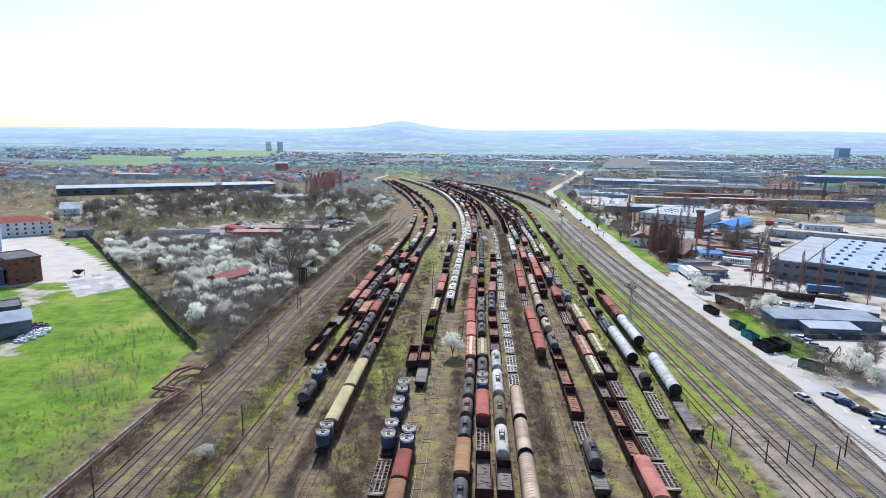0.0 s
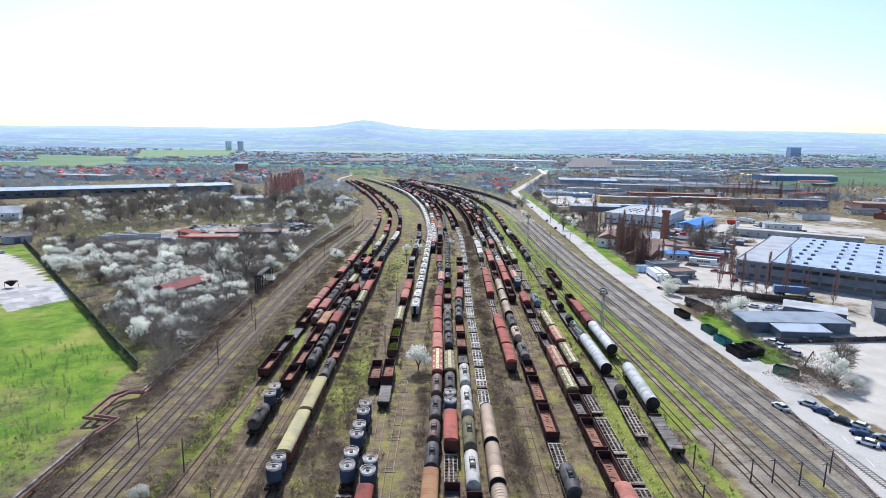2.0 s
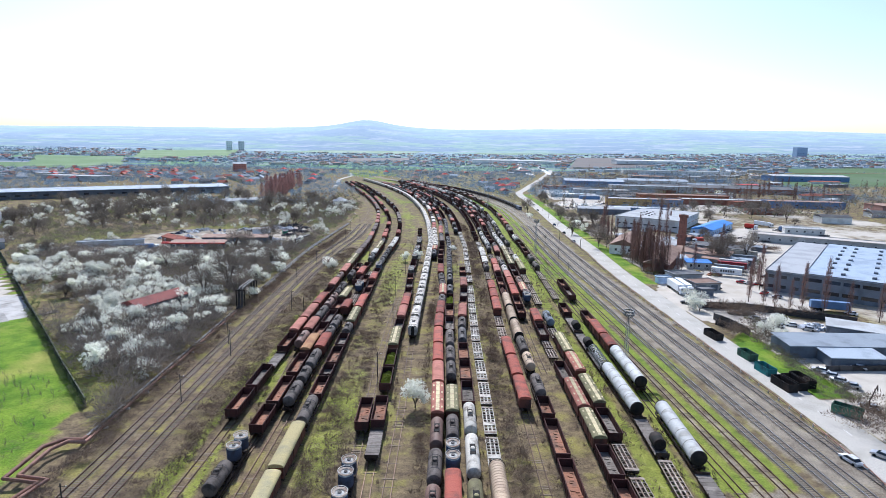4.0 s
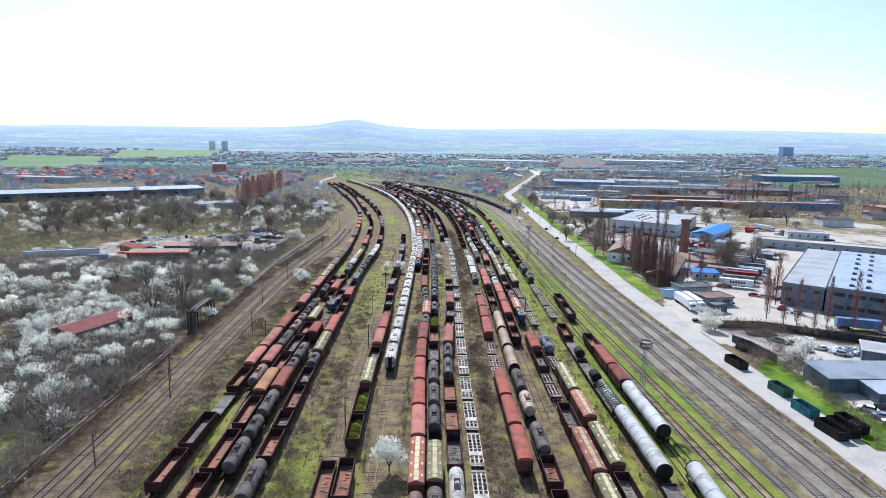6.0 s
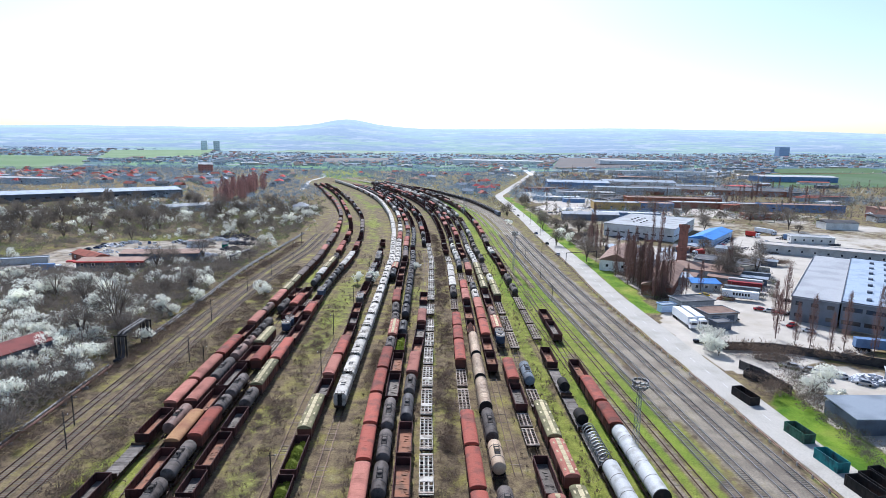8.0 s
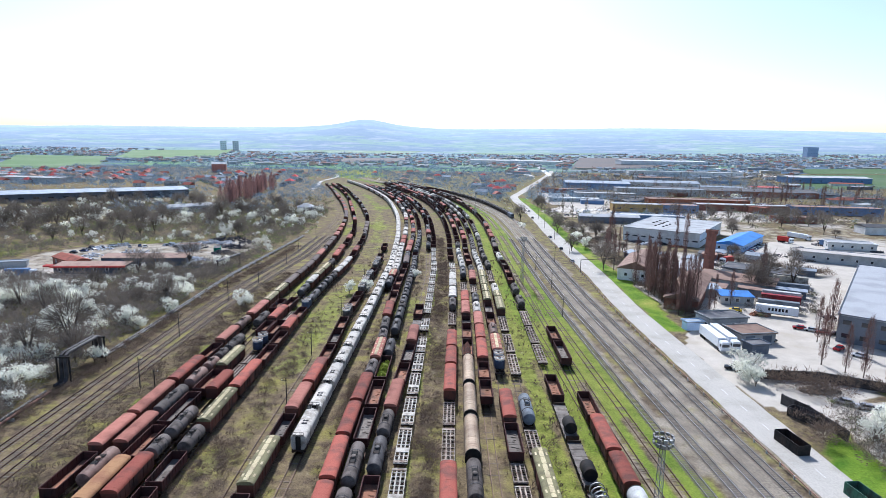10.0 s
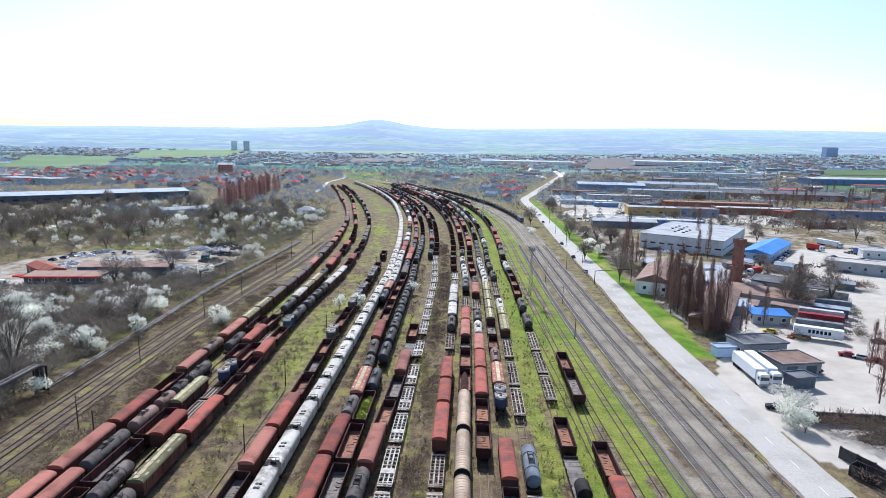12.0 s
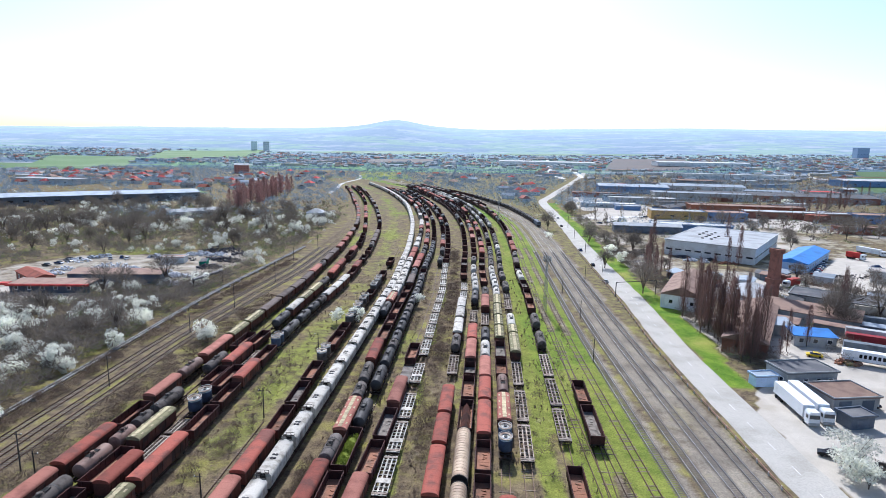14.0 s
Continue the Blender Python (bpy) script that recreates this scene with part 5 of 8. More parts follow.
def petals(rng, count, height, spread, size, lobes=7, floor=0.15):
    """Small leaf- or blossom-sized faces gathered in lobes with gaps between."""
    cs = []
    for _ in range(lobes):
        a, r = rng.uniform(0, 2 * math.pi), spread * math.sqrt(rng.random()) * 0.75
        cs.append((math.cos(a) * r, math.sin(a) * r, height * rng.uniform(floor + 0.15, 0.82), spread * rng.uniform(0.28, 0.5)))
    v = []
    for _ in range(count):
        cx, cy, cz, cr = cs[rng.integers(len(cs))]
        d = rng.normal(size=3)
        d /= np.linalg.norm(d)
        p = np.array([cx, cy, cz]) + d * cr * rng.uniform(0.45, 1.05) * np.array([1, 1, 0.85])
        p[2] = max(p[2], height * floor * 0.5)
        u, w = rng.normal(size=3), rng.normal(size=3)
        u, w = u / np.linalg.norm(u) * size * rng.uniform(0.6, 1.3), w / np.linalg.norm(w) * size * rng.uniform(0.6, 1.3)
        v += [p - u * 0.6, p + u * 0.6, p + w]
    return np.array(v)


def triangles(name, verts, material):
    me = bpy.data.meshes.new(name)
    n = len(verts) // 3
    me.vertices.add(3 * n)
    me.vertices.foreach_set("co", np.asarray(verts, np.float32).ravel())
    me.loops.add(3 * n)
    me.loops.foreach_set("vertex_index", np.arange(3 * n, dtype=np.int32))
    me.polygons.add(n)
    me.polygons.foreach_set("loop_start", np.arange(0, 3 * n, 3, dtype=np.int32))
    me.polygons.foreach_set("loop_total", np.full(n, 3, np.int32))
    me.materials.append(material)
    me.update()
    me.validate()
    return me


def stems(rng, height, spread, r, count, n=5):
    """A foot that parts into tapering limbs, in one piece."""
    verts, faces = [], []

    def ring(p, radius):
        verts.extend((p[0] + math.cos(2 * math.pi * k / n) * radius, p[1] + math.sin(2 * math.pi * k / n) * radius, p[2]) for k in range(n))
        return len(verts) - n

    def tube(a, b):
        faces.extend((a + k, a + (k + 1) % n, b + (k + 1) % n, b + k) for k in range(n))

    foot, fork = ring((0, 0, -0.2), r * 1.3), ring((0, 0, height * 0.12), r)
    tube(foot, fork)
    for _ in range(count):
        a = rng.uniform(0, 2 * math.pi)
        mid = ring((math.cos(a) * spread * 0.25, math.sin(a) * spread * 0.25, height * 0.42), r * 0.6)
        top = ring((math.cos(a) * spread * 0.6 + rng.normal(0, 0.2), math.sin(a) * spread * 0.6, height * rng.uniform(0.65, 0.85)), r * 0.2)
        tube(fork, mid)
        tube(mid, top)
    return Shape().add(verts, faces)


def plant_kind(name, label, category, seed, height, spread, crown, trunk_r=0.1, limbs=5, group=""):
    """A plant of trunk and crown; crown is a list of (part name, triangles, material)."""
    rng = np.random.default_rng(seed)
    root = thing(name, label, category, group)
    part("trunk", stems(rng, height, spread, trunk_r, limbs), BARK, root)
    for pname, tri, material in crown(rng):
        o = new(pname, triangles(pname, tri, material))
        o.parent = root
    return root


def branchy(rng, count, height, spread, width):
    """Fine twigs that fill a rounded open crown, each growing outwards."""
    v = []
    heart = np.array([0, 0, height * 0.45])
    for _ in range(count):
        d = rng.normal(size=3)
        d[2] = abs(d[2]) * 1.1 - 0.25
        d /= np.linalg.norm(d)
        p = heart + d * np.array([spread, spread, height * 0.48]) * rng.uniform(0.3, 0.9)
        w = rng.normal(size=3)
        w *= width * rng.uniform(0.6, 1.4) / np.linalg.norm(w)
        g = (d + rng.normal(0, 0.35, 3) + np.array([0, 0, 0.25])) * height * rng.uniform(0.08, 0.2)
        v += [p - w, p + w, p + g]
    return np.array(v)


def blossom_kind(seed, h, r):
    return plant_kind("blossom_tree", "small tree in full white spring blossom among bare scrub", "tree", seed, h, r,
                      lambda g: [("crown", petals(g, 1200, h, r, 0.34, 10, 0.1), BLOSSOM)], group="blossoming trees")


def bare_kind(seed, h, r, label="leafless grey-brown tree with spreading branches"):
    return plant_kind("bare_tree", label, "tree", seed, h, r,
                      lambda g: [("crown", branchy(g, 900, h, r, 0.055), TWIG)], 0.16, 8, "leafless trees")


def spindle(rng, count, height, spread, width):
    """Upright twigs in a slender crown, widest below the middle."""
    v = []
    for _ in range(count):
        u = 0.1 + 0.86 * rng.random()
        prof = math.sin(math.pi * min(1, u * 1.02) ** 0.75) ** 0.7
        a, r = rng.uniform(0, 2 * math.pi), spread * prof * math.sqrt(rng.random())
        p = np.array([math.cos(a) * r * 0.7, math.sin(a) * r * 0.7, height * u * 0.92])
        d = np.array([math.cos(a) * 0.2, math.sin(a) * 0.2, 1.0]) * height * rng.uniform(0.06, 0.13)
        d[:2] += rng.normal(0, 0.12, 2)
        w = np.array([-math.sin(a + rng.normal()), math.cos(a + rng.normal()), 0]) * width * rng.uniform(0.6, 1.3)
        v += [p - w, p + w, p + d]
    return np.array(v)


def poplar_kind(seed, h, r, material=REDTWIG, label="tall narrow leafless poplar with reddish twigs", count=620, width=0.06):
    return plant_kind("poplar", label, "tree", seed, h * 1.05, r * 0.3, lambda g: [("crown", spindle(g, count, h, r, width), material)], 0.16, 3, "poplars")


def rooted(first, places, rng, lo=0.75, hi=1.25):
    """The first plant and copies of it at the places given."""
    for i, (x, y) in enumerate(places):
        m, s = pose(x, y, float(land_height(x, y)), 0, 0, rng.uniform(0, 360)), rng.uniform(lo, hi)
        if first.get("used"):
            ob = copy_thing(first, m)
        else:
            ob = first
            first["used"] = 1
            ob.matrix_basis = m
        ob.scale = (s, s, s * rng.uniform(0.85, 1.15))


grow = np.random.default_rng(21)
LEFT_LAND = [(-59, 152), (-65, 160), (-84, 184.5), (-104, 209.5), (-131, 242.5), (-173, 295.5), (-219, 351), (-300, 430), (-330, 560), (-260, 660), (-150, 640), (-46, 612), (-48, 490), (-50, 430), (-55, 330), (-57.5, 230)]
SHED = [(-93, 233), (-83, 226), (-77, 246), (-86, 252)]


def scattered(count, corners, avoid=(), near=None, rng=grow, dense=None):
    xs, ys = [p[0] for p in corners], [p[1] for p in corners]
    out = []
    while len(out) < count:
        x, y = rng.uniform(min(xs), max(xs)), rng.uniform(min(ys), max(ys))
        if not inside(x, y, corners) or any(inside(x, y, a) for a in avoid):
            continue
        if dense is not None and rng.random() > dense(x, y):
            continue
        out.append((x, y))
    return out


BLOSSOMS = [blossom_kind(1, 5.0, 2.9), blossom_kind(2, 6.2, 2.6), blossom_kind(3, 4.2, 3.2), blossom_kind(4, 5.6, 3.6)]
patchy = lambda x, y: float(np.clip((fuzz(x, y, 24, 9) - 0.46) * 9, 0.03, 1)) * (1.0 if y < 345 else 0.22)
LANE = [(-185, 352), (-166, 330), (-120, 338), (-98, 350), (-100, 362), (-140, 366), (-180, 366)]
spots = scattered(200, LEFT_LAND, (SCRAP, SHED, LANE), dense=patchy)
spots += [(10.2, 160), (10.5, 330), (-31, 308), (-33.5, 312), (29.5, 352), (3.5, 330), (118, 245), (121, 249), (119, 241), (128, 205), (-55, 255),
          (128, 213), (133, 216), (121, 150), (126, 148), (106, 520), (128, 455), (131, 440), (133, 468), (-62, 372), (-70, 330), (-55, 300), (420, 800), (428, 806)]
for i, b in enumerate(BLOSSOMS):
    rooted(b, spots[i::4], grow, 0.85, 1.45)
rooted(BLOSSOMS[2], [(-38.5, 101)], grow, 0.6, 0.65)
BARES = [bare_kind(11, 9.5, 3.6), bare_kind(12, 12.0, 4.4), bare_kind(13, 7.0, 3.2)]
spots = scattered(110, LEFT_LAND, (SCRAP, SHED, LANE), dense=lambda x, y: 1.0 if y > 430 else 0.45)
spots += [(-237, 527), (-219, 516), (-213, 530), (-214, 544), (-160, 504), (-156, 524), (-152, 530), (-128, 555), (-124, 555), (-108, 573), (251, 495), (326, 507), (323, 491), (341, 578), (333, 577), (275, 593), (286, 594), (224, 384), (206, 412), (200, 395),
          (142, 485), (140, 506), (148, 476), (144, 440), (143, 455), (212, 388), (232, 398), (150, 430), (183, 350), (188, 351), (160, 395), (300, 560), (315, 540), (352, 560), (260, 560), (245, 575), (380, 590), (400, 560)]
spots += [(-171, 522), (-151, 502), (-212, 516), (-205, 529), (-133, 583), (175, 340), (181, 345), (178, 335), (200, 350), (270, 533), (276, 540), (300, 590), (112, 560), (116, 600),
          (150, 660), (152, 680), (148, 672), (156, 690), (123, 380), (120, 430), (128, 500), (134, 520), (132, 160), (128, 155), (150, 480), (158, 500), (290, 600), (310, 610), (240, 600), (340, 560), (365, 600)]
for i, b in enumerate(BARES):
    rooted(b, spots[i::3], grow, 0.85, 1.5)
POPLARS = [poplar_kind(31, 21.0, 2.0, count=900, width=0.032), poplar_kind(32, 24.0, 2.3, count=1000, width=0.032), poplar_kind(33, 17.0, 1.8, count=760, width=0.032)]
spots = [(125.5, 329), (129, 323), (127, 304), (131.5, 306), (134, 411), (137, 405), (139, 412), (133, 404), (147, 256), (149.5, 250), (152, 246.5), (156, 243), (163, 246), (166, 238), (172, 233), (180, 228), (207, 486), (211.5, 478),
         (154, 318), (146, 352), (403, 731), (419, 734), (439, 737), (410, 738), (428, 736), (448, 742), (367, 805), (455, 690), (462, 700), (475, 688), (480, 700), (492, 694), (390, 694), (398, 719), (399, 696), (451, 754), (483, 788), (374, 692), (566, 888), (577, 890), (491, 1035), (185, 437), (191, 438), (463, 705), (554, 770), (183, 346), (139, 418), (142, 421), (140, 425)]
spots += [(134, 353), (131, 343), (130, 333), (128, 324), (128, 321), (127, 316), (130, 316), (128, 310), (128, 306), (129, 303), (133, 308), (135, 308), (133, 330), (133, 324), (134, 318), (134, 346), (142, 311), (145, 313), (163, 275), (167, 283), (159, 275), (142, 413), (144, 408)]
for k in range(14):
    spots.append((126.5 + grow.uniform(0, 7), 304 + 3.4 * k + grow.normal(0, 1.5)))
for i, b in enumerate(POPLARS):
    rooted(b, spots[i::3], grow, 0.65, 1.15)
CLUMP = [poplar_kind(34, 24.0, 4.4, MAUVETWIG, label="tall reddish leafless tree in a dense grove", count=1100, width=0.06), poplar_kind(35, 22.0, 4.8, MAUVETWIG, label="tall reddish leafless tree in a dense grove", count=1100, width=0.06)]
spots = [(-147 + grow.normal(0, 5) - 0.05 * k * 4, 632 + 4.2 * k + grow.normal(0, 4)) for k in range(46)]
for i, b in enumerate(CLUMP):
    rooted(b, spots[i::2], grow, 0.85, 1.1)


def sown(name, label, category, base_tris, places, material, rng, lo, hi, flat=(0.8, 1.2)):
    """Uncounted growth: many small plants joined into one mesh."""
    parts = []
    for x, y in places:
        t = base_tris[rng.integers(len(base_tris))]
        a, s = rng.uniform(0, 2 * math.pi), rng.uniform(lo, hi)
        c, d = math.cos(a) * s, math.sin(a) * s
        r = np.stack([t[:, 0] * c - t[:, 1] * d + x, t[:, 0] * d + t[:, 1] * c + y, t[:, 2] * s * rng.uniform(*flat) + (land_height(x, y) if y > 800 else 0.0)], -1)
        parts.append(r)
    ob = new(name, triangles(name, np.concatenate(parts), material))
    return tagged(ob, label, category, kind="stuff")


g2 = np.random.default_rng(5)
THIN = [fan_of_twigs(g2, 26, 1.3, 1.0, 0.05, 0.7, 0.02) for _ in range(4)]
THICK = [branchy(g2, 110, 3.6, 2.7, 0.085) for _ in range(6)]
WISP = [branchy(g2, 84, 1.6, 1.7, 0.055) for _ in range(6)]
SCRUB = [branchy(g2, 150, 3.2, 2.3, 0.06) for _ in range(6)]
BLOOM = [petals(g2, 330, 4.2, 2.6, 0.38, 7, 0.1) for _ in range(6)]
LEAFY = [petals(g2, 110, 3.0, 2.3, 0.3, 7) for _ in range(5)]
TUFT = [fan_of_twigs(g2, 12, 0.55, 0.7, 0.05, 0.9, 0.0) for _ in range(4)]
sown("scrub", "dense brown leafless scrub on waste land", "scrub", THICK, scattered(2300, LEFT_LAND, (SCRAP, SHED, LANE)) + scattered(1200, [(-58, 240), (-120, 250), (-200, 350), (-160, 350), (-110, 345), (-60, 390), (-55, 420)], (SHED,)) + scattered(560, [(-57, 150), (-64, 172), (-85, 190), (-105, 212), (-90, 228), (-57, 236)], (SHED,)), TWIG, g2, 0.7, 1.7)
sown("blossom_thicket", "thicket of white blossoming bushes on waste land", "blossoming thicket", BLOOM, scattered(430, LEFT_LAND, (SCRAP, SHED, LANE), dense=patchy) + scattered(330, [(-62, 180), (-118, 228), (-175, 296), (-200, 345), (-120, 345), (-64, 300)], (SHED,), dense=patchy), BLOSSOM, g2, 0.7, 1.35)
wall_side = [(-65 - 67 * u + g2.normal(0, 0.9), 159 + 82 * u + g2.normal(0, 0.9)) for u in g2.random(150)]
sown("scrub", "green ivy and bushes grown over the long wall", "scrub", LEAFY, wall_side, OLIVELEAF, g2, 0.4, 0.8)
sown("undergrowth", "low brown undergrowth on waste land", "undergrowth", THIN, scattered(1600, LEFT_LAND, (SCRAP, SHED)), TWIG, g2, 0.9, 1.9)
sown("scrub", "olive green budding scrub on waste land", "scrub", LEAFY, scattered(2300, LEFT_LAND, (SCRAP, SHED, LANE), dense=lambda x, y: float(np.clip((fuzz(x, y, 40, 4) - 0.36) * 4, 0.12, 1))), OLIVELEAF, g2, 0.5, 1.25)
# brush between the sidings
brush, low = [], []
for lo, hi, ya, yb, n in ((-17, -10, 90, 300, 240), (-3, -0.5, 75, 205, 60), (1, 8, 75, 330, 620), (23.2, 29, 75, 470, 900), (27, 33, 75, 150, 60), (-16, -9, 75, 160, 120), (-41, -35, 75, 330, 330), (-9.5, -6.5, 80, 260, 150), (9, 12, 80, 240, 120), (-24, -17, 75, 130, 200), (-36, 20, 70, 210, 900), (30, 58, 80, 260, 300), (36.5, 42, 80, 220, 90), (49, 54, 90, 300, 36), (57.5, 60.5, 80, 300, 20), (-31, -22, 70, 120, 220), (5.2, 7.4, 205, 460, 60), (14.8, 16.4, 300, 420, 50)):
    for _ in range(round(n * 1.7)):
        s, y = g2.uniform(lo, hi), g2.uniform(ya, yb)
        if g2.random() > 0.25 + 1.6 * (fuzz(s * 3, y, 16, 15) - 0.3):
            continue
        brush.append((float(bend(y)) + s, y))
for _ in range(9000):
    y = 70 + 330 * g2.random() ** 1.4
    low.append((float(bend(y)) + g2.uniform(-41, 65), y))
LINE_KEYS = list(LINES)


def clear_of_wagons(points, gap):
    p = np.array(points)
    ok = np.ones(len(p), bool)
    for k in LINE_KEYS:
        ok &= np.abs(p[:, 0] - siding(k, p[:, 1])) > gap
    return [tuple(q) for q in p[ok].tolist()]


brush, low = clear_of_wagons(brush, 1.9), clear_of_wagons(low, 1.6)
sown("brush", "brown leafless brush between the sidings", "brush", SCRUB, brush[::3], BRUSH, g2, 0.45, 0.9)
sown("brush", "low brown brush between the sidings", "brush", WISP, brush, BRUSH, g2, 0.6, 1.25)
sown("weed_stalks", "thin dry weed stalks between the sidings", "weeds", THIN, low[::2], BRUSH, g2, 0.6, 1.3)
sown("dry_grass", "tufts of straw-coloured dry grass between the tracks", "grass", TUFT, low[1::2], STRAW, g2, 0.8, 1.6)
edge = [(-43 + float(left_bend(y)) + g2.uniform(1.5, 9), y) for y in g2.uniform(60, 360, 700)]
edge += [(-57 + float(left_bend(y)) + g2.uniform(-1.2, 3.5), y) for y in g2.uniform(60, 430, 600)]
sown("brush", "brown brush along the pipeline and the left lines", "brush", SCRUB, edge[:150] + edge[800:], BRUSH, g2, 0.35, 0.8)
sown("brush", "low brown brush along the left lines", "brush", WISP, edge, BRUSH, g2, 0.8, 1.5)
sown("dry_grass", "straw tufts along the embankment", "grass", TUFT, edge[260:420] + scattered(1500, [(-60, 70), (-98, 60), (-110, 110), (-64, 128)], rng=g2), STRAW, g2, 0.8, 1.8)
sown("saplings", "thin leafless saplings on the meadow", "saplings", [fan_of_twigs(g2, 30, 3.4, 0.8, 0.018, 0.5, 0.05) for _ in range(3)],
     scattered(170, [(-66, 120), (-86, 118), (-104, 150), (-106, 176), (-90, 182), (-72, 162)], rng=g2), TWIG, g2, 0.6, 1.2)
sown("grass_tufts", "fresh green grass tufts on the meadow", "grass", TUFT, scattered(2600, [(-61, 90), (-130, 70), (-150, 190), (-116, 215), (-70, 165)], rng=g2), GRASS, g2, 0.3, 0.7)
strip_spots = [(float(main_bend(y)) + g2.uniform(66, 83), y) for y in g2.uniform(130, 420, 1600)] + [(float(road_mid(y)) + g2.uniform(5, 15), y) for y in g2.uniform(286, 640, 1600)]
sown("grass_tufts", "fresh green grass tufts beside tracks and road", "grass", TUFT, strip_spots, GRASS, g2, 0.3, 0.7)
right_scrub = [(float(road_mid(y)) + g2.uniform(12, 24), y) for y in g2.uniform(300, 640, 420)] + scattered(150, [(113, 165), (120, 205), (132, 232), (138, 222), (124, 195), (122, 150), (117, 140)], rng=g2) \
    + scattered(420, [(140, 420), (170, 480), (230, 570), (330, 560), (430, 640), (330, 640), (200, 600), (140, 540)], rng=g2) + scattered(330, [(150, 300), (160, 350), (190, 400), (225, 415), (205, 345), (178, 300)], rng=g2)
sown("scrub", "brown leafless scrub around the works", "scrub", SCRUB, right_scrub, TWIG, g2, 0.4, 1.1)
hedge = [(201 + 29 * u + g2.normal(0, 2), 400 - 31 * u + g2.normal(0, 2)) for u in g2.random(90)] + [(165 + g2.normal(0, 2.5), 320 + g2.normal(0, 2.5)) for _ in range(8)]
hedge += [(126.5 + g2.uniform(0, 14), 302 + g2.uniform(0, 46)) for _ in range(110)] + [(127 + g2.uniform(0, 12), 232 + g2.uniform(0, 7)) for _ in range(24)] + [(float(road_mid(y)) + g2.uniform(13, 22), y) for y in g2.uniform(380, 480, 70)]
hedge += [(118 + g2.normal(0, 3.5), 151 + g2.normal(0, 4)) for _ in range(40)] + [(120 + g2.normal(0, 2.5), 214 + g2.normal(0, 5)) for _ in range(26)] + [(x, 244.5 + (x - 122) * -0.25 + g2.normal(0, 1)) for x in g2.uniform(120, 160, 50)]
sown("hedge", "dark leafless hedges and bushes in the works", "hedge", THICK, hedge, BRUSH, g2, 0.6, 1.3)
sown("scrub", "olive budding shrubs around the works", "scrub", LEAFY, right_scrub[::3], OLIVELEAF, g2, 0.3, 0.9)
# woods and gardens of the plain
far_tw = [branchy(g2, 60, 9.0, 4.2, 0.15) for _ in range(5)]
far_pop = [spindle(g2, 34, 17.0, 2.2, 0.4) for _ in range(4)]
far_gr = [petals(g2, 44, 6.5, 4.2, 0.85, 7) for _ in range(5)]
plain = []
while len(plain) < 6500:
    y = 560 + 1900 * g2.random() ** 1.5
    x = g2.uniform(-0.95, 0.95) * (y + 150)
    if float(bend(min(y, 1190))) - 60 < x < 108 + float(main_bend(min(y, 1190))) and y < 1000:
        continue
    if abs(x - float(road_mid(min(y, 1800)))) < 12 or inside(x, y, YARD_FAR):
        continue
    if in_field(x, y) or (-430 < x < -190 and abs(y - 666 - (x + 317) * 0.67) < 30):
        continue
    if fuzz(x, y, 160, 8) > 0.4:
        plain.append((x, y))
mid = []
while len(mid) < 12000:
    x, y = g2.uniform(-720, 620), g2.uniform(470, 1300)
    if float(bend(y)) - 56 < x < 106 + float(main_bend(y)) and y < 1050 or abs(x - float(road_mid(y))) < 10 or abs(x) > y * 0.9 + 60:
        continue
    if inside(x, y, YARD_FAR) or (x > 150 and y < 640) or (-440 < x < -190 and abs(y - 666 - (x + 317) * 0.67) < 26):
        continue
    if in_field(x, y):
        continue
    if fuzz(x, y, 90, 12) > 0.42 or g2.random() < 0.12:
        mid.append((x, y))
works_trees = [(x, y) for x, y in zip(g2.uniform(140, 760, 3200), g2.uniform(520, 1250, 3200)) if fuzz(x, y, 60, 14) > 0.45 and x > float(road_mid(y)) + 14 and not in_field(x, y) and x < y * 0.85]
sown("far_woods", "leafless trees among the far works", "woods", far_tw, works_trees[::2], TWIG, g2, 0.7, 1.4)
sown("far_woods", "budding bushes among the far works", "woods", far_gr, works_trees[1::4], OLIVELEAF, g2, 0.4, 0.9)
sown("far_woods", "tall bare poplars among the far works", "woods", far_pop, works_trees[3::6], TWIG, g2, 0.7, 1.2)
sown("far_woods", "leafless woods and gardens beyond the yard", "woods", far_tw, [p for p in mid[:6800] if p[1] < 680], TWIG, g2, 0.5, 1.1)
# same trees from 680 m on, with haze put into their bluish colour
sown("far_woods", "bluish woods and gardens behind the depot and the works", "woods", far_tw, [p for p in mid[:6800] if p[1] >= 680], HAZETREE, g2, 0.5, 1.1)
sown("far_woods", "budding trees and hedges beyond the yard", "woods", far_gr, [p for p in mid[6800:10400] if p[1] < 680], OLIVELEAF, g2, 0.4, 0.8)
sown("far_woods", "bluish hedges behind the depot and the works", "woods", far_gr, [p for p in mid[6800:10400] if p[1] >= 680], HAZETREE, g2, 0.4, 0.8)
sown("far_blossom", "blossoming gardens beyond the yard", "woods", far_gr, mid[10400:], BLOSSOM, g2, 0.3, 0.6)
far_y = 1250 + 1700 * g2.random(9000)
far_x = g2.uniform(-0.85, 0.85, 9000) * far_y
# the far plain's trees carry painted haze in their colour too
sown("far_woods", "hedges and woods of the far plain", "woods", far_gr, [p for p in zip(far_x.tolist(), far_y.tolist()) if fuzz(p[0] * 0.5, p[1], 170, 3) > 0.46 and not in_field(*p)], HAZETREE, g2, 0.6, 1.5)
sown("far_woods", "distant leafless woods and garden trees on the plain", "woods", far_tw, [p for p in plain[:4300] if p[1] < 1250], HAZETREE, g2, 0.5, 1.1)
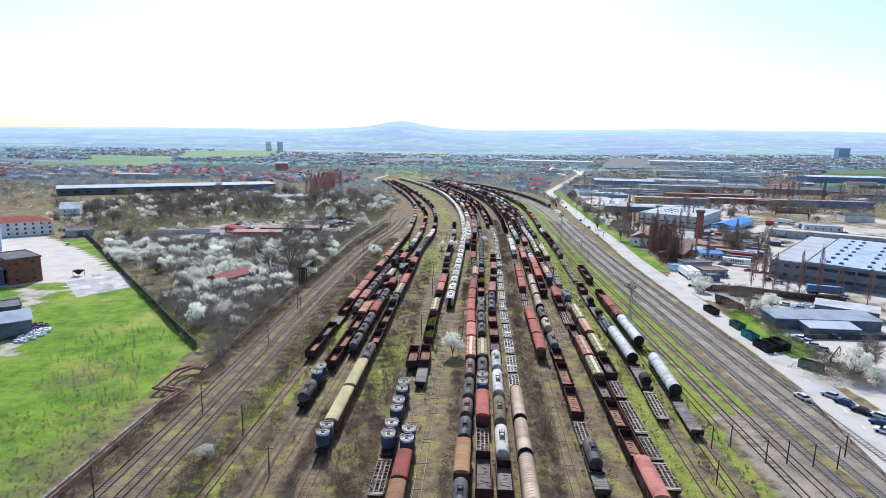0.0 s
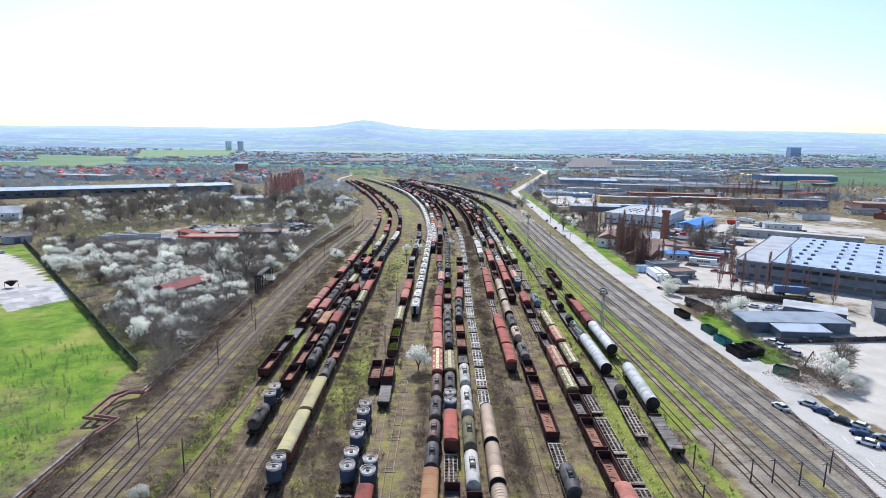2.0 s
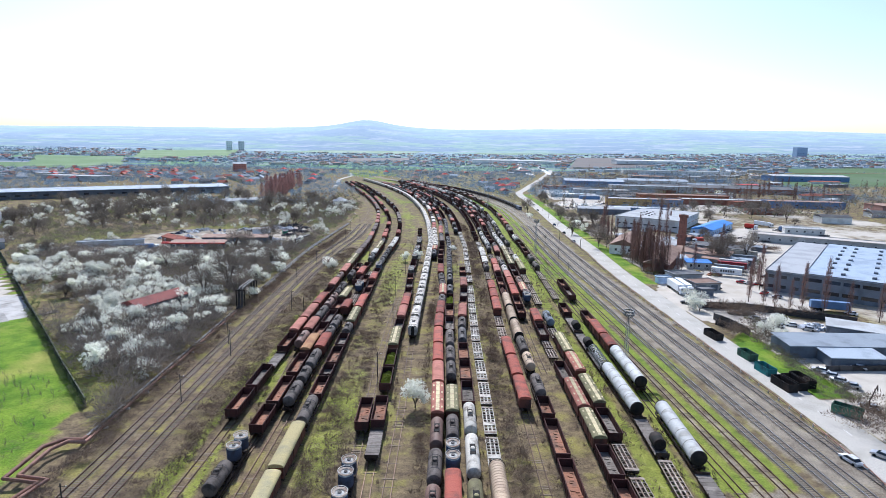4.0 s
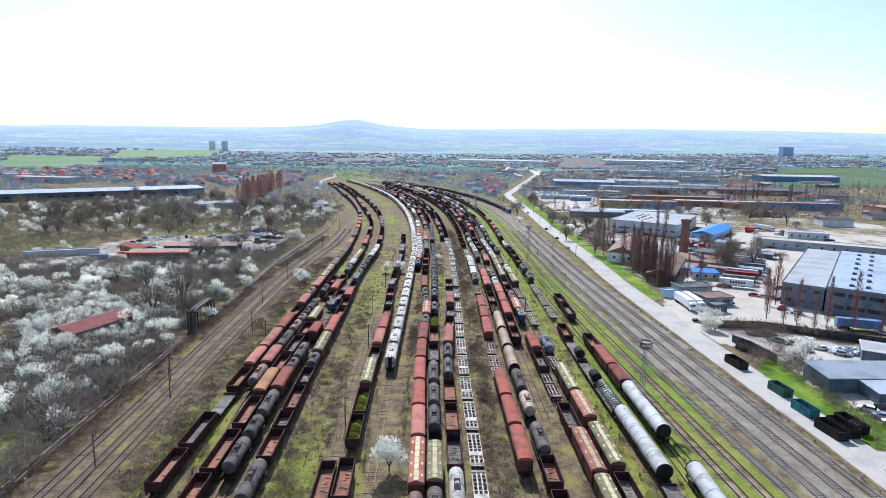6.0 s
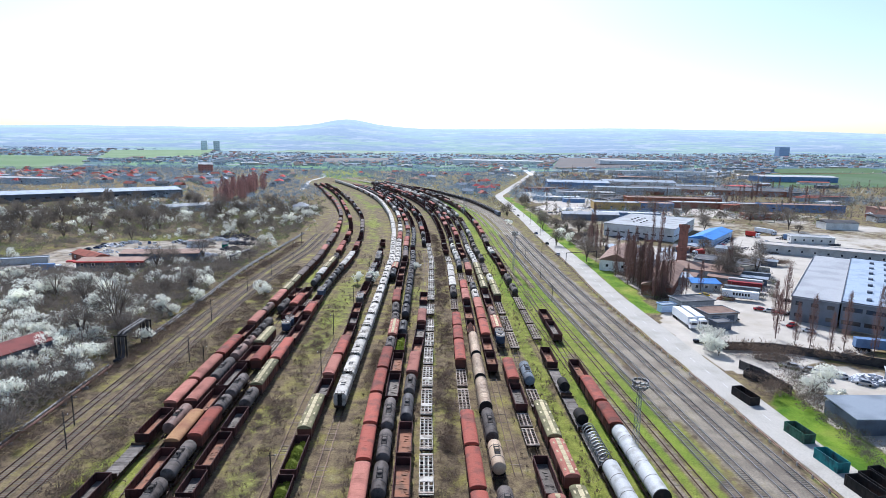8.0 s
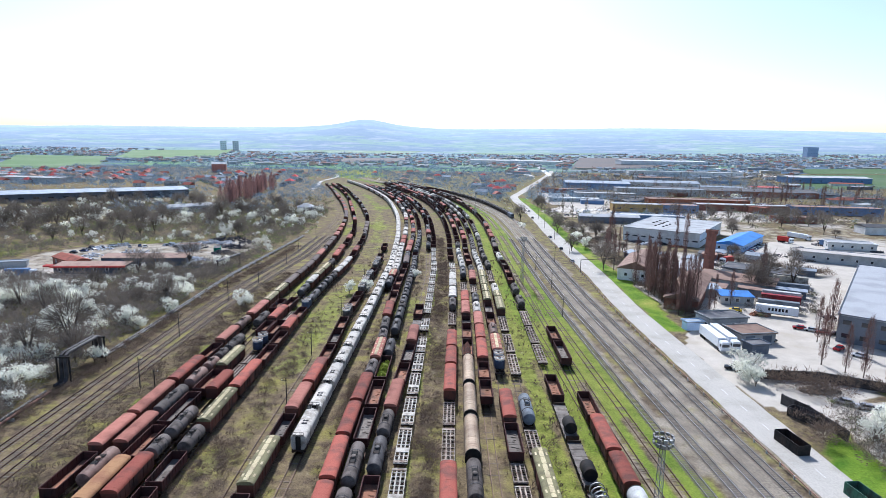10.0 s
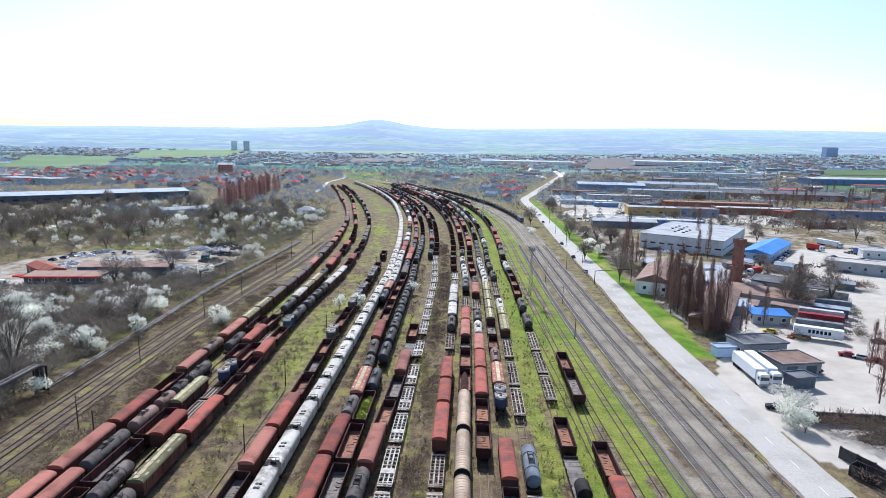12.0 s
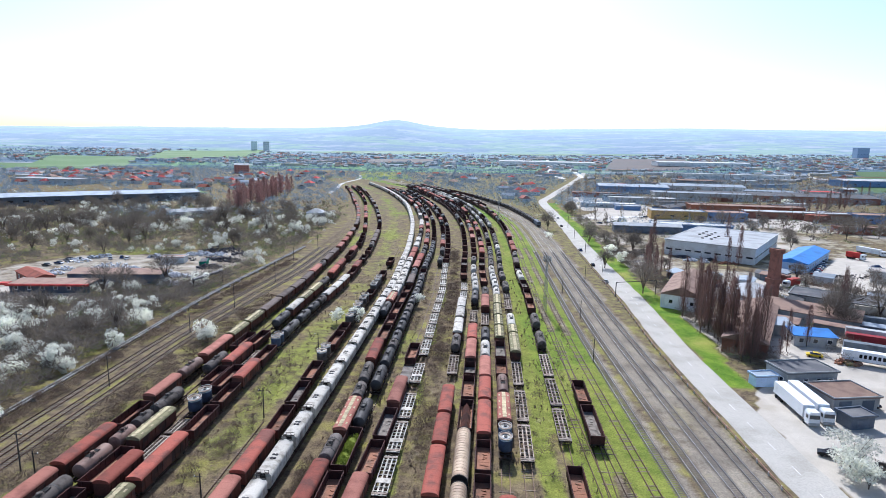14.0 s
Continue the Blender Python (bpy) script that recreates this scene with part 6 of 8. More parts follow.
sown("far_woods", "distant budding trees on the plain", "woods", far_gr, [p for p in plain[4300:5700] if p[1] < 1250], OLIVELEAF, g2, 0.5, 1.0)
sown("far_blossom", "distant blossoming trees on the plain", "woods", far_gr, plain[5700:], BLOSSOM, g2, 0.4, 0.8)
sown("far_woods", "pale woods on the distant plain", "woods", far_gr, [p for p in plain[:5700] if p[1] >= 1250], HAZETREE, g2, 0.6, 1.2)


# ---- buildings ----
def building(name, label, category, x, y, turn, w, d, h, roof="gable", wall=WHITEWALL, cover=TILEROOF, rise=2.0, windows=0, rows=1, over=0.4, doors=0, group="", window_size=(1.2, 1.3), frames=True, sides=(0, 1, 2, 3)):
    """Walls, roof, windows and doors; w runs along its own x, d along y, the front faces -y."""
    root = thing(name, label, category, group, pose(x, y, float(land_height(x, y)), 0, 0, turn))
    a, b = w / 2, d / 2
    part("wall", Shape().box(-a, a, -b, b, -0.2, h), wall, root)
    if roof == "gable":
        prof = [(-b - over, h - 0.1), (b + over, h - 0.1), (b + over, h + 0.1), (0, h + rise), (-b - over, h + 0.1)]
        sh = Shape()
        n = len(prof)
        verts = [(s * (a + over), p, q) for s in (-1, 1) for p, q in prof]
        sh.add(verts, [(i, n + i, n + (i + 1) % n, (i + 1) % n) for i in range(n)] + [tuple(range(n)), tuple(range(n, 2 * n))[::-1]])
        part("roof", sh, cover, root)
    elif roof == "mono":
        sh = Shape().add([(-a - over, -b - over, h), (a + over, -b - over, h), (a + over, b + over, h + rise), (-a - over, b + over, h + rise),
                          (-a - over, -b - over, h + 0.2), (a + over, -b - over, h + 0.2), (a + over, b + over, h + rise + 0.2), (-a - over, b + over, h + rise + 0.2)],
                         [(0, 3, 2, 1), (4, 5, 6, 7), (0, 1, 5, 4), (1, 2, 6, 5), (2, 3, 7, 6), (3, 0, 4, 7)])
        part("roof", sh, cover, root)
    elif roof == "hip":
        k = min(a, b) * 0.95
        rx, ry = max(a - k, 0.05), max(b - k, 0.05)
        o = over
        sh = Shape().add([(-a - o, -b - o, h), (a + o, -b - o, h), (a + o, b + o, h), (-a - o, b + o, h), (-rx, -ry, h + rise), (rx, -ry, h + rise), (rx, ry, h + rise), (-rx, ry, h + rise)],
                         [(0, 1, 5, 4), (1, 2, 6, 5), (2, 3, 7, 6), (3, 0, 4, 7), (4, 5, 6, 7), (3, 2, 1, 0)])
        part("roof", sh, cover, root)
    else:
        part("roof", Shape().box(-a - over, a + over, -b - over, b + over, h, h + 0.25), cover, root)
        part("parapet", Shape().box(-a - over, a + over, -b - over, -b - over + 0.25, h + 0.25, h + 0.55).box(-a - over, a + over, b + over - 0.25, b + over, h + 0.25, h + 0.55)
             .box(-a - over, -a - over + 0.25, -b - over + 0.25, b + over - 0.25, h + 0.25, h + 0.55).box(a + over - 0.25, a + over, -b - over + 0.25, b + over - 0.25, h + 0.25, h + 0.55), wall, root)
    if windows:
        ww, wh = window_size
        pane = Shape().box(-ww / 2, ww / 2, -0.05, 0.04, 0, wh)
        rim = Shape().box(-ww / 2 - 0.12, ww / 2 + 0.12, -0.1, 0.03, -0.15, 0.0).box(-ww / 2 - 0.12, -ww / 2, -0.08, 0.03, 0, wh).box(ww / 2, ww / 2 + 0.12, -0.08, 0.03, 0, wh).box(-ww / 2 - 0.12, ww / 2 + 0.12, -0.08, 0.03, wh, wh + 0.12)
        pm, rm = pane.mesh("pane", GLASS), rim.mesh("window", WHITEWALL)
        for side in sides:
            length, off = (w, b) if side % 2 == 0 else (d, a)
            n = max(1, round(windows * length / max(w, d)))
            for r in range(rows):
                for k in range(n):
                    u, z = -length / 2 + length * (k + 0.5) / n, h / rows * r + h / rows * 0.38
                    fr = new("window", rm if frames else pm)
                    fr.parent = root
                    fr.matrix_basis = pose(0, 0, 0, 0, 0, 90 * side) @ pose(u, -off, z)
                    if frames:
                        pn = new("pane", pm)
                        pn.parent = fr
    for k in range(doors):
        u = -a + w * (k + 0.5) / doors
        part("door", Shape().box(u - 1.6, u + 1.6, -b - 0.06, -b + 0.02, 0, min(3.6, h - 0.6)), DARKWALL, root)
    return root


# left side: the works behind the meadow
building("brick_building", "old dark red brick building at the meadow's edge", "building", -178.9, 238.6, 52, 12, 20, 10.5, "flat", BRICK, DARKFELT, windows=4, rows=3, window_size=(1.4, 1.0), frames=False)
building("shed", "low dark hall built against the brick building", "workshop", -190, 228, 52, 17, 18, 6.5, "mono", DARKWALL, GREYROOF, 1.0)
building("office_building", "white three-storey building with a dull red hip roof", "building", -263, 352, 38, 34, 15, 8.5, "hip", WHITEWALL, TILEROOF, 3.2, windows=8, rows=3, frames=False)
building("blue_hall", "pale blue sheet-clad hall beside the yard", "building", -252, 298, 38, 30, 20, 9, "flat", mat("pale blue sheet wall", (0.4, 0.55, 0.75), (0.33, 0.46, 0.64)), PALEROOF, windows=4, rows=1)
building("house", "tall rendered house with a grey gable roof", "house", -285, 434, 25, 13, 16, 7.5, "gable", WHITEWALL, PALEROOF, 4.5, windows=3, rows=2)
building("garage", "small grey shed with a curved dark roof", "shed", -226, 352, 40, 14, 9, 4, "gable", GREYWALL, DARKFELT, 1.6, doors=1)
building("shed", "grey sheet-roofed shed at the meadow's edge", "shed", -134, 168, 40, 20, 14, 5, "gable", DARKWALL, GREYROOF, 2.0, doors=1)
building("shed", "low dark shed beside rusty scrap", "shed", -146, 186, 40, 12, 10, 4, "flat", DARKWALL, DARKFELT)
building("barn", "long shed with a dull red sheet roof among blossom", "shed", -85.5, 239, 65, 21, 10, 4.2, "gable", DARKWALL, mat("dull dark red sheet roof", (0.2, 0.06, 0.05), (0.14, 0.05, 0.045), stain=0.3), 1.8)
building("depot", "very long low depot with a pale roof", "warehouse", -317, 666, 34, 230, 26, 7.5, "mono", DARKWALL, GREYROOF, 1.6, windows=20, window_size=(4.5, 1.6), frames=False)
building("red_house", "tall red-brick apartment house with white gables", "apartment house", -345, 1190, 15, 25, 16, 15, "gable", mat("light red brick facade", (0.42, 0.18, 0.14), (0.34, 0.15, 0.12), stain=0.2), PALEROOF, 3.5, windows=5, rows=4, window_size=(1.6, 1.4), frames=False)
office = building("scrap_office", "low building with a brown roof and a bright red fascia", "building", -116, 363.5, 4, 30, 8, 3.4, "mono", DARKWALL, BROWNROOF, 0.5, windows=6)
part("fascia", Shape().box(-15.6, 15.6, -5.6, -4.45, 3.0, 3.75), REDSHEET, office, "bright red projecting fascia")
part("fascia", Shape().box(-19.5, -15.65, -3.8, -1.0, 3.0, 3.75), REDSHEET, office, "bright red projecting fascia")
building("scrap_office", "low building with a bright red roof at the scrapyard", "building", -133, 376, -38, 22, 8, 3.6, "gable", BRICK, TILEROOF, 1.5, windows=3)
building("scrap_shed", "long open shed with a brown sheet roof", "shed", -100, 380, 4, 38, 8, 4.0, "mono", DARKWALL, BROWNROOF, 0.8)
building("shed", "small pale hut by the scrap piles", "shed", -96, 421, 5, 11, 5, 2.8, "flat", WHITEWALL, BROWNROOF)
building("barn", "long low farm building with a pale roof", "farm building", -166, 592, 40, 42, 12, 4.5, "gable", WHITEWALL, PALEROOF, 2, windows=7)
building("house", "white house with a grey roof near the sidings", "house", -66, 592, 10, 14, 12, 5.5, "hip", WHITEWALL, PALEROOF, 3, windows=3)
building("shed", "low grey store along the lorry yard", "shed", -168, 368, 20, 34, 4, 2.6, "flat", GREYWALL, GREYROOF)
# right side: the works along the road
# wall colour lowered so that the hall's front carries its shade in the paint
FACTORYWALL = mat("grimy grey-blue factory wall", (0.17, 0.185, 0.21), (0.12, 0.13, 0.145), stain=0.2)
HALLROOF = mat("weathered blue-grey hall roof", (0.31, 0.37, 0.44), (0.24, 0.29, 0.35), stain=0.15, rough=0.8, spec=0.15)
building("factory_hall", "large grey factory hall with skylights on its roof", "factory", 236, 284, 49.3, 104, 66, 9.5, "flat", FACTORYWALL, HALLROOF, windows=16, rows=2, window_size=(5.6, 1.5), frames=False)
building("factory_annex", "two-storey grey annex of the factory hall", "factory", 205.2, 310.8, 49.3, 104, 14.5, 8.8, "flat", FACTORYWALL, mat("pale annex roof", (0.5, 0.51, 0.52), (0.4, 0.41, 0.42), stain=0.1), windows=22, rows=2, window_size=(2.2, 1.4), frames=False)
building("white_hall", "white sheet-clad hall with a pale flat roof", "warehouse", 206, 488, 53, 73, 47, 8.5, "flat", WHITEWALL, PALEROOF, windows=14, rows=1, window_size=(3.4, 0.9))
building("blue_hall", "long hall with a bright blue sheet roof", "warehouse", 233, 453, 48, 56, 15, 4.6, "gable", mat("pale blue wall", (0.45, 0.6, 0.8), (0.36, 0.48, 0.65)), BLUEROOF, 2.2, windows=10)
building("shed", "shed with a brown gable roof and white walls", "shed", 139, 374, 62, 40, 15, 5.5, "gable", WHITEWALL, BROWNROOF, 3.4, windows=5)
building("shed", "low shed with a patched brown roof", "shed", 143, 330, 58, 50, 12, 4.5, "gable", BRICK, BROWNROOF, 2.6)
building("house", "grey flat-roofed two-level office house", "house", 134.5, 288.5, 8, 14, 8, 4.6, "flat", GREYWALL, DARKFELT, windows=4)
building("shed", "low workshop with a flat dark roof", "workshop", 138, 277.5, 8, 12, 9, 3.2, "flat", GREYWALL, BROWNROOF, doors=2)
building("shed", "small kiosk with a board of plain bars", "kiosk", 133.5, 266, 12, 6, 4, 2.8, "flat", DARKWALL, DARKFELT, doors=1)
building("hut", "small pale blue site hut", "hut", 124.2, 287.3, 8, 6, 3, 2.8, "flat", mat("light blue hut wall", (0.5, 0.62, 0.78), (0.42, 0.53, 0.68)), GREYROOF)
building("shed", "small house with a bright blue roof", "shed", 157, 321, -10, 12, 7, 3.4, "mono", GREYWALL, BLUEROOF, 0.7, windows=3)
building("shed", "grey shed with an asbestos roof", "shed", 151, 332, -10, 10, 8, 3.6, "mono", GREYWALL, GREYROOF, 0.6)
building("shed", "long shed with a rusty striped sheet roof", "shed", 172, 346, -38, 30, 14, 4, "mono", GREYWALL, BROWNROOF, 1.0)
building("shed", "low workshop with a flat dark roof in the works", "workshop", 194, 366, -38, 30, 15, 4, "flat", GREYWALL, DARKFELT)
building("shed", "low workshop with a pale roof in the works", "workshop", 162, 372, 50, 26, 12, 4, "gable", WHITEWALL, PALEROOF, 1.4)
building("warehouse", "long narrow building with a pale flat roof", "warehouse", 276, 395, -33, 78, 12, 5, "flat", GREYWALL, mat("pale beige roof felt", (0.55, 0.5, 0.45), (0.45, 0.4, 0.35), stain=0.1), windows=12)
building("shed", "white lodge in the lorry park", "building", 300, 448, -20, 26, 12, 4.2, "flat", WHITEWALL, PALEROOF, windows=5)
building("workshop", "long workshop with a blue-grey roof by the yard", "workshop", 141, 197, -2, 36, 10, 3.8, "mono", DARKWALL, GREYROOF, 0.8, doors=5)
building("workshop", "low blue-grey shed by the parking", "workshop", 138.5, 188, -4, 16, 7, 3.0, "mono", DARKWALL, GREYROOF, 0.6, doors=3)
building("workshop", "long dark shed with a pale roof", "workshop", 160.5, 212, -35, 20, 9, 3.4, "mono", DARKWALL, PALEROOF, 0.5, doors=4)
building("workshop", "dark sheet-clad store behind the parking", "workshop", 192, 205, -35, 22, 14, 5, "flat", DARKWALL, DARKFELT)
# far works on the right
# the tall bluish block's blue facade is paled, haze painted into it
for x, y, w, d, h, wl, rf, text in ((238, 645, 46, 18, 7, mat("ochre sheet wall", (0.4, 0.27, 0.1), (0.3, 0.2, 0.09)), PALEROOF, "ochre and blue warehouse with a pale roof"), (276, 640, 34, 18, 7, BLUEWALL, BROWNROOF, "blue and rust warehouse with a brown roof"),
                                (318, 690, 100, 20, 8, mat("rust red sheet wall", (0.38, 0.14, 0.08), (0.28, 0.11, 0.07)), BROWNROOF, "long rust-red warehouse"), (350, 660, 90, 16, 6, BRICK, PALEROOF, "long red warehouse with a pale roof"),
                                (430, 640, 80, 18, 7, BLUEWALL, BROWNROOF, "long blue warehouse"), (250, 780, 70, 22, 6, GREYWALL, PALEROOF, "grey warehouse with a white roof"), (340, 840, 110, 30, 8, GREYWALL, GREYROOF, "large grey-roofed works"),
                                (440, 850, 200, 50, 7, BRICK, DARKFELT, "wide low works with dark roof"), (285, 930, 90, 40, 9, BLUEWALL, GREYROOF, "pale blue works"), (390, 960, 110, 40, 9, WHITEWALL, GREYROOF, "pale works with a blue-grey roof"),
                                (520, 900, 40, 30, 8, WHITEWALL, REDSHEET, "hall with a bright red roof"), (560, 1250, 220, 30, 9, WHITEWALL, PALEROOF, "very long white hall"), (760, 1120, 150, 40, 10, BLUEWALL, PALEROOF, "blue and white hall"),
                                (300, 1750, 260, 60, 10, WHITEWALL, PALEROOF, "very long white hall on the plain"), (700, 1700, 240, 50, 10, WHITEWALL, PALEROOF, "long white hall on the plain"), (490, 580, 52, 30, 10, mat("pinkish brick wall", (0.42, 0.24, 0.2), (0.34, 0.19, 0.16), stain=0.2), BROWNROOF, "tall pinkish brick mill"),
                                (-480, 880, 90, 30, 7, GREYWALL, PALEROOF, "grey works with a pale roof"), (1630, 2433, 46, 30, 40, mat("dull blue facade", (0.42, 0.52, 0.68), (0.36, 0.45, 0.6)), GREYROOF, "tall bluish block"), (200, 730, 54, 14, 4, GREYWALL, mat("white sheet roof", (0.7, 0.7, 0.68), (0.6, 0.6, 0.58), stain=0.1), "white-roofed loading shed")):
    building("warehouse", text + " far across the works", "warehouse", x, y, -8 if x < 700 else 0, w, d, h, "flat" if d < 35 else "gable", wl, rf, 2.5, windows=4, window_size=(3, 1.2), frames=False, sides=(0,))
# tower walls lightened towards blue-white to paint in the haze of distance
for x in (-948, -888):
    building("tower_block", "distant grey tower block standing on the plain", "tower block", x, 3000, 10, 28, 20, 44, "flat", mat("pale concrete tower wall", (0.78, 0.82, 0.86), (0.7, 0.74, 0.78), stain=0.05), PALEROOF, windows=3, rows=5, window_size=(3.0, 2.0), frames=False, sides=(0, 1))


spare = random.Random(77)
for k in range(46):
    y = spare.uniform(500, 1150)
    x = float(road_mid(min(y, 1800))) + spare.uniform(40, 420) * (0.6 + y / 1500)
    if abs(x - 206) < 60 and abs(y - 488) < 60:
        continue
    building("works_shed", spare.choice(["pale sheet-roofed shed in the far works", "brown-roofed shed in the far works", "grey flat-roofed workshop in the far works"]), "shed", x, y, -8 + spare.uniform(-6, 50) * (k % 2), spare.uniform(14, 60), spare.uniform(9, 16),
             spare.uniform(3.5, 7), spare.choice(["flat", "gable"]), spare.choice([WHITEWALL, GREYWALL, DARKWALL, BRICK, BLUEWALL]), spare.choice([PALEROOF, BROWNROOF, GREYROOF, PALEROOF, DARKFELT, TILEROOF]), 1.8, group="sheds of the far works")


for k in range(24):
    x, y = spare.uniform(148, 222), spare.uniform(318, 425)
    if math.hypot(x - 169, y - 366) < 9 or math.hypot(x - 233, y - 453) < 42 or math.hypot(x - 206, y - 488) < 62 or abs((x - 221) * 0.76 - (y - 298) * 0.65) < 48 and y < 370:
        continue
    building("works_shed", spare.choice(["small patched sheet-roofed shed in the crowded works", "low dark-roofed store in the crowded works", "small rusty-roofed lean-to in the crowded works"]), "shed", x, y, spare.choice([50, -38, 12]) + spare.uniform(-5, 5), spare.uniform(6, 14), spare.uniform(4, 7),
             spare.uniform(2.4, 3.6), spare.choice(["mono", "gable"]), spare.choice([GREYWALL, DARKWALL, BRICK]), spare.choice([BROWNROOF, GREYROOF, DARKFELT, BROWNROOF]), 0.8, group="small sheds of the works")
# houses of the town, singly where they can be told apart
def house_kind(label, w, d, h, wall, cover, rise, roof):
    return building("house", label, "house", 0, 0, 0, w, d, h, roof, wall, cover, rise, windows=1, rows=1, group="houses of the town", frames=False, sides=(0, 3))


town = np.random.default_rng(17)
CREAMWALL = mat("cream rendered wall", (0.66, 0.58, 0.44), (0.55, 0.48, 0.37), stain=0.2)
kinds = [("white house with a red tiled gable roof", 12, 9, 4.2, WHITEWALL, TILEROOF, 3.2, "gable"), ("cream house with a brown hip roof", 13, 11, 5.0, CREAMWALL, BROWNROOF, 3.4, "hip"),
         ("white house with a grey sheet roof", 14, 9, 4.0, WHITEWALL, GREYROOF, 2.8, "gable"), ("house with a bright red sheet roof", 12, 10, 4.6, WHITEWALL, REDSHEET, 3.2, "hip"), ("low farmhouse with a dark roof", 16, 8, 3.6, GREYWALL, DARKFELT, 2.4, "gable")]
firsts = [house_kind(*k) for k in kinds]


def town_spots(count, x0, x1, y0, y1, rng):
    out = []
    while len(out) < count:
        x, y = rng.uniform(x0, x1), rng.uniform(y0, y1)
        if min([(x - a) ** 2 + (y - b) ** 2 for a, b in out] or [9e9]) > 14 ** 2 and not (float(bend(min(y, 1190))) - 66 < x < 112 + float(main_bend(min(y, 1190))) and y < 1100):
            if abs(x - float(road_mid(min(y, 1800)))) > 16 and not in_field(x, y):
                out.append((x, y))
    return out


near_town = [p for p in town_spots(110, -680, -330, 850, 1215, town) if inside(*p, [(-505, 850), (-335, 900), (-440, 1215), (-680, 1165)])] + town_spots(20, -330, -200, 820, 1010, town) + town_spots(26, -300, -150, 880, 1230, town) + town_spots(14, 105, 160, 740, 1000, town) + town_spots(14, -60, 150, 960, 1240, town)
for i, (x, y) in enumerate(near_town):
    j = town.integers(len(firsts)) if i >= len(firsts) else i
    m = pose(x, y, float(land_height(x, y)), 0, 0, town.uniform(-30, 30) + 90 * town.integers(2))
    if i < len(firsts):
        firsts[j].matrix_basis = m
    else:
        copy_thing(firsts[j], m)
TOWN = {}
for i, (x, y) in enumerate(town_spots(330, -1100, -560, 800, 1250, town) + town_spots(320, -1300, -200, 1500, 2300, town) + town_spots(420, 200, 1500, 1150, 2300, town) + town_spots(160, -250, 300, 1500, 2200, town) + town_spots(420, -1700, 1900, 2200, 2900, town) + town_spots(260, 300, 1500, 1500, 2400, town)):
    w, d, h, r = town.uniform(8, 14), town.uniform(8, 11), town.uniform(2.8, 4.6), town.uniform(1.6, 3.0)
    z0 = float(land_height(x, y)) - 0.5
    c, s = math.cos(town.uniform(-0.5, 0.5)), math.sin(town.uniform(-0.5, 0.5))
    if town.random() < 0.12:
        w, d, h, r = w * 3, d * 2, h * 1.4, 0.6
    wallm, roofm = town.choice(["white rendered wall", "cream rendered wall", "grey concrete panel wall"]), town.choice(["red tiled roof", "brown sheet roof", "blue-grey sheet roof", "pale sheet roof", "pale sheet roof"])
    box = [(-w / 2, -d / 2), (w / 2, -d / 2), (w / 2, d / 2), (-w / 2, d / 2)]
    g = [(x + p * c - q * s, y + p * s + q * c) for p, q in box]
    mids = [((g[0][0] + g[3][0]) / 2, (g[0][1] + g[3][1]) / 2), ((g[1][0] + g[2][0]) / 2, (g[1][1] + g[2][1]) / 2)]
    TOWN.setdefault(wallm, Shape()).add([(p, q, z0 + z) for z in (0, h) for p, q in g] + [(*mids[0], z0 + h + r), (*mids[1], z0 + h + r)], [(0, 1, 5, 4), (1, 2, 6, 5), (2, 3, 7, 6), (3, 0, 4, 7), (4, 8, 7), (5, 6, 9)])
    TOWN.setdefault(roofm, Shape()).add([(*q, z0 + h) for q in g] + [(*q, z0 + h + r) for q in mids], [(0, 1, 5, 4), (2, 3, 4, 5)])
tm = bpy.data.meshes.new("far_town")
verts, faces, slots = [], [], []
for i, (k, sh) in enumerate(TOWN.items()):
    faces += [tuple(j + len(verts) for j in f) for f in sh.f]
    slots += [i] * len(sh.f)
    verts += sh.v
    tm.materials.append(MATS[k])
tm.from_pydata(verts, [], faces)
tm.polygons.foreach_set("material_index", slots)
tagged(new("far_town", tm), "scattered houses and halls of the distant town", "town", kind="stuff")

# skylights on the factory roof and hatches on the white hall
sky_shape = Shape().prism([(-1.6, 0), (1.6, 0), (1.2, 0.7), (-1.2, 0.7)], -0.8, 0.8)
sky_mesh = sky_shape.mesh("skylight", DARKWALL)
def on_roof(name, label, mesh, x, y, z, turn):
    ob = new(name, mesh)
    ob.matrix_basis = pose(x, y, z, 0, 0, turn)
    return tagged(ob, label, "skylight", "roof skylights")
fc, fs = math.cos(radians(49)), math.sin(radians(49))
for a in range(7):
    for b in range(8):
        u, v = -44 + 14.0 * a, -28 + 16 * (b // 2) + 5.2 * (b % 2)
        on_roof("skylight", "dark raised skylight on the factory roof", sky_mesh, 236 + u * fc - v * fs, 284 + u * fs + v * fc, 9.74, 49)
hat = Shape().turned([(0.9, 0), (0.9, 0.4), (0.6, 0.6)], 12, "z").mesh("roof_vent", DARKTANK, True)
wc, ws = math.cos(radians(50)), math.sin(radians(50))
for a in range(3):
    for b in range(2):
        for c in (0, 12):
            u, v = -18 + 7 * a + c * 1.2, 2 + 5 * b + c * 0.5
            on_roof("roof_vent", "round vent on the white hall's roof", hat, 206 + u * wc - v * ws, 488 + u * ws + v * wc, 8.74, 0)

# ---- chimney, masts, poles ----
ch = thing("chimney", "square red-brick chimney stack with a wider head", "chimney", m=pose(168.8, 366, 0, 0, 0, 20))
s = Shape()
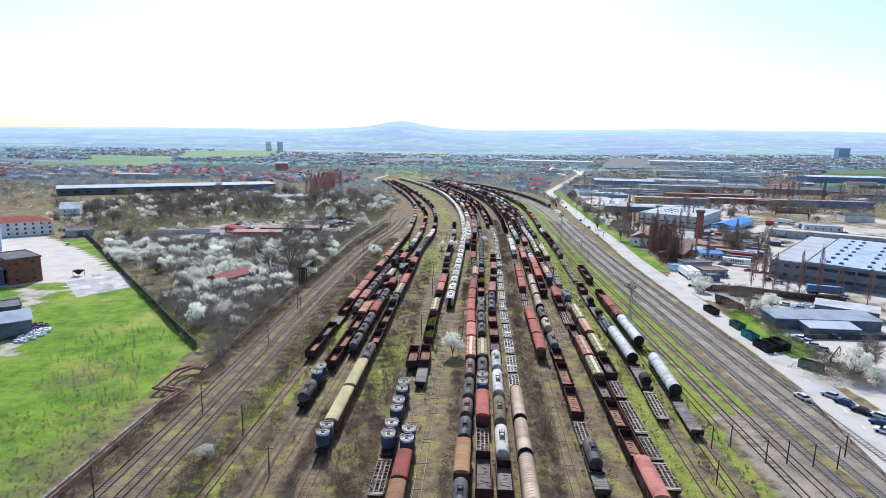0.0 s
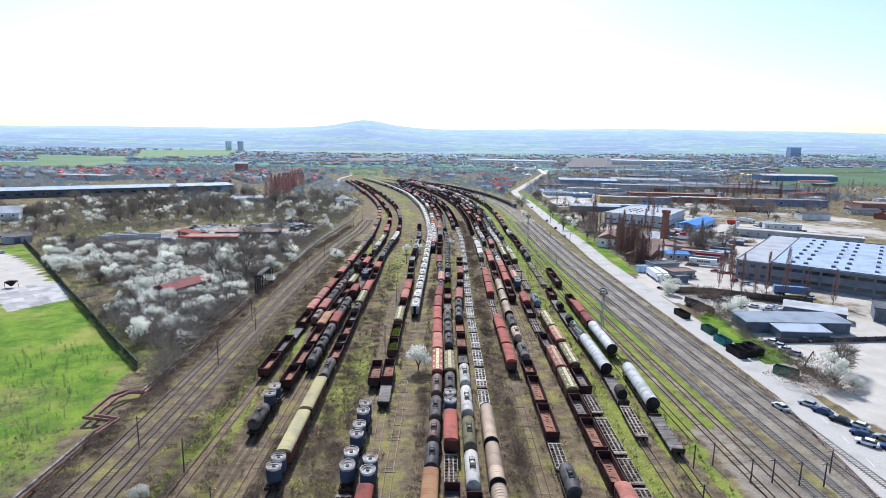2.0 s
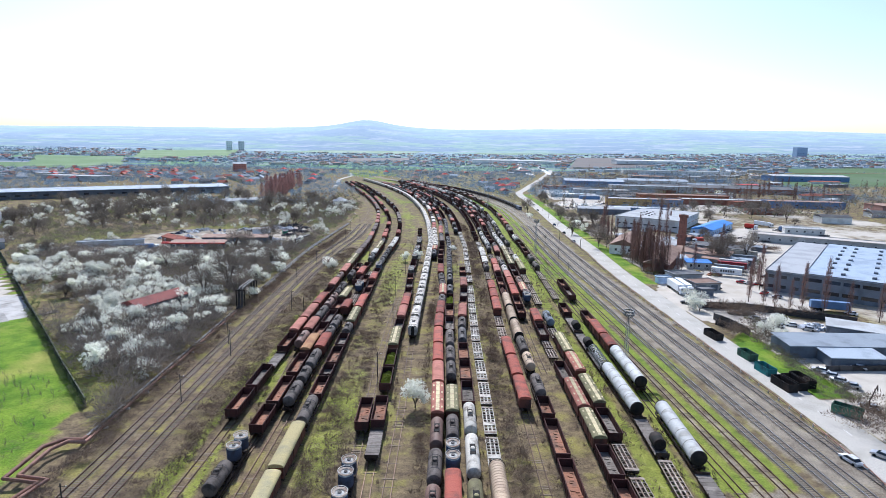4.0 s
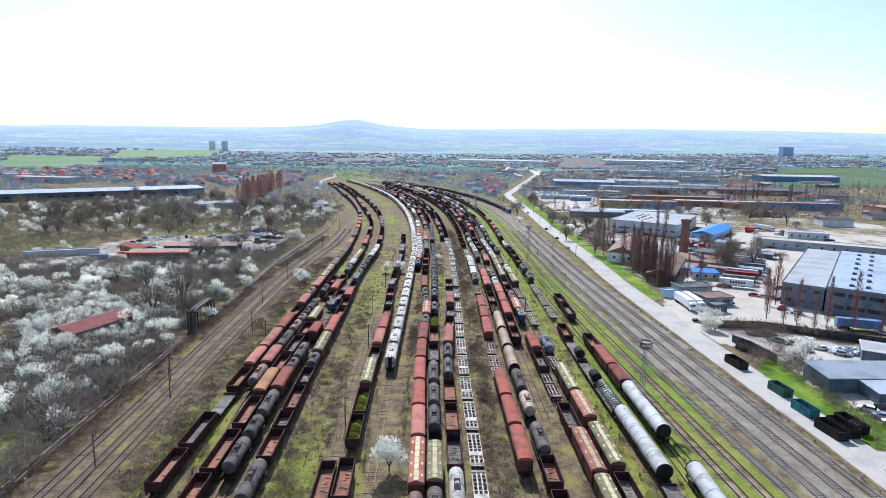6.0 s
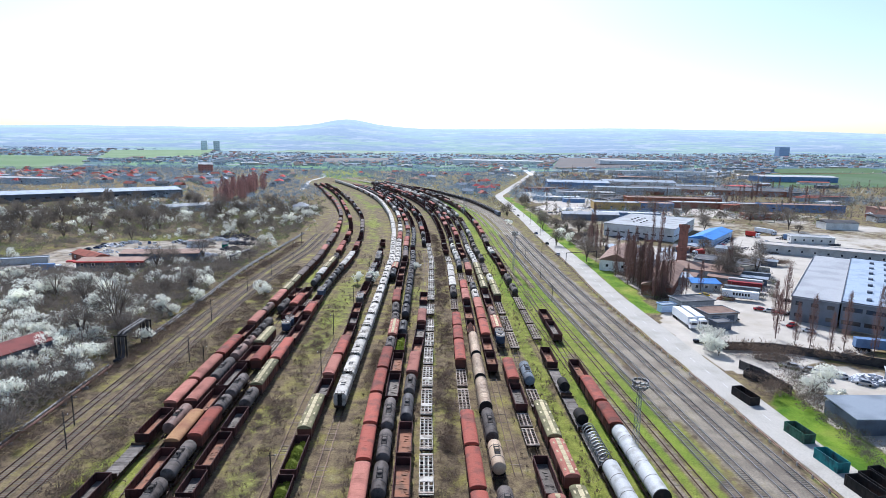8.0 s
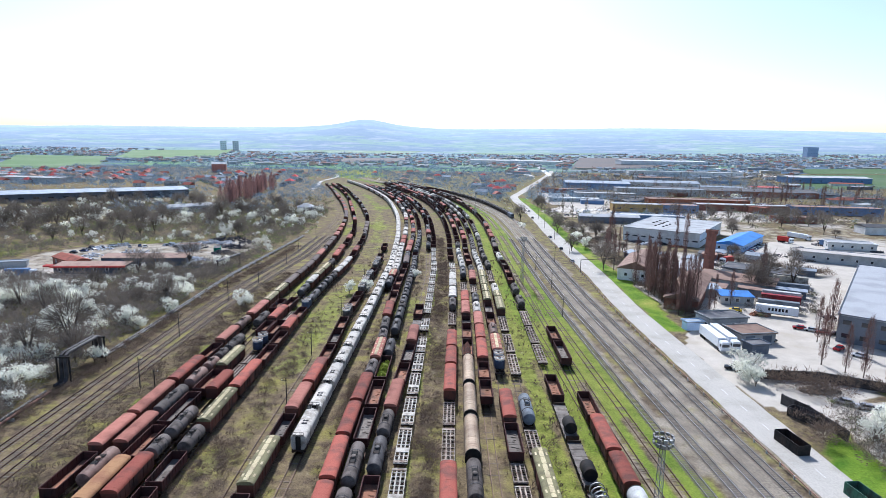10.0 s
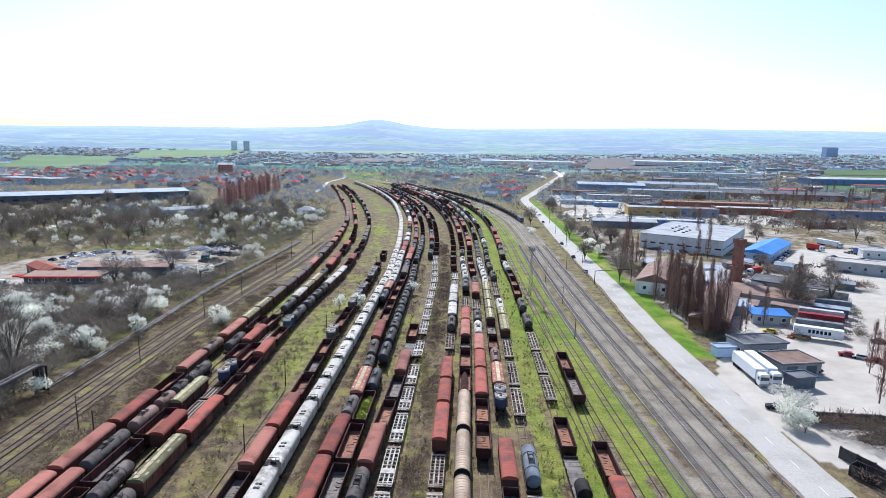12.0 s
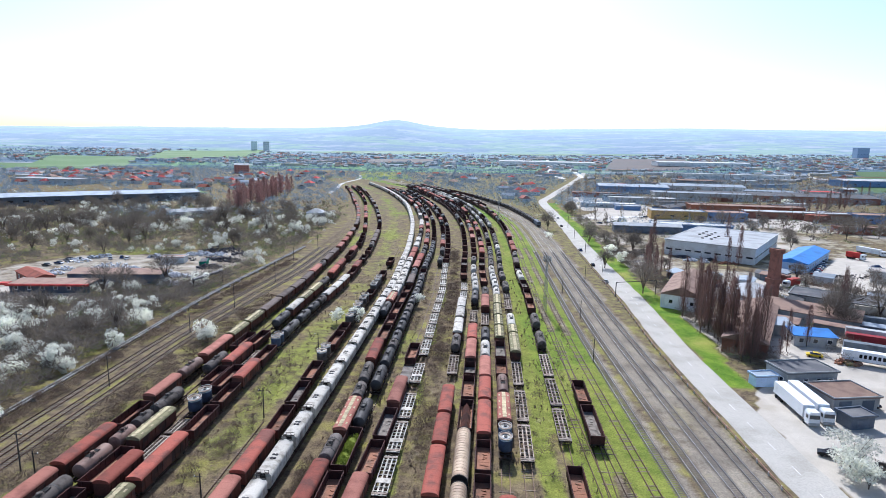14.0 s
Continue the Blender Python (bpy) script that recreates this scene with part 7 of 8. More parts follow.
for z0, z1, a, b in ((-0.3, 21, 1.75, 1.5),):
    s.add([(-a, -a, z0), (a, -a, z0), (a, a, z0), (-a, a, z0), (-b, -b, z1), (b, -b, z1), (b, b, z1), (-b, b, z1)], [(0, 1, 5, 4), (1, 2, 6, 5), (2, 3, 7, 6), (3, 0, 4, 7), (4, 5, 6, 7)])
part("shaft", s, BRICK, ch)
part("head", Shape().box(-1.9, 1.9, -1.9, 1.9, 21, 22.8), BRICK, ch)
part("collar", Shape().box(-2.3, 2.3, -2.0, 2.0, 9.2, 11.0), BRICK, ch)
part("flue", Shape().box(-1.1, 1.1, -1.1, 1.1, 22.75, 22.95), BLACK, ch)


def lattice_mast(x, y, h):
    root = thing("floodlight_mast", "tall steel lattice mast with a crown of floodlights", "lighting mast", "floodlight masts", pose(x, y, 0, 0, 0, 20))
    for sx, sy in ((-1, -1), (1, -1), (1, 1), (-1, 1)):
        leg = Shape().beam((sx * 0.55, sy * 0.55, -0.2), (sx * 0.28, sy * 0.28, h), 0.06, 4)
        part("leg", leg, GALV, root)
    br = Shape()
    n = 14
    for k in range(n):
        za, zb = h * k / n, h * (k + 1) / n
        ra, rb = 0.55 - 0.27 * k / n, 0.55 - 0.27 * (k + 1) / n
        for (ax, ay), (bx, by) in (((-1, -1), (1, -1)), ((1, -1), (1, 1)), ((1, 1), (-1, 1)), ((-1, 1), (-1, -1))):
            br.beam((ax * ra, ay * ra, za), (bx * rb, by * rb, zb), 0.035, 4).beam((ax * rb, ay * rb, zb), (bx * rb, by * rb, zb), 0.03, 4)
    part("bracing", br, GALV, root)
    part("platform", Shape().ring(1.15, 0.25, -0.04, 0.04, 16), POLE, root, at=pose(0, 0, h, 90))
    first = part("guard_rail", Shape().ring(1.25, 1.19, -0.03, 0.03, 16), POLE, root, at=pose(0, 0, h + 0.6, 90))
    again(first, pose(0, 0, h + 1.5, 90))
    posts = Shape()
    for k in range(8):
        a = math.pi * k / 4
        posts.bar(1.2 * math.cos(a), 1.2 * math.sin(a), h + 0.85, 0.05, 0.05, 1.7)
    part("railing_posts", posts, POLE, root)
    lamp = Shape().prism([(-0.26, 0), (0.26, 0), (0.3, 0.42), (-0.3, 0.42)], -0.14, 0.14)
    first = None
    for k in range(10):
        for z in (0.35, 1.25):
            m = pose(0, 0, h + z, 0, 0, 36 * k + 90 * z) @ pose(0, -1.42, 0)
            first = again(first, m) if first else part("floodlight", lamp, GALV, root, at=m)


for x, y, h in ((69.3, 184, 15.6), (77, 350, 19.0), (77.5, 584, 19.0)):
    lattice_mast(x, y, h)


def wire_pole(first, x, y, h, turn=0):
    if first is None:
        root = thing("line_pole", "dark slender pole beside the tracks", "pole", "trackside poles")
        part("shaft", Shape().beam((0, 0, -0.2), (0, 0, 7.6), 0.14, 6, 0.7), POLE, root)
        part("arm", Shape().bar(0.35, 0, 7.0, 1.3, 0.1, 0.1), POLE, root)
        part("insulator", Shape().turned([(0.05, 0), (0.09, 0.1), (0.05, 0.25)], 8, "z", (0.9, 0, 7.05)), WHITEWALL, root)
        root.matrix_basis = pose(x, y, 0, 0, 0, turn)
        ob = root
    else:
        ob = copy_thing(first, pose(x, y, 0, 0, 0, turn))
    ob.scale = (1, 1, h / 7.6)
    return first or ob


pole = None
for x, y, h in ((-46.5, 119, 7), (-34, 110, 7), (-45.5, 163, 7), (-43.5, 193, 8), (-24, 96, 6), (-47.4, 203, 7), (-41.8, 276, 8), (-36, 239, 8), (-40.5, 317, 8), (-37, 345, 9), (-34.7, 386, 9), (-36, 420, 9), (-33.5, 460, 9), (-31, 236, 6),
                (-20, 256, 6), (-16.8, 295, 6), (1.2, 262, 7), (-16.4, 343, 6), (4.4, 300, 7), (0, 178, 7), (1.8, 229, 7), (8, 345, 7), (11, 390, 8), (88.2, 341, 7), (88.5, 377, 7), (102.4, 397, 8), (57.5, 262, 6), (60, 340, 6), (83, 300, 7),
                (64.2, 110, 5), (68.6, 111, 5), (72.8, 105, 5), (77, 105, 5), (81.6, 104, 5), (86, 103.5, 5), (59.4, 97, 5), (90.5, 108, 5), (-52, 88, 6), (116, 419, 9), (119, 470, 9), (123, 520, 9), (129, 572, 9)):
    pole = wire_pole(pole, x, y, h, 180 * (x > 0))

# portal over the road with a height bar
pt = thing("road_portal", "dark steel height gauge portal across the road", "portal")
for x, y in ((109.5, 373), (127.5, 378)):
    part("post", Shape().beam((x, y, -0.2), (x, y, 6.2), 0.16, 8), POLE, pt)
part("beam", Shape().beam((109.5, 373, 6.2), (127.5, 378, 6.2), 0.14, 6), POLE, pt)


# ---- pipeline along the left lines ----
def pipeline():
    root = thing("pipeline", "pair of lagged heating pipes on low supports", "pipeline")
    rise = lambda y: 0.9
    base = smooth_line([(40, -60.4), (120, -57.8), (145, -57.0), (240, -55.2), (300, -53.8), (350, -52.8), (420, -47), (480, -42), (620, -38)])
    for k, (side, material) in enumerate(((-0.55, PIPE), (0.55, PIPERUST))):
        for a, b, loop in ((40, 124, False), (144, 240, False), (257, 470, False)):
            ys = np.arange(a, b + 0.1, 7.0)
            pts = [(float(base(y)) + side, y, rise(y)) for y in ys]
            part("pipe", Shape().along(pts, 0.32, 9), material if a < 240 else PIPE, root, smooth=True)
        # the expansion loop steps out to the meadow and back
        o = 0.9 * k
        x0, x1 = float(base(123)) + side, float(base(145)) + side
        pts = [(x0, 123, 0.9), (x0 + 1.6, 128.5 + o, 1.1), (x0 - 4.6 + o, 129 + o, 1.6), (x0 - 4.4 + o, 139.5 - o, 1.8), (x0 - 2.0, 142.6 - o, 1.7), (x1 + 0.4, 143 - o, 1.4), (x1, 145, 0.9)]
        part("loop_pipe", Shape().along(pts, 0.4, 9), PIPERUST, root, smooth=True)
        # the pipes climb over a passage in a tall frame
        xa, xb = float(base(240)) + side, float(base(257)) + side
        pts = [(xa, 238, 0.9), (xa, 240, 0.9), (xa, 240.8, 1.3), (xa, 241.1, 2.2), (xa, 241.2, 6.2), (xa, 241.6, 7.2), (xa, 242.6, 7.6), (xb, 254.4, 7.6), (xb, 255.4, 7.2), (xb, 255.8, 6.2), (xb, 255.9, 2.2), (xb, 256.2, 1.3), (xb, 257, 0.9), (xb, 259, 0.9)]
        part("riser_pipe", Shape().along(pts, 0.45, 9), DARKTANK, root, smooth=True)
    for y in np.arange(60, 420, 9.0):
        if not 122 < y < 146 and not 238 < y < 260:
            x = float(base(y))
            part("support", Shape().box(x - 1.1, x + 1.1, y - 0.25, y + 0.25, -0.2, 0.55), CONCRETE, root)
    for y in (241.0, 256.0):
        x = float(base(y))
        for s2 in (-1.5, 1.5):
            part("frame_post", Shape().beam((x + s2, y, -0.2), (x + s2, y, 7.2), 0.22, 4), BLACK, root)
        part("frame_beam", Shape().bar(x, y, 7.0, 3.6, 0.4, 0.35), BLACK, root)


pipeline()
bridge = thing("pipe_bridge", "short dark frame carrying pipes across the line", "pipe bridge")
for x, y in ((-61.5, 366), (-57, 384)):
    part("frame_post", Shape().beam((x, y, -0.2), (x, y, 5), 0.25, 4), BLACK, bridge)
part("pipe", Shape().beam((-61.5, 366, 5), (-57, 384, 5), 0.6, 8), PIPE, bridge)

# ---- walls and fences ----
def wall_run(name, label, points, h, thick, material, panel=4.0):
    root = tagged(new(name), label, "wall" if "wall" in name else "fence", kind="structure")
    for (xa, ya), (xb, yb) in zip(points, points[1:]):
        n = max(1, round(math.hypot(xb - xa, yb - ya) / panel))
        ang = math.degrees(math.atan2(yb - ya, xb - xa))
        L = math.hypot(xb - xa, yb - ya) / n
        me = Shape().box(-L / 2 + 0.03, L / 2 - 0.03, -thick / 2, thick / 2, -0.3, h).box(-L / 2 - 0.1, -L / 2 + 0.1, -thick, thick, -0.3, h + 0.15).mesh("panel", material)
        for k in range(n):
            u = (k + 0.5) / n
            ob = new("panel", me)
            ob.parent = root
            ob.matrix_basis = pose(xa + (xb - xa) * u, ya + (yb - ya) * u, 0, 0, 0, ang)
    return root


IVY = mat("dark ivy-grown concrete", (0.06, 0.07, 0.045), (0.12, 0.11, 0.085), stain=0.4)
wall_run("wall", "long dark concrete panel wall grown with ivy", [(-220, 350), (-174, 294), (-132, 241), (-105, 208), (-85, 183), (-66, 160)], 2.4, 0.25, IVY)
wall_run("wall", "dark wall around the breakers' yard", [(122, 246), (138, 244.5), (153, 236), (170, 226)], 2.6, 0.3, DARKTANK)
wall_run("wall", "dark plank wall of the breakers' yard", [(119.5, 231), (121.8, 225), (122.5, 213)], 2.4, 0.25, DARKTANK)
wall_run("wall", "dark low wall behind the parking", [(127, 182.5), (147, 183), (170, 185)], 1.6, 0.25, DARKTANK)
fence_pts = [(float(road_mid(y)) - 6.3, y) for y in np.arange(60, 470, 18.0)]
fr = tagged(new("fence"), "low rusty pipe fence between road and tracks", "fence", kind="structure")
for (xa, ya), (xb, yb) in zip(fence_pts, fence_pts[1:]):
    part("rail", Shape().beam((xa, ya, 0.75), (xb, yb, 0.75), 0.13, 5), PIPERUST, fr)
pm = Shape().box(-0.14, 0.14, -0.14, 0.14, -0.2, 0.85).mesh("post", CONCRETE)
for xa, ya in fence_pts:
    for k in range(4):
        y = ya + 4.5 * k
        ob = new("post", pm)
        ob.parent = fr
        ob.matrix_basis = pose(float(road_mid(y)) - 6.3, y, 0)


# ---- vehicles ----
CAR_PAINTS = {"white": mat("white car paint", (0.75, 0.75, 0.75), rough=0.25, bump=0, spread=0.03), "silver": mat("silver car paint", (0.45, 0.46, 0.48), rough=0.3, metal=0.5, bump=0, spread=0.05),
              "dark blue": mat("dark blue car paint", (0.03, 0.06, 0.16), rough=0.25, bump=0, spread=0.05), "black": mat("black car paint", (0.02, 0.02, 0.022), rough=0.2, bump=0, spread=0.05),
              "red": mat("red car paint", (0.4, 0.03, 0.03), rough=0.25, bump=0, spread=0.05), "yellow": mat("yellow car paint", (0.7, 0.5, 0.03), rough=0.3, bump=0, spread=0.05)}
CARS = {}


def car(colour, x, y, turn, label="parked at the works"):
    if colour not in CARS:
        root = thing("car", f"{colour} car {label}", "car", "parked cars")
        prof = [(-2.15, 0.35), (2.15, 0.35), (2.2, 0.75), (1.5, 0.92), (-1.9, 0.95), (-2.2, 0.75)]
        sh = Shape()
        n = len(prof)
        sh.add([(s, p, q) for s in (-0.86, 0.86) for p, q in prof], [(i, (i + 1) % n, n + (i + 1) % n, n + i) for i in range(n)] + [tuple(range(n))[::-1], tuple(range(n, 2 * n))])
        part("body", sh, CAR_PAINTS[colour], root)
        sh = Shape().add([(-0.8, -1.7, 0.93), (0.8, -1.7, 0.93), (0.8, 1.15, 0.93), (-0.8, 1.15, 0.93), (-0.64, -1.2, 1.42), (0.64, -1.2, 1.42), (0.64, 0.45, 1.42), (-0.64, 0.45, 1.42)],
                         [(0, 1, 5, 4), (1, 2, 6, 5), (2, 3, 7, 6), (3, 0, 4, 7)])
        part("window_band", sh, GLASS, root)
        part("roof", Shape().box(-0.66, 0.66, -1.22, 0.47, 1.41, 1.47), CAR_PAINTS[colour], root)
        wh = Shape().beam((-0.1, 0, 0), (0.1, 0, 0), 0.32, 12)
        f = part("wheel", wh, TYRE, root, at=pose(-0.8, -1.35, 0.32))
        for a, b in ((0.8, -1.35), (-0.8, 1.35), (0.8, 1.35)):
            again(f, pose(a, b, 0.32))
        root.matrix_basis = pose(x, y, 0.03, 0, 0, turn)
        CARS[colour] = root
    else:
        copy_thing(CARS[colour], pose(x, y, 0.03, 0, 0, turn))


def lorry(x, y, turn, paint, label, bars=None, cab=True, length=13.6):
    root = thing("lorry" if cab else "semi_trailer", label, "lorry" if cab else "trailer", m=pose(x, y, 0.03, 0, 0, turn))
    h = length / 2
    b = part("cargo_box", Shape().box(-1.27, 1.27, -h, h, 1.15, 4.0), paint, root)
    if bars:
        bar = part("lettering_bar", Shape().box(-1.29, -1.27, 0, 0.7, 2.1, 3.2), bars, b, at=pose(0, -h * 0.5, 0))
        for k in range(12):
            again(bar, pose(2.56 * (k % 2), -h * 0.5 + (k // 2) * 1.1, 0)) if k else None
    part("chassis", Shape().box(-0.5, 0.5, -h, h, 0.8, 1.15), FRAME, root)
    wh = Shape().beam((-0.15, 0, 0), (0.15, 0, 0), 0.5, 14).mesh("wheel", TYRE)
    for yy in (h - 1.2, h - 2.5, h - 3.8) + ((-h - 0.6,) if cab else ()):
        for s in (-1.05, 1.05):
            o = new("wheel", wh)
            o.parent = root
            o.matrix_basis = pose(s, yy, 0.5)
    if cab:
        c = part("cab", Shape().prism([(-1.2, 0.55), (1.2, 0.55), (1.2, 3.1), (0.95, 3.5), (-0.95, 3.5), (-1.2, 3.1)], -h - 2.6, -h - 0.5), CLEANWHITE, root)
        part("windscreen", Shape().box(-1.08, 1.08, -h - 2.66, -h - 2.58, 1.9, 2.8), GLASS, c)
        part("side_window", Shape().box(-1.24, 1.24, -h - 2.2, -h - 1.4, 1.9, 2.7), GLASS, c)
        part("bumper", Shape().box(-1.22, 1.22, -h - 2.75, -h - 2.5, 0.4, 0.95), GREYWALL, c)
    return root


lorry(124.0, 273.7, -4, CLEANWHITE, "white articulated lorry parked on the concrete apron")
lorry(127.7, 274.4, -4, CLEANWHITE, "white articulated lorry parked beside another one")
lorry(163, 303, 62, CLEANWHITE, "white semi-trailer with a row of dark lettering bars", BLACK, cab=False)
lorry(168, 310, 62, BLUEGREY, "blue-grey tarpaulin semi-trailer in the yard", cab=False)
lorry(174, 318, 62, mat("dark red tarpaulin", (0.3, 0.04, 0.05), (0.22, 0.04, 0.04)), "dark red tarpaulin semi-trailer in the yard", cab=False)
lorry(178, 324, 62, PALEROOF, "pale tarpaulin semi-trailer in the yard", cab=False)
lorry(200, 352, 62, WHITE, "white semi-trailer behind the workshops", cab=False)
lorry(191, 338, 62, BLUEGREY, "grey semi-trailer behind the workshops", cab=False)
lorry(152, 339, -20, CLEANWHITE, "white bus-like van beside the shed", cab=True, length=8)
lorry(172, 243, 70, BLUEWALL, "blue tarpaulin trailer by the factory", cab=False)
lorry(292, 486, 20, CLEANWHITE, "white lorry in the lorry park")
lorry(272, 470, 30, mat("red cargo box", (0.45, 0.05, 0.04)), "red lorry in the lorry park", length=7)
lorry(290, 455, 10, BLUEWALL, "blue lorry in the lorry park", length=7)
lorry(196, 398, -60, mat("rusty red lorry box", (0.35, 0.06, 0.05)), "old red lorry beside the chimney", length=7)
lorry(-141, 351, 100, BLUEWALL, "blue lorry beside the scrub", length=9)
auto = random.Random(3)
for x, y, t, c in ((98.2, 135.5, 12, "white"), (106.3, 137, 35, "silver"), (107, 133, 35, "dark blue"), (108, 128.5, 35, "black"), (110.5, 126, 35, "white"), (108, 122, 35, "dark blue"), (112, 120, 35, "silver"), (106.5, 118.5, 40, "white"), (110, 116, 40, "dark blue"),
                   (125, 182, 50, "white"), (125.4, 178.3, 50, "silver"), (125.2, 175, 50, "white"), (126, 171.5, 50, "silver"), (137.5, 184, 60, "white"), (124.3, 154.5, 60, "white"), (121, 159, 30, "silver"),
                   (135, 231, 60, "silver"), (138, 228, 60, "silver"), (141, 226, 60, "white"), (144, 223.5, 60, "white"), (138, 222, 60, "white"), (147, 219, 60, "silver"), (163, 262, 40, "white"), (161, 268, 120, "red"), (170, 247, 30, "yellow"), (177, 238, 40, "white"),
                   (151, 309, 60, "yellow"), (114.8, 434, -4, "black"), (117.6, 476, -4, "dark blue"), (112, 398, -4, "silver"), (125, 577, -6, "black"), (131, 625, -4, "silver"), (119, 252, 60, "black"),
                   (255, 470, 30, "black"), (250, 462, 30, "silver"), (246, 456, 30, "black"), (242, 450, 30, "silver"), (238, 445, 30, "dark blue"), (234, 440, 30, "white"), (262, 440, 60, "white"), (268, 446, 60, "dark blue"), (280, 440, 10, "white"), (300, 474, 10, "silver"),
                   (215, 425, 20, "dark blue"), (209, 432, 30, "silver"), (180, 388, 30, "white"), (185, 396, 10, "silver"), (154, 352, 15, "white"), (157, 349, 15, "silver"), (160, 346, 15, "white"), (181, 300, 70, "black"), (144, 276, 20, "black"),
                   (-150, 406, 70, "black"), (-147.5, 411, 70, "dark blue"), (-146, 416, 70, "silver"), (-144, 421, 70, "black"), (-141, 426, 70, "white"), (-130, 424, 20, "silver"), (-126, 427, 20, "dark blue"), (-122, 425, 10, "white"),
                   (-166, 347, 80, "silver"), (-161, 349, 80, "white"), (-157, 351, 80, "silver"), (-164, 327, 40, "white"), (-252, 372, 40, "silver"), (-247, 369, 40, "dark blue"), (-212, 320, 30, "silver"), (-243, 366, 40, "white"),
                   *[(222 + 1.9 * k, 424 + 2.6 * k, 30, c) for k, c in enumerate(("red", "white", "dark blue", "silver", "red", "white", "black", "white"))], *[(162 + 2.6 * k, 288 - 2.2 * k, 60, c) for k, c in enumerate(("red", "white", "red", "black", "red"))], (160, 600, 60, "dark blue"), (166, 604, 60, "silver"), (171, 607, 60, "white"), (177, 611, 60, "black"), (206, 640, 30, "white"), (212, 648, 30, "dark blue")):
    car(c, x, y, t + auto.uniform(-6, 6))


def skip(x, y, turn, paint, label, w=2.4, L=6.0, h=1.9):
    root = thing("skip", label, "waste skip", "open waste skips", pose(x, y, 0.05, 0, 0, turn))
    for s in (-1, 1):
        sh = loft([(s * (w / 2), 0), (s * (w / 2 + 0.08), 0), (s * (w / 2 + 0.12), h), (s * (w / 2), h)][::s], ribs(-L / 2, L / 2, 7, 0.08, 1.04, 0))
        part("side", sh, paint, root)
        part("end_wall", Shape().bar(0, s * (L / 2 - 0.04), h / 2, w, 0.08, h), paint, root)
    part("floor", Shape().box(-w / 2, w / 2, -L / 2 + 0.08, L / 2 - 0.08, 0, 0.12), RUST, root)


for x, y, t, p, text in ((108.9, 211, 5, BLACK, "dark rusty open skip beside the road"), (109.8, 192.5, 4, SIGNGREEN, "green open skip beside the road"), (108.6, 181.5, 4, TEAL, "teal open skip beside the road"),
                         (107.6, 171.5, 4, BLACK, "large dark open skip beside the road"), (111, 172.5, 4, BLACK, "large dark open skip next to another"), (114.2, 174, 4, BLACK, "large dark open skip near the bushes"), (113, 156, 40, SIGNGREEN, "dark green open skip by the parking"),
                         (119.5, 223, 30, DARKTANK, "dark open skip by the wall")):
    skip(x, y, t, p, text, 2.5, 7.0 if p is BLACK else 6.0, 2.2)

# the frame of a loading crane over the bushes
cr = thing("loading_crane", "rusty angled loading crane arm among bushes", "crane", m=pose(119, 157, 0))
part("post", Shape().beam((0, 0, 0), (0, 0, 3.2), 0.16, 6), FRAME, cr)
part("arm", Shape().beam((0, 0, 3.2), (4.5, 3.5, 5.4), 0.14, 6), FRAME, cr)
part("jib", Shape().beam((4.5, 3.5, 5.4), (5.4, 4.2, 3.6), 0.12, 6), FRAME, cr)


# ---- scrap and clutter ----
def heap(label, x, y, rx, ry, h, material, seed, count=160, size=0.7):
    rng = random.Random(seed)
    sh = Shape()
    for _ in range(count):
        a, r = rng.uniform(0, 6.28), math.sqrt(rng.random())
        px, py = math.cos(a) * r * rx, math.sin(a) * r * ry
        z = h * (1 - r * r) * rng.random()
        s, t = rng.uniform(0.4, 1.2) * size, rng.uniform(0, 3.14)
        c, d = math.cos(t) * s, math.sin(t) * s
        q = [(px + c, py + d), (px - d * 0.6, py + c * 0.6), (px - c, py - d), (px + d * 0.6, py - c * 0.6)]
        k = rng.uniform(0.2, 0.9) * size
        sh.add([(u, v, z - 0.1) for u, v in q] + [(u + rng.uniform(-.2, .2), v, z + k) for u, v in q], [(0, 1, 5, 4), (1, 2, 6, 5), (2, 3, 7, 6), (3, 0, 4, 7), (4, 5, 6, 7)])
    ob = new("scrap_heap", sh.mesh("scrap_heap", material))
    ob.matrix_basis = pose(x, y, 0)
    tagged(ob, label, "scrap heap", kind="stuff")


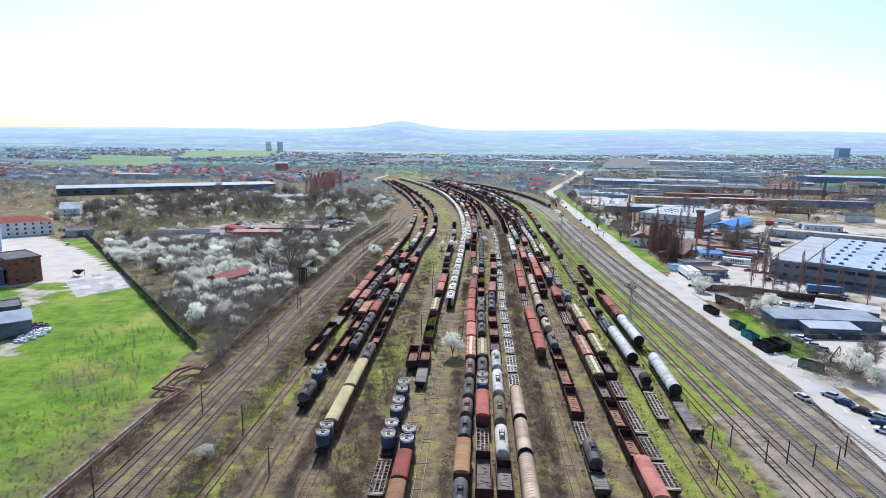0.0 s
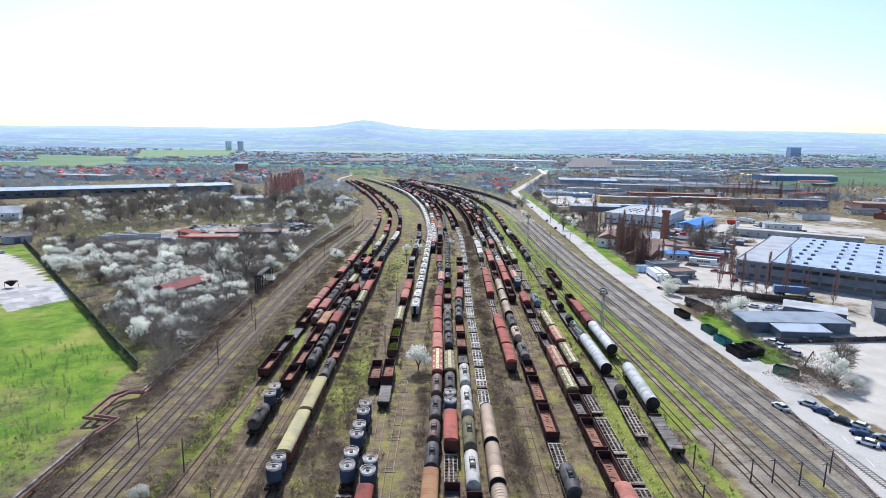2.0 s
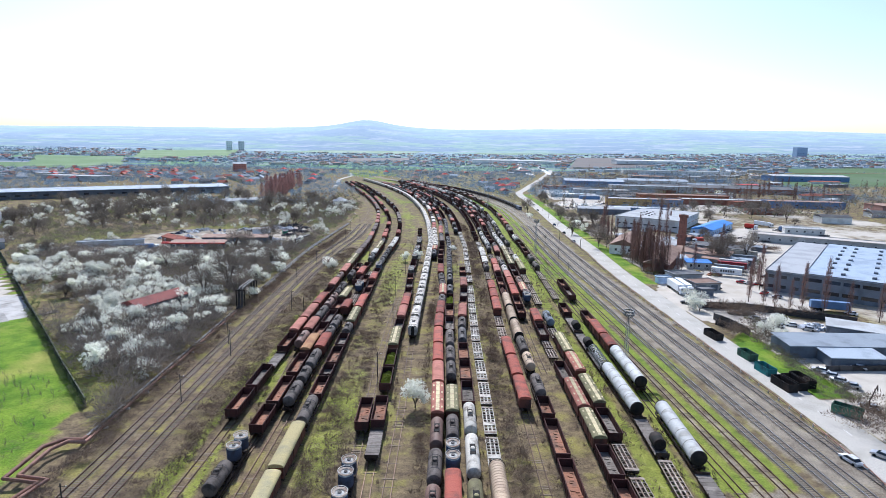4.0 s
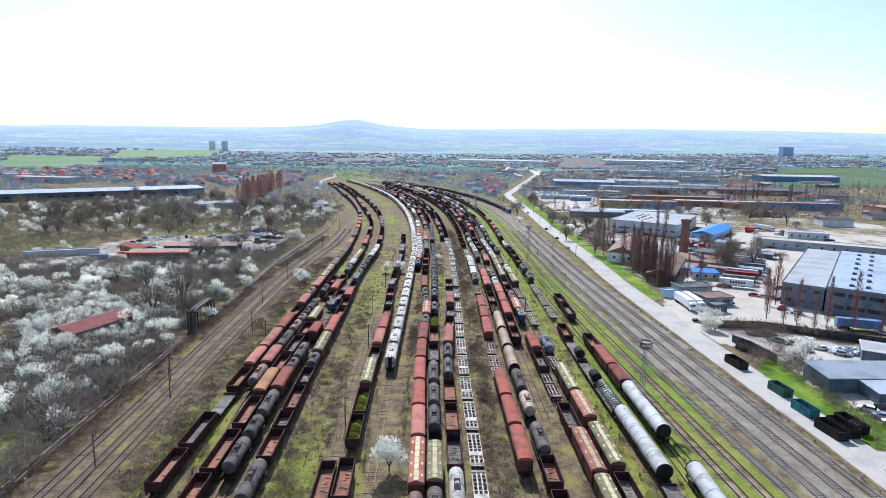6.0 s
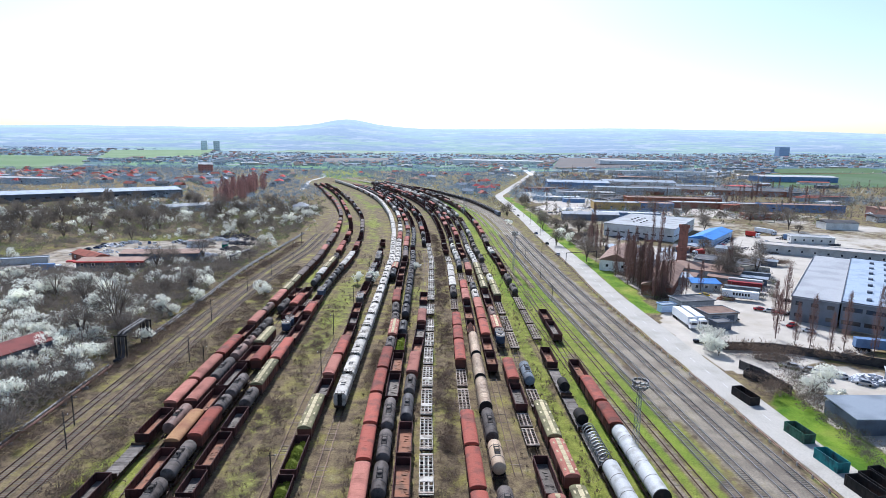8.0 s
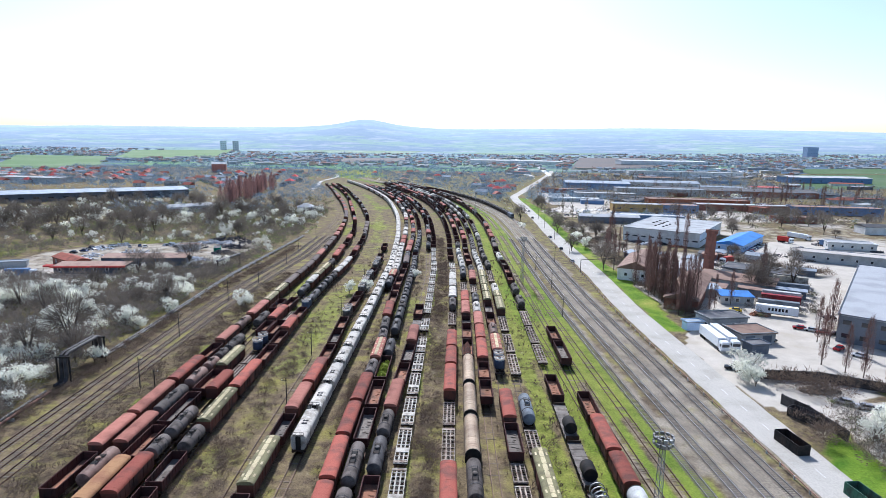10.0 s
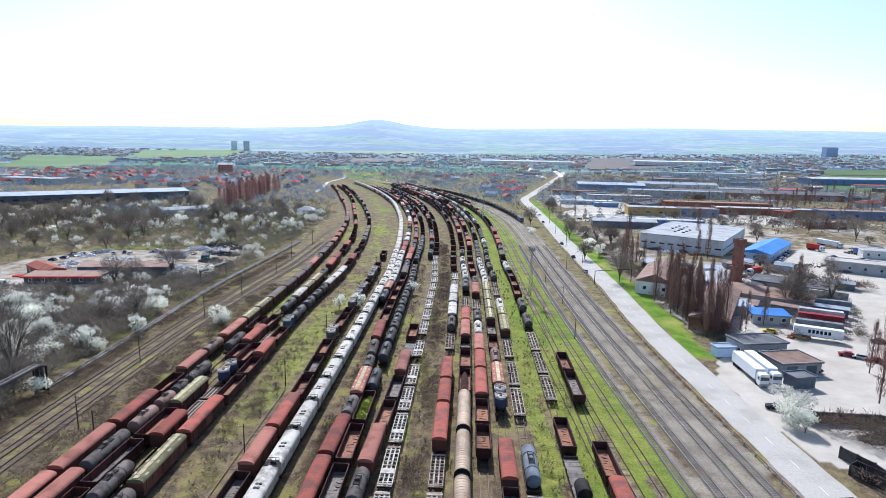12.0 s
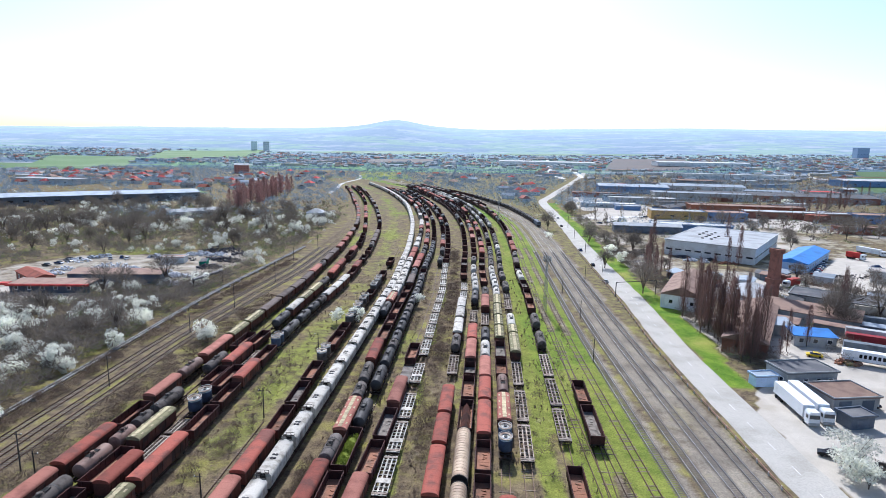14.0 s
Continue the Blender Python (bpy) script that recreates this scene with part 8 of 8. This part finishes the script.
for k, (x, y, rx, ry, h, m, text) in enumerate(((-84, 452, 12, 5, 3.5, SCRAPDARK, "heap of dark scrap tyres and metal"), (-74, 428, 6, 4, 2, SCRAPDARK, "heap of dark scrap metal"), (-92, 440, 8, 4, 2.2, SCRAPWHITE, "heap of white plastic bales"), (-82, 391, 8, 3, 2, SCRAPWHITE, "heap of white bags by the shed"),
                                             (-116, 403, 11, 6, 3, SCRAPWHITE, "heap of white and grey scrap bales"), (-104, 398, 7, 4, 2.5, SCRAPWHITE, "heap of pale scrap bales"), (-97, 396, 6, 2.5, 2.4, SCRAPDARK, "heap of dark scrap"), (-74, 410, 6, 4, 2, SCRAPDARK, "heap of rusty scrap"),
                                             (-76, 376, 6, 3, 2, SCRAPWHITE, "heap of white bags"), (-190, 333, 10, 3, 1.6, SCRAPDARK, "heap of rusty parts"), (-126, 172, 4, 8, 1.8, SCRAPDARK, "heap of dark scrap by the shed"), (-121, 168, 3, 7, 1.2, SCRAPWHITE, "heap of pale planks and pipes"),
                                             (134, 238, 5, 2, 1.4, PLANK, "heap of old planks"), (150, 221, 5, 3, 1.8, SCRAPWHITE, "heap of white offcuts"), (245, 420, 30, 3, 1.6, SCRAPDARK, "row of stacked dark tyres and parts"), (143, 284, 3, 2, 1.2, SCRAPWHITE, "heap of crates"), (170, 392, 6, 3, 1.5, SCRAPWHITE, "heap of pale crates"))):
    heap(text, x, y, rx, ry, h, m, 40 + k)
for k in range(22):
    x, y = random.Random(500 + k).uniform(-150, -66), random.Random(900 + k).uniform(388, 450)
    if inside(x, y, SCRAP):
        heap("low heap of " + ("white bales and bags" if k % 2 else "dark scrap metal") + " in the scrapyard", x, y, 3 + k % 4, 2 + k % 3, 1.4 + 0.2 * (k % 4), SCRAPWHITE if k % 2 else SCRAPDARK, 300 + k, 50)
litter = random.Random(9)
for k in range(56):
    x, y = litter.uniform(148, 330), litter.uniform(290, 480)
    if abs((x - 221) * 0.76 - (y - 298) * 0.65) < 52 and abs((x - 221) * 0.65 + (y - 298) * 0.76) < 62 or abs(x - 238) < 30 and abs(y - 452) < 38:
        continue
    heap("low heap of " + litter.choice(["dark car parts", "pale crates", "rusty sheets", "old tyres"]) + " in the works yard", x, y, litter.uniform(2, 7), litter.uniform(1.5, 3), litter.uniform(0.8, 2), litter.choice([SCRAPDARK, SCRAPDARK, SCRAPWHITE, PLANK, RUST]), 100 + k, 60)
gc = thing("container", "green open-topped scrap container", "container", m=pose(-79, 416, 0, 0, 0, 15))
part("body", loft([(-1.6, 0), (1.6, 0), (1.7, 2.4), (-1.7, 2.4)], ribs(-4, 4, 7, 0.1, 1.03, 0)), mat("emerald container paint", (0.02, 0.25, 0.16), (0.02, 0.16, 0.11)), gc)
part("load", Shape().box(-1.4, 1.4, -3.8, 3.8, 2.38, 2.55), SCRAPDARK, gc)
fr2 = thing("ore_hopper", "dark hopper frame standing on the meadow", "hopper", m=pose(-158, 247, 0))
part("hopper", Shape().add([(-2, -1.5, 2.6), (2, -1.5, 2.6), (2, 1.5, 2.6), (-2, 1.5, 2.6), (-0.3, -0.3, 0.6), (0.3, -0.3, 0.6), (0.3, 0.3, 0.6), (-0.3, 0.3, 0.6)], [(0, 4, 5, 1), (1, 5, 6, 2), (2, 6, 7, 3), (3, 7, 4, 0), (4, 7, 6, 5)]), BLACK, fr2)
part("leg", Shape().beam((-1.8, -1.3, -0.1), (-1.8, -1.3, 2.6), 0.1, 4), BLACK, fr2)
part("leg", Shape().beam((1.8, 1.3, -0.1), (1.8, 1.3, 2.6), 0.1, 4), BLACK, fr2)
bm2 = thing("timber_stack", "stack of dark timbers beside the concrete pad", "timber stack", m=pose(-121, 232, 0, 0, 0, 55))
for k in range(5):
    part("timber", Shape().bar(0, -1 + 0.5 * k, 0.25 + 0.1 * (k % 2), 9, 0.4, 0.45), PLANK, bm2)
tr = tagged(new("slab_field"), "pale concrete storage pad on the meadow", "pavement", kind="structure")
slab = Shape().box(-2.95, 2.95, -2.95, 2.95, -0.1, 0.06).mesh("slab", CONCRETE)
for i in range(6):
    for j in range(6):
        u, v = (i + 0.5) / 6, (j + 0.5) / 6
        p = Vector((-136, 212)).lerp(Vector((-123.5, 231)), u) + Vector((-24.6, 28)) * v
        o = new("slab", slab)
        o.parent = tr
        o.matrix_basis = pose(p.x, p.y, 0.006 * ((i + 2 * j) % 5), 0, 0, 131) @ Matrix.Diagonal((1.03, 0.63, 1, 1))
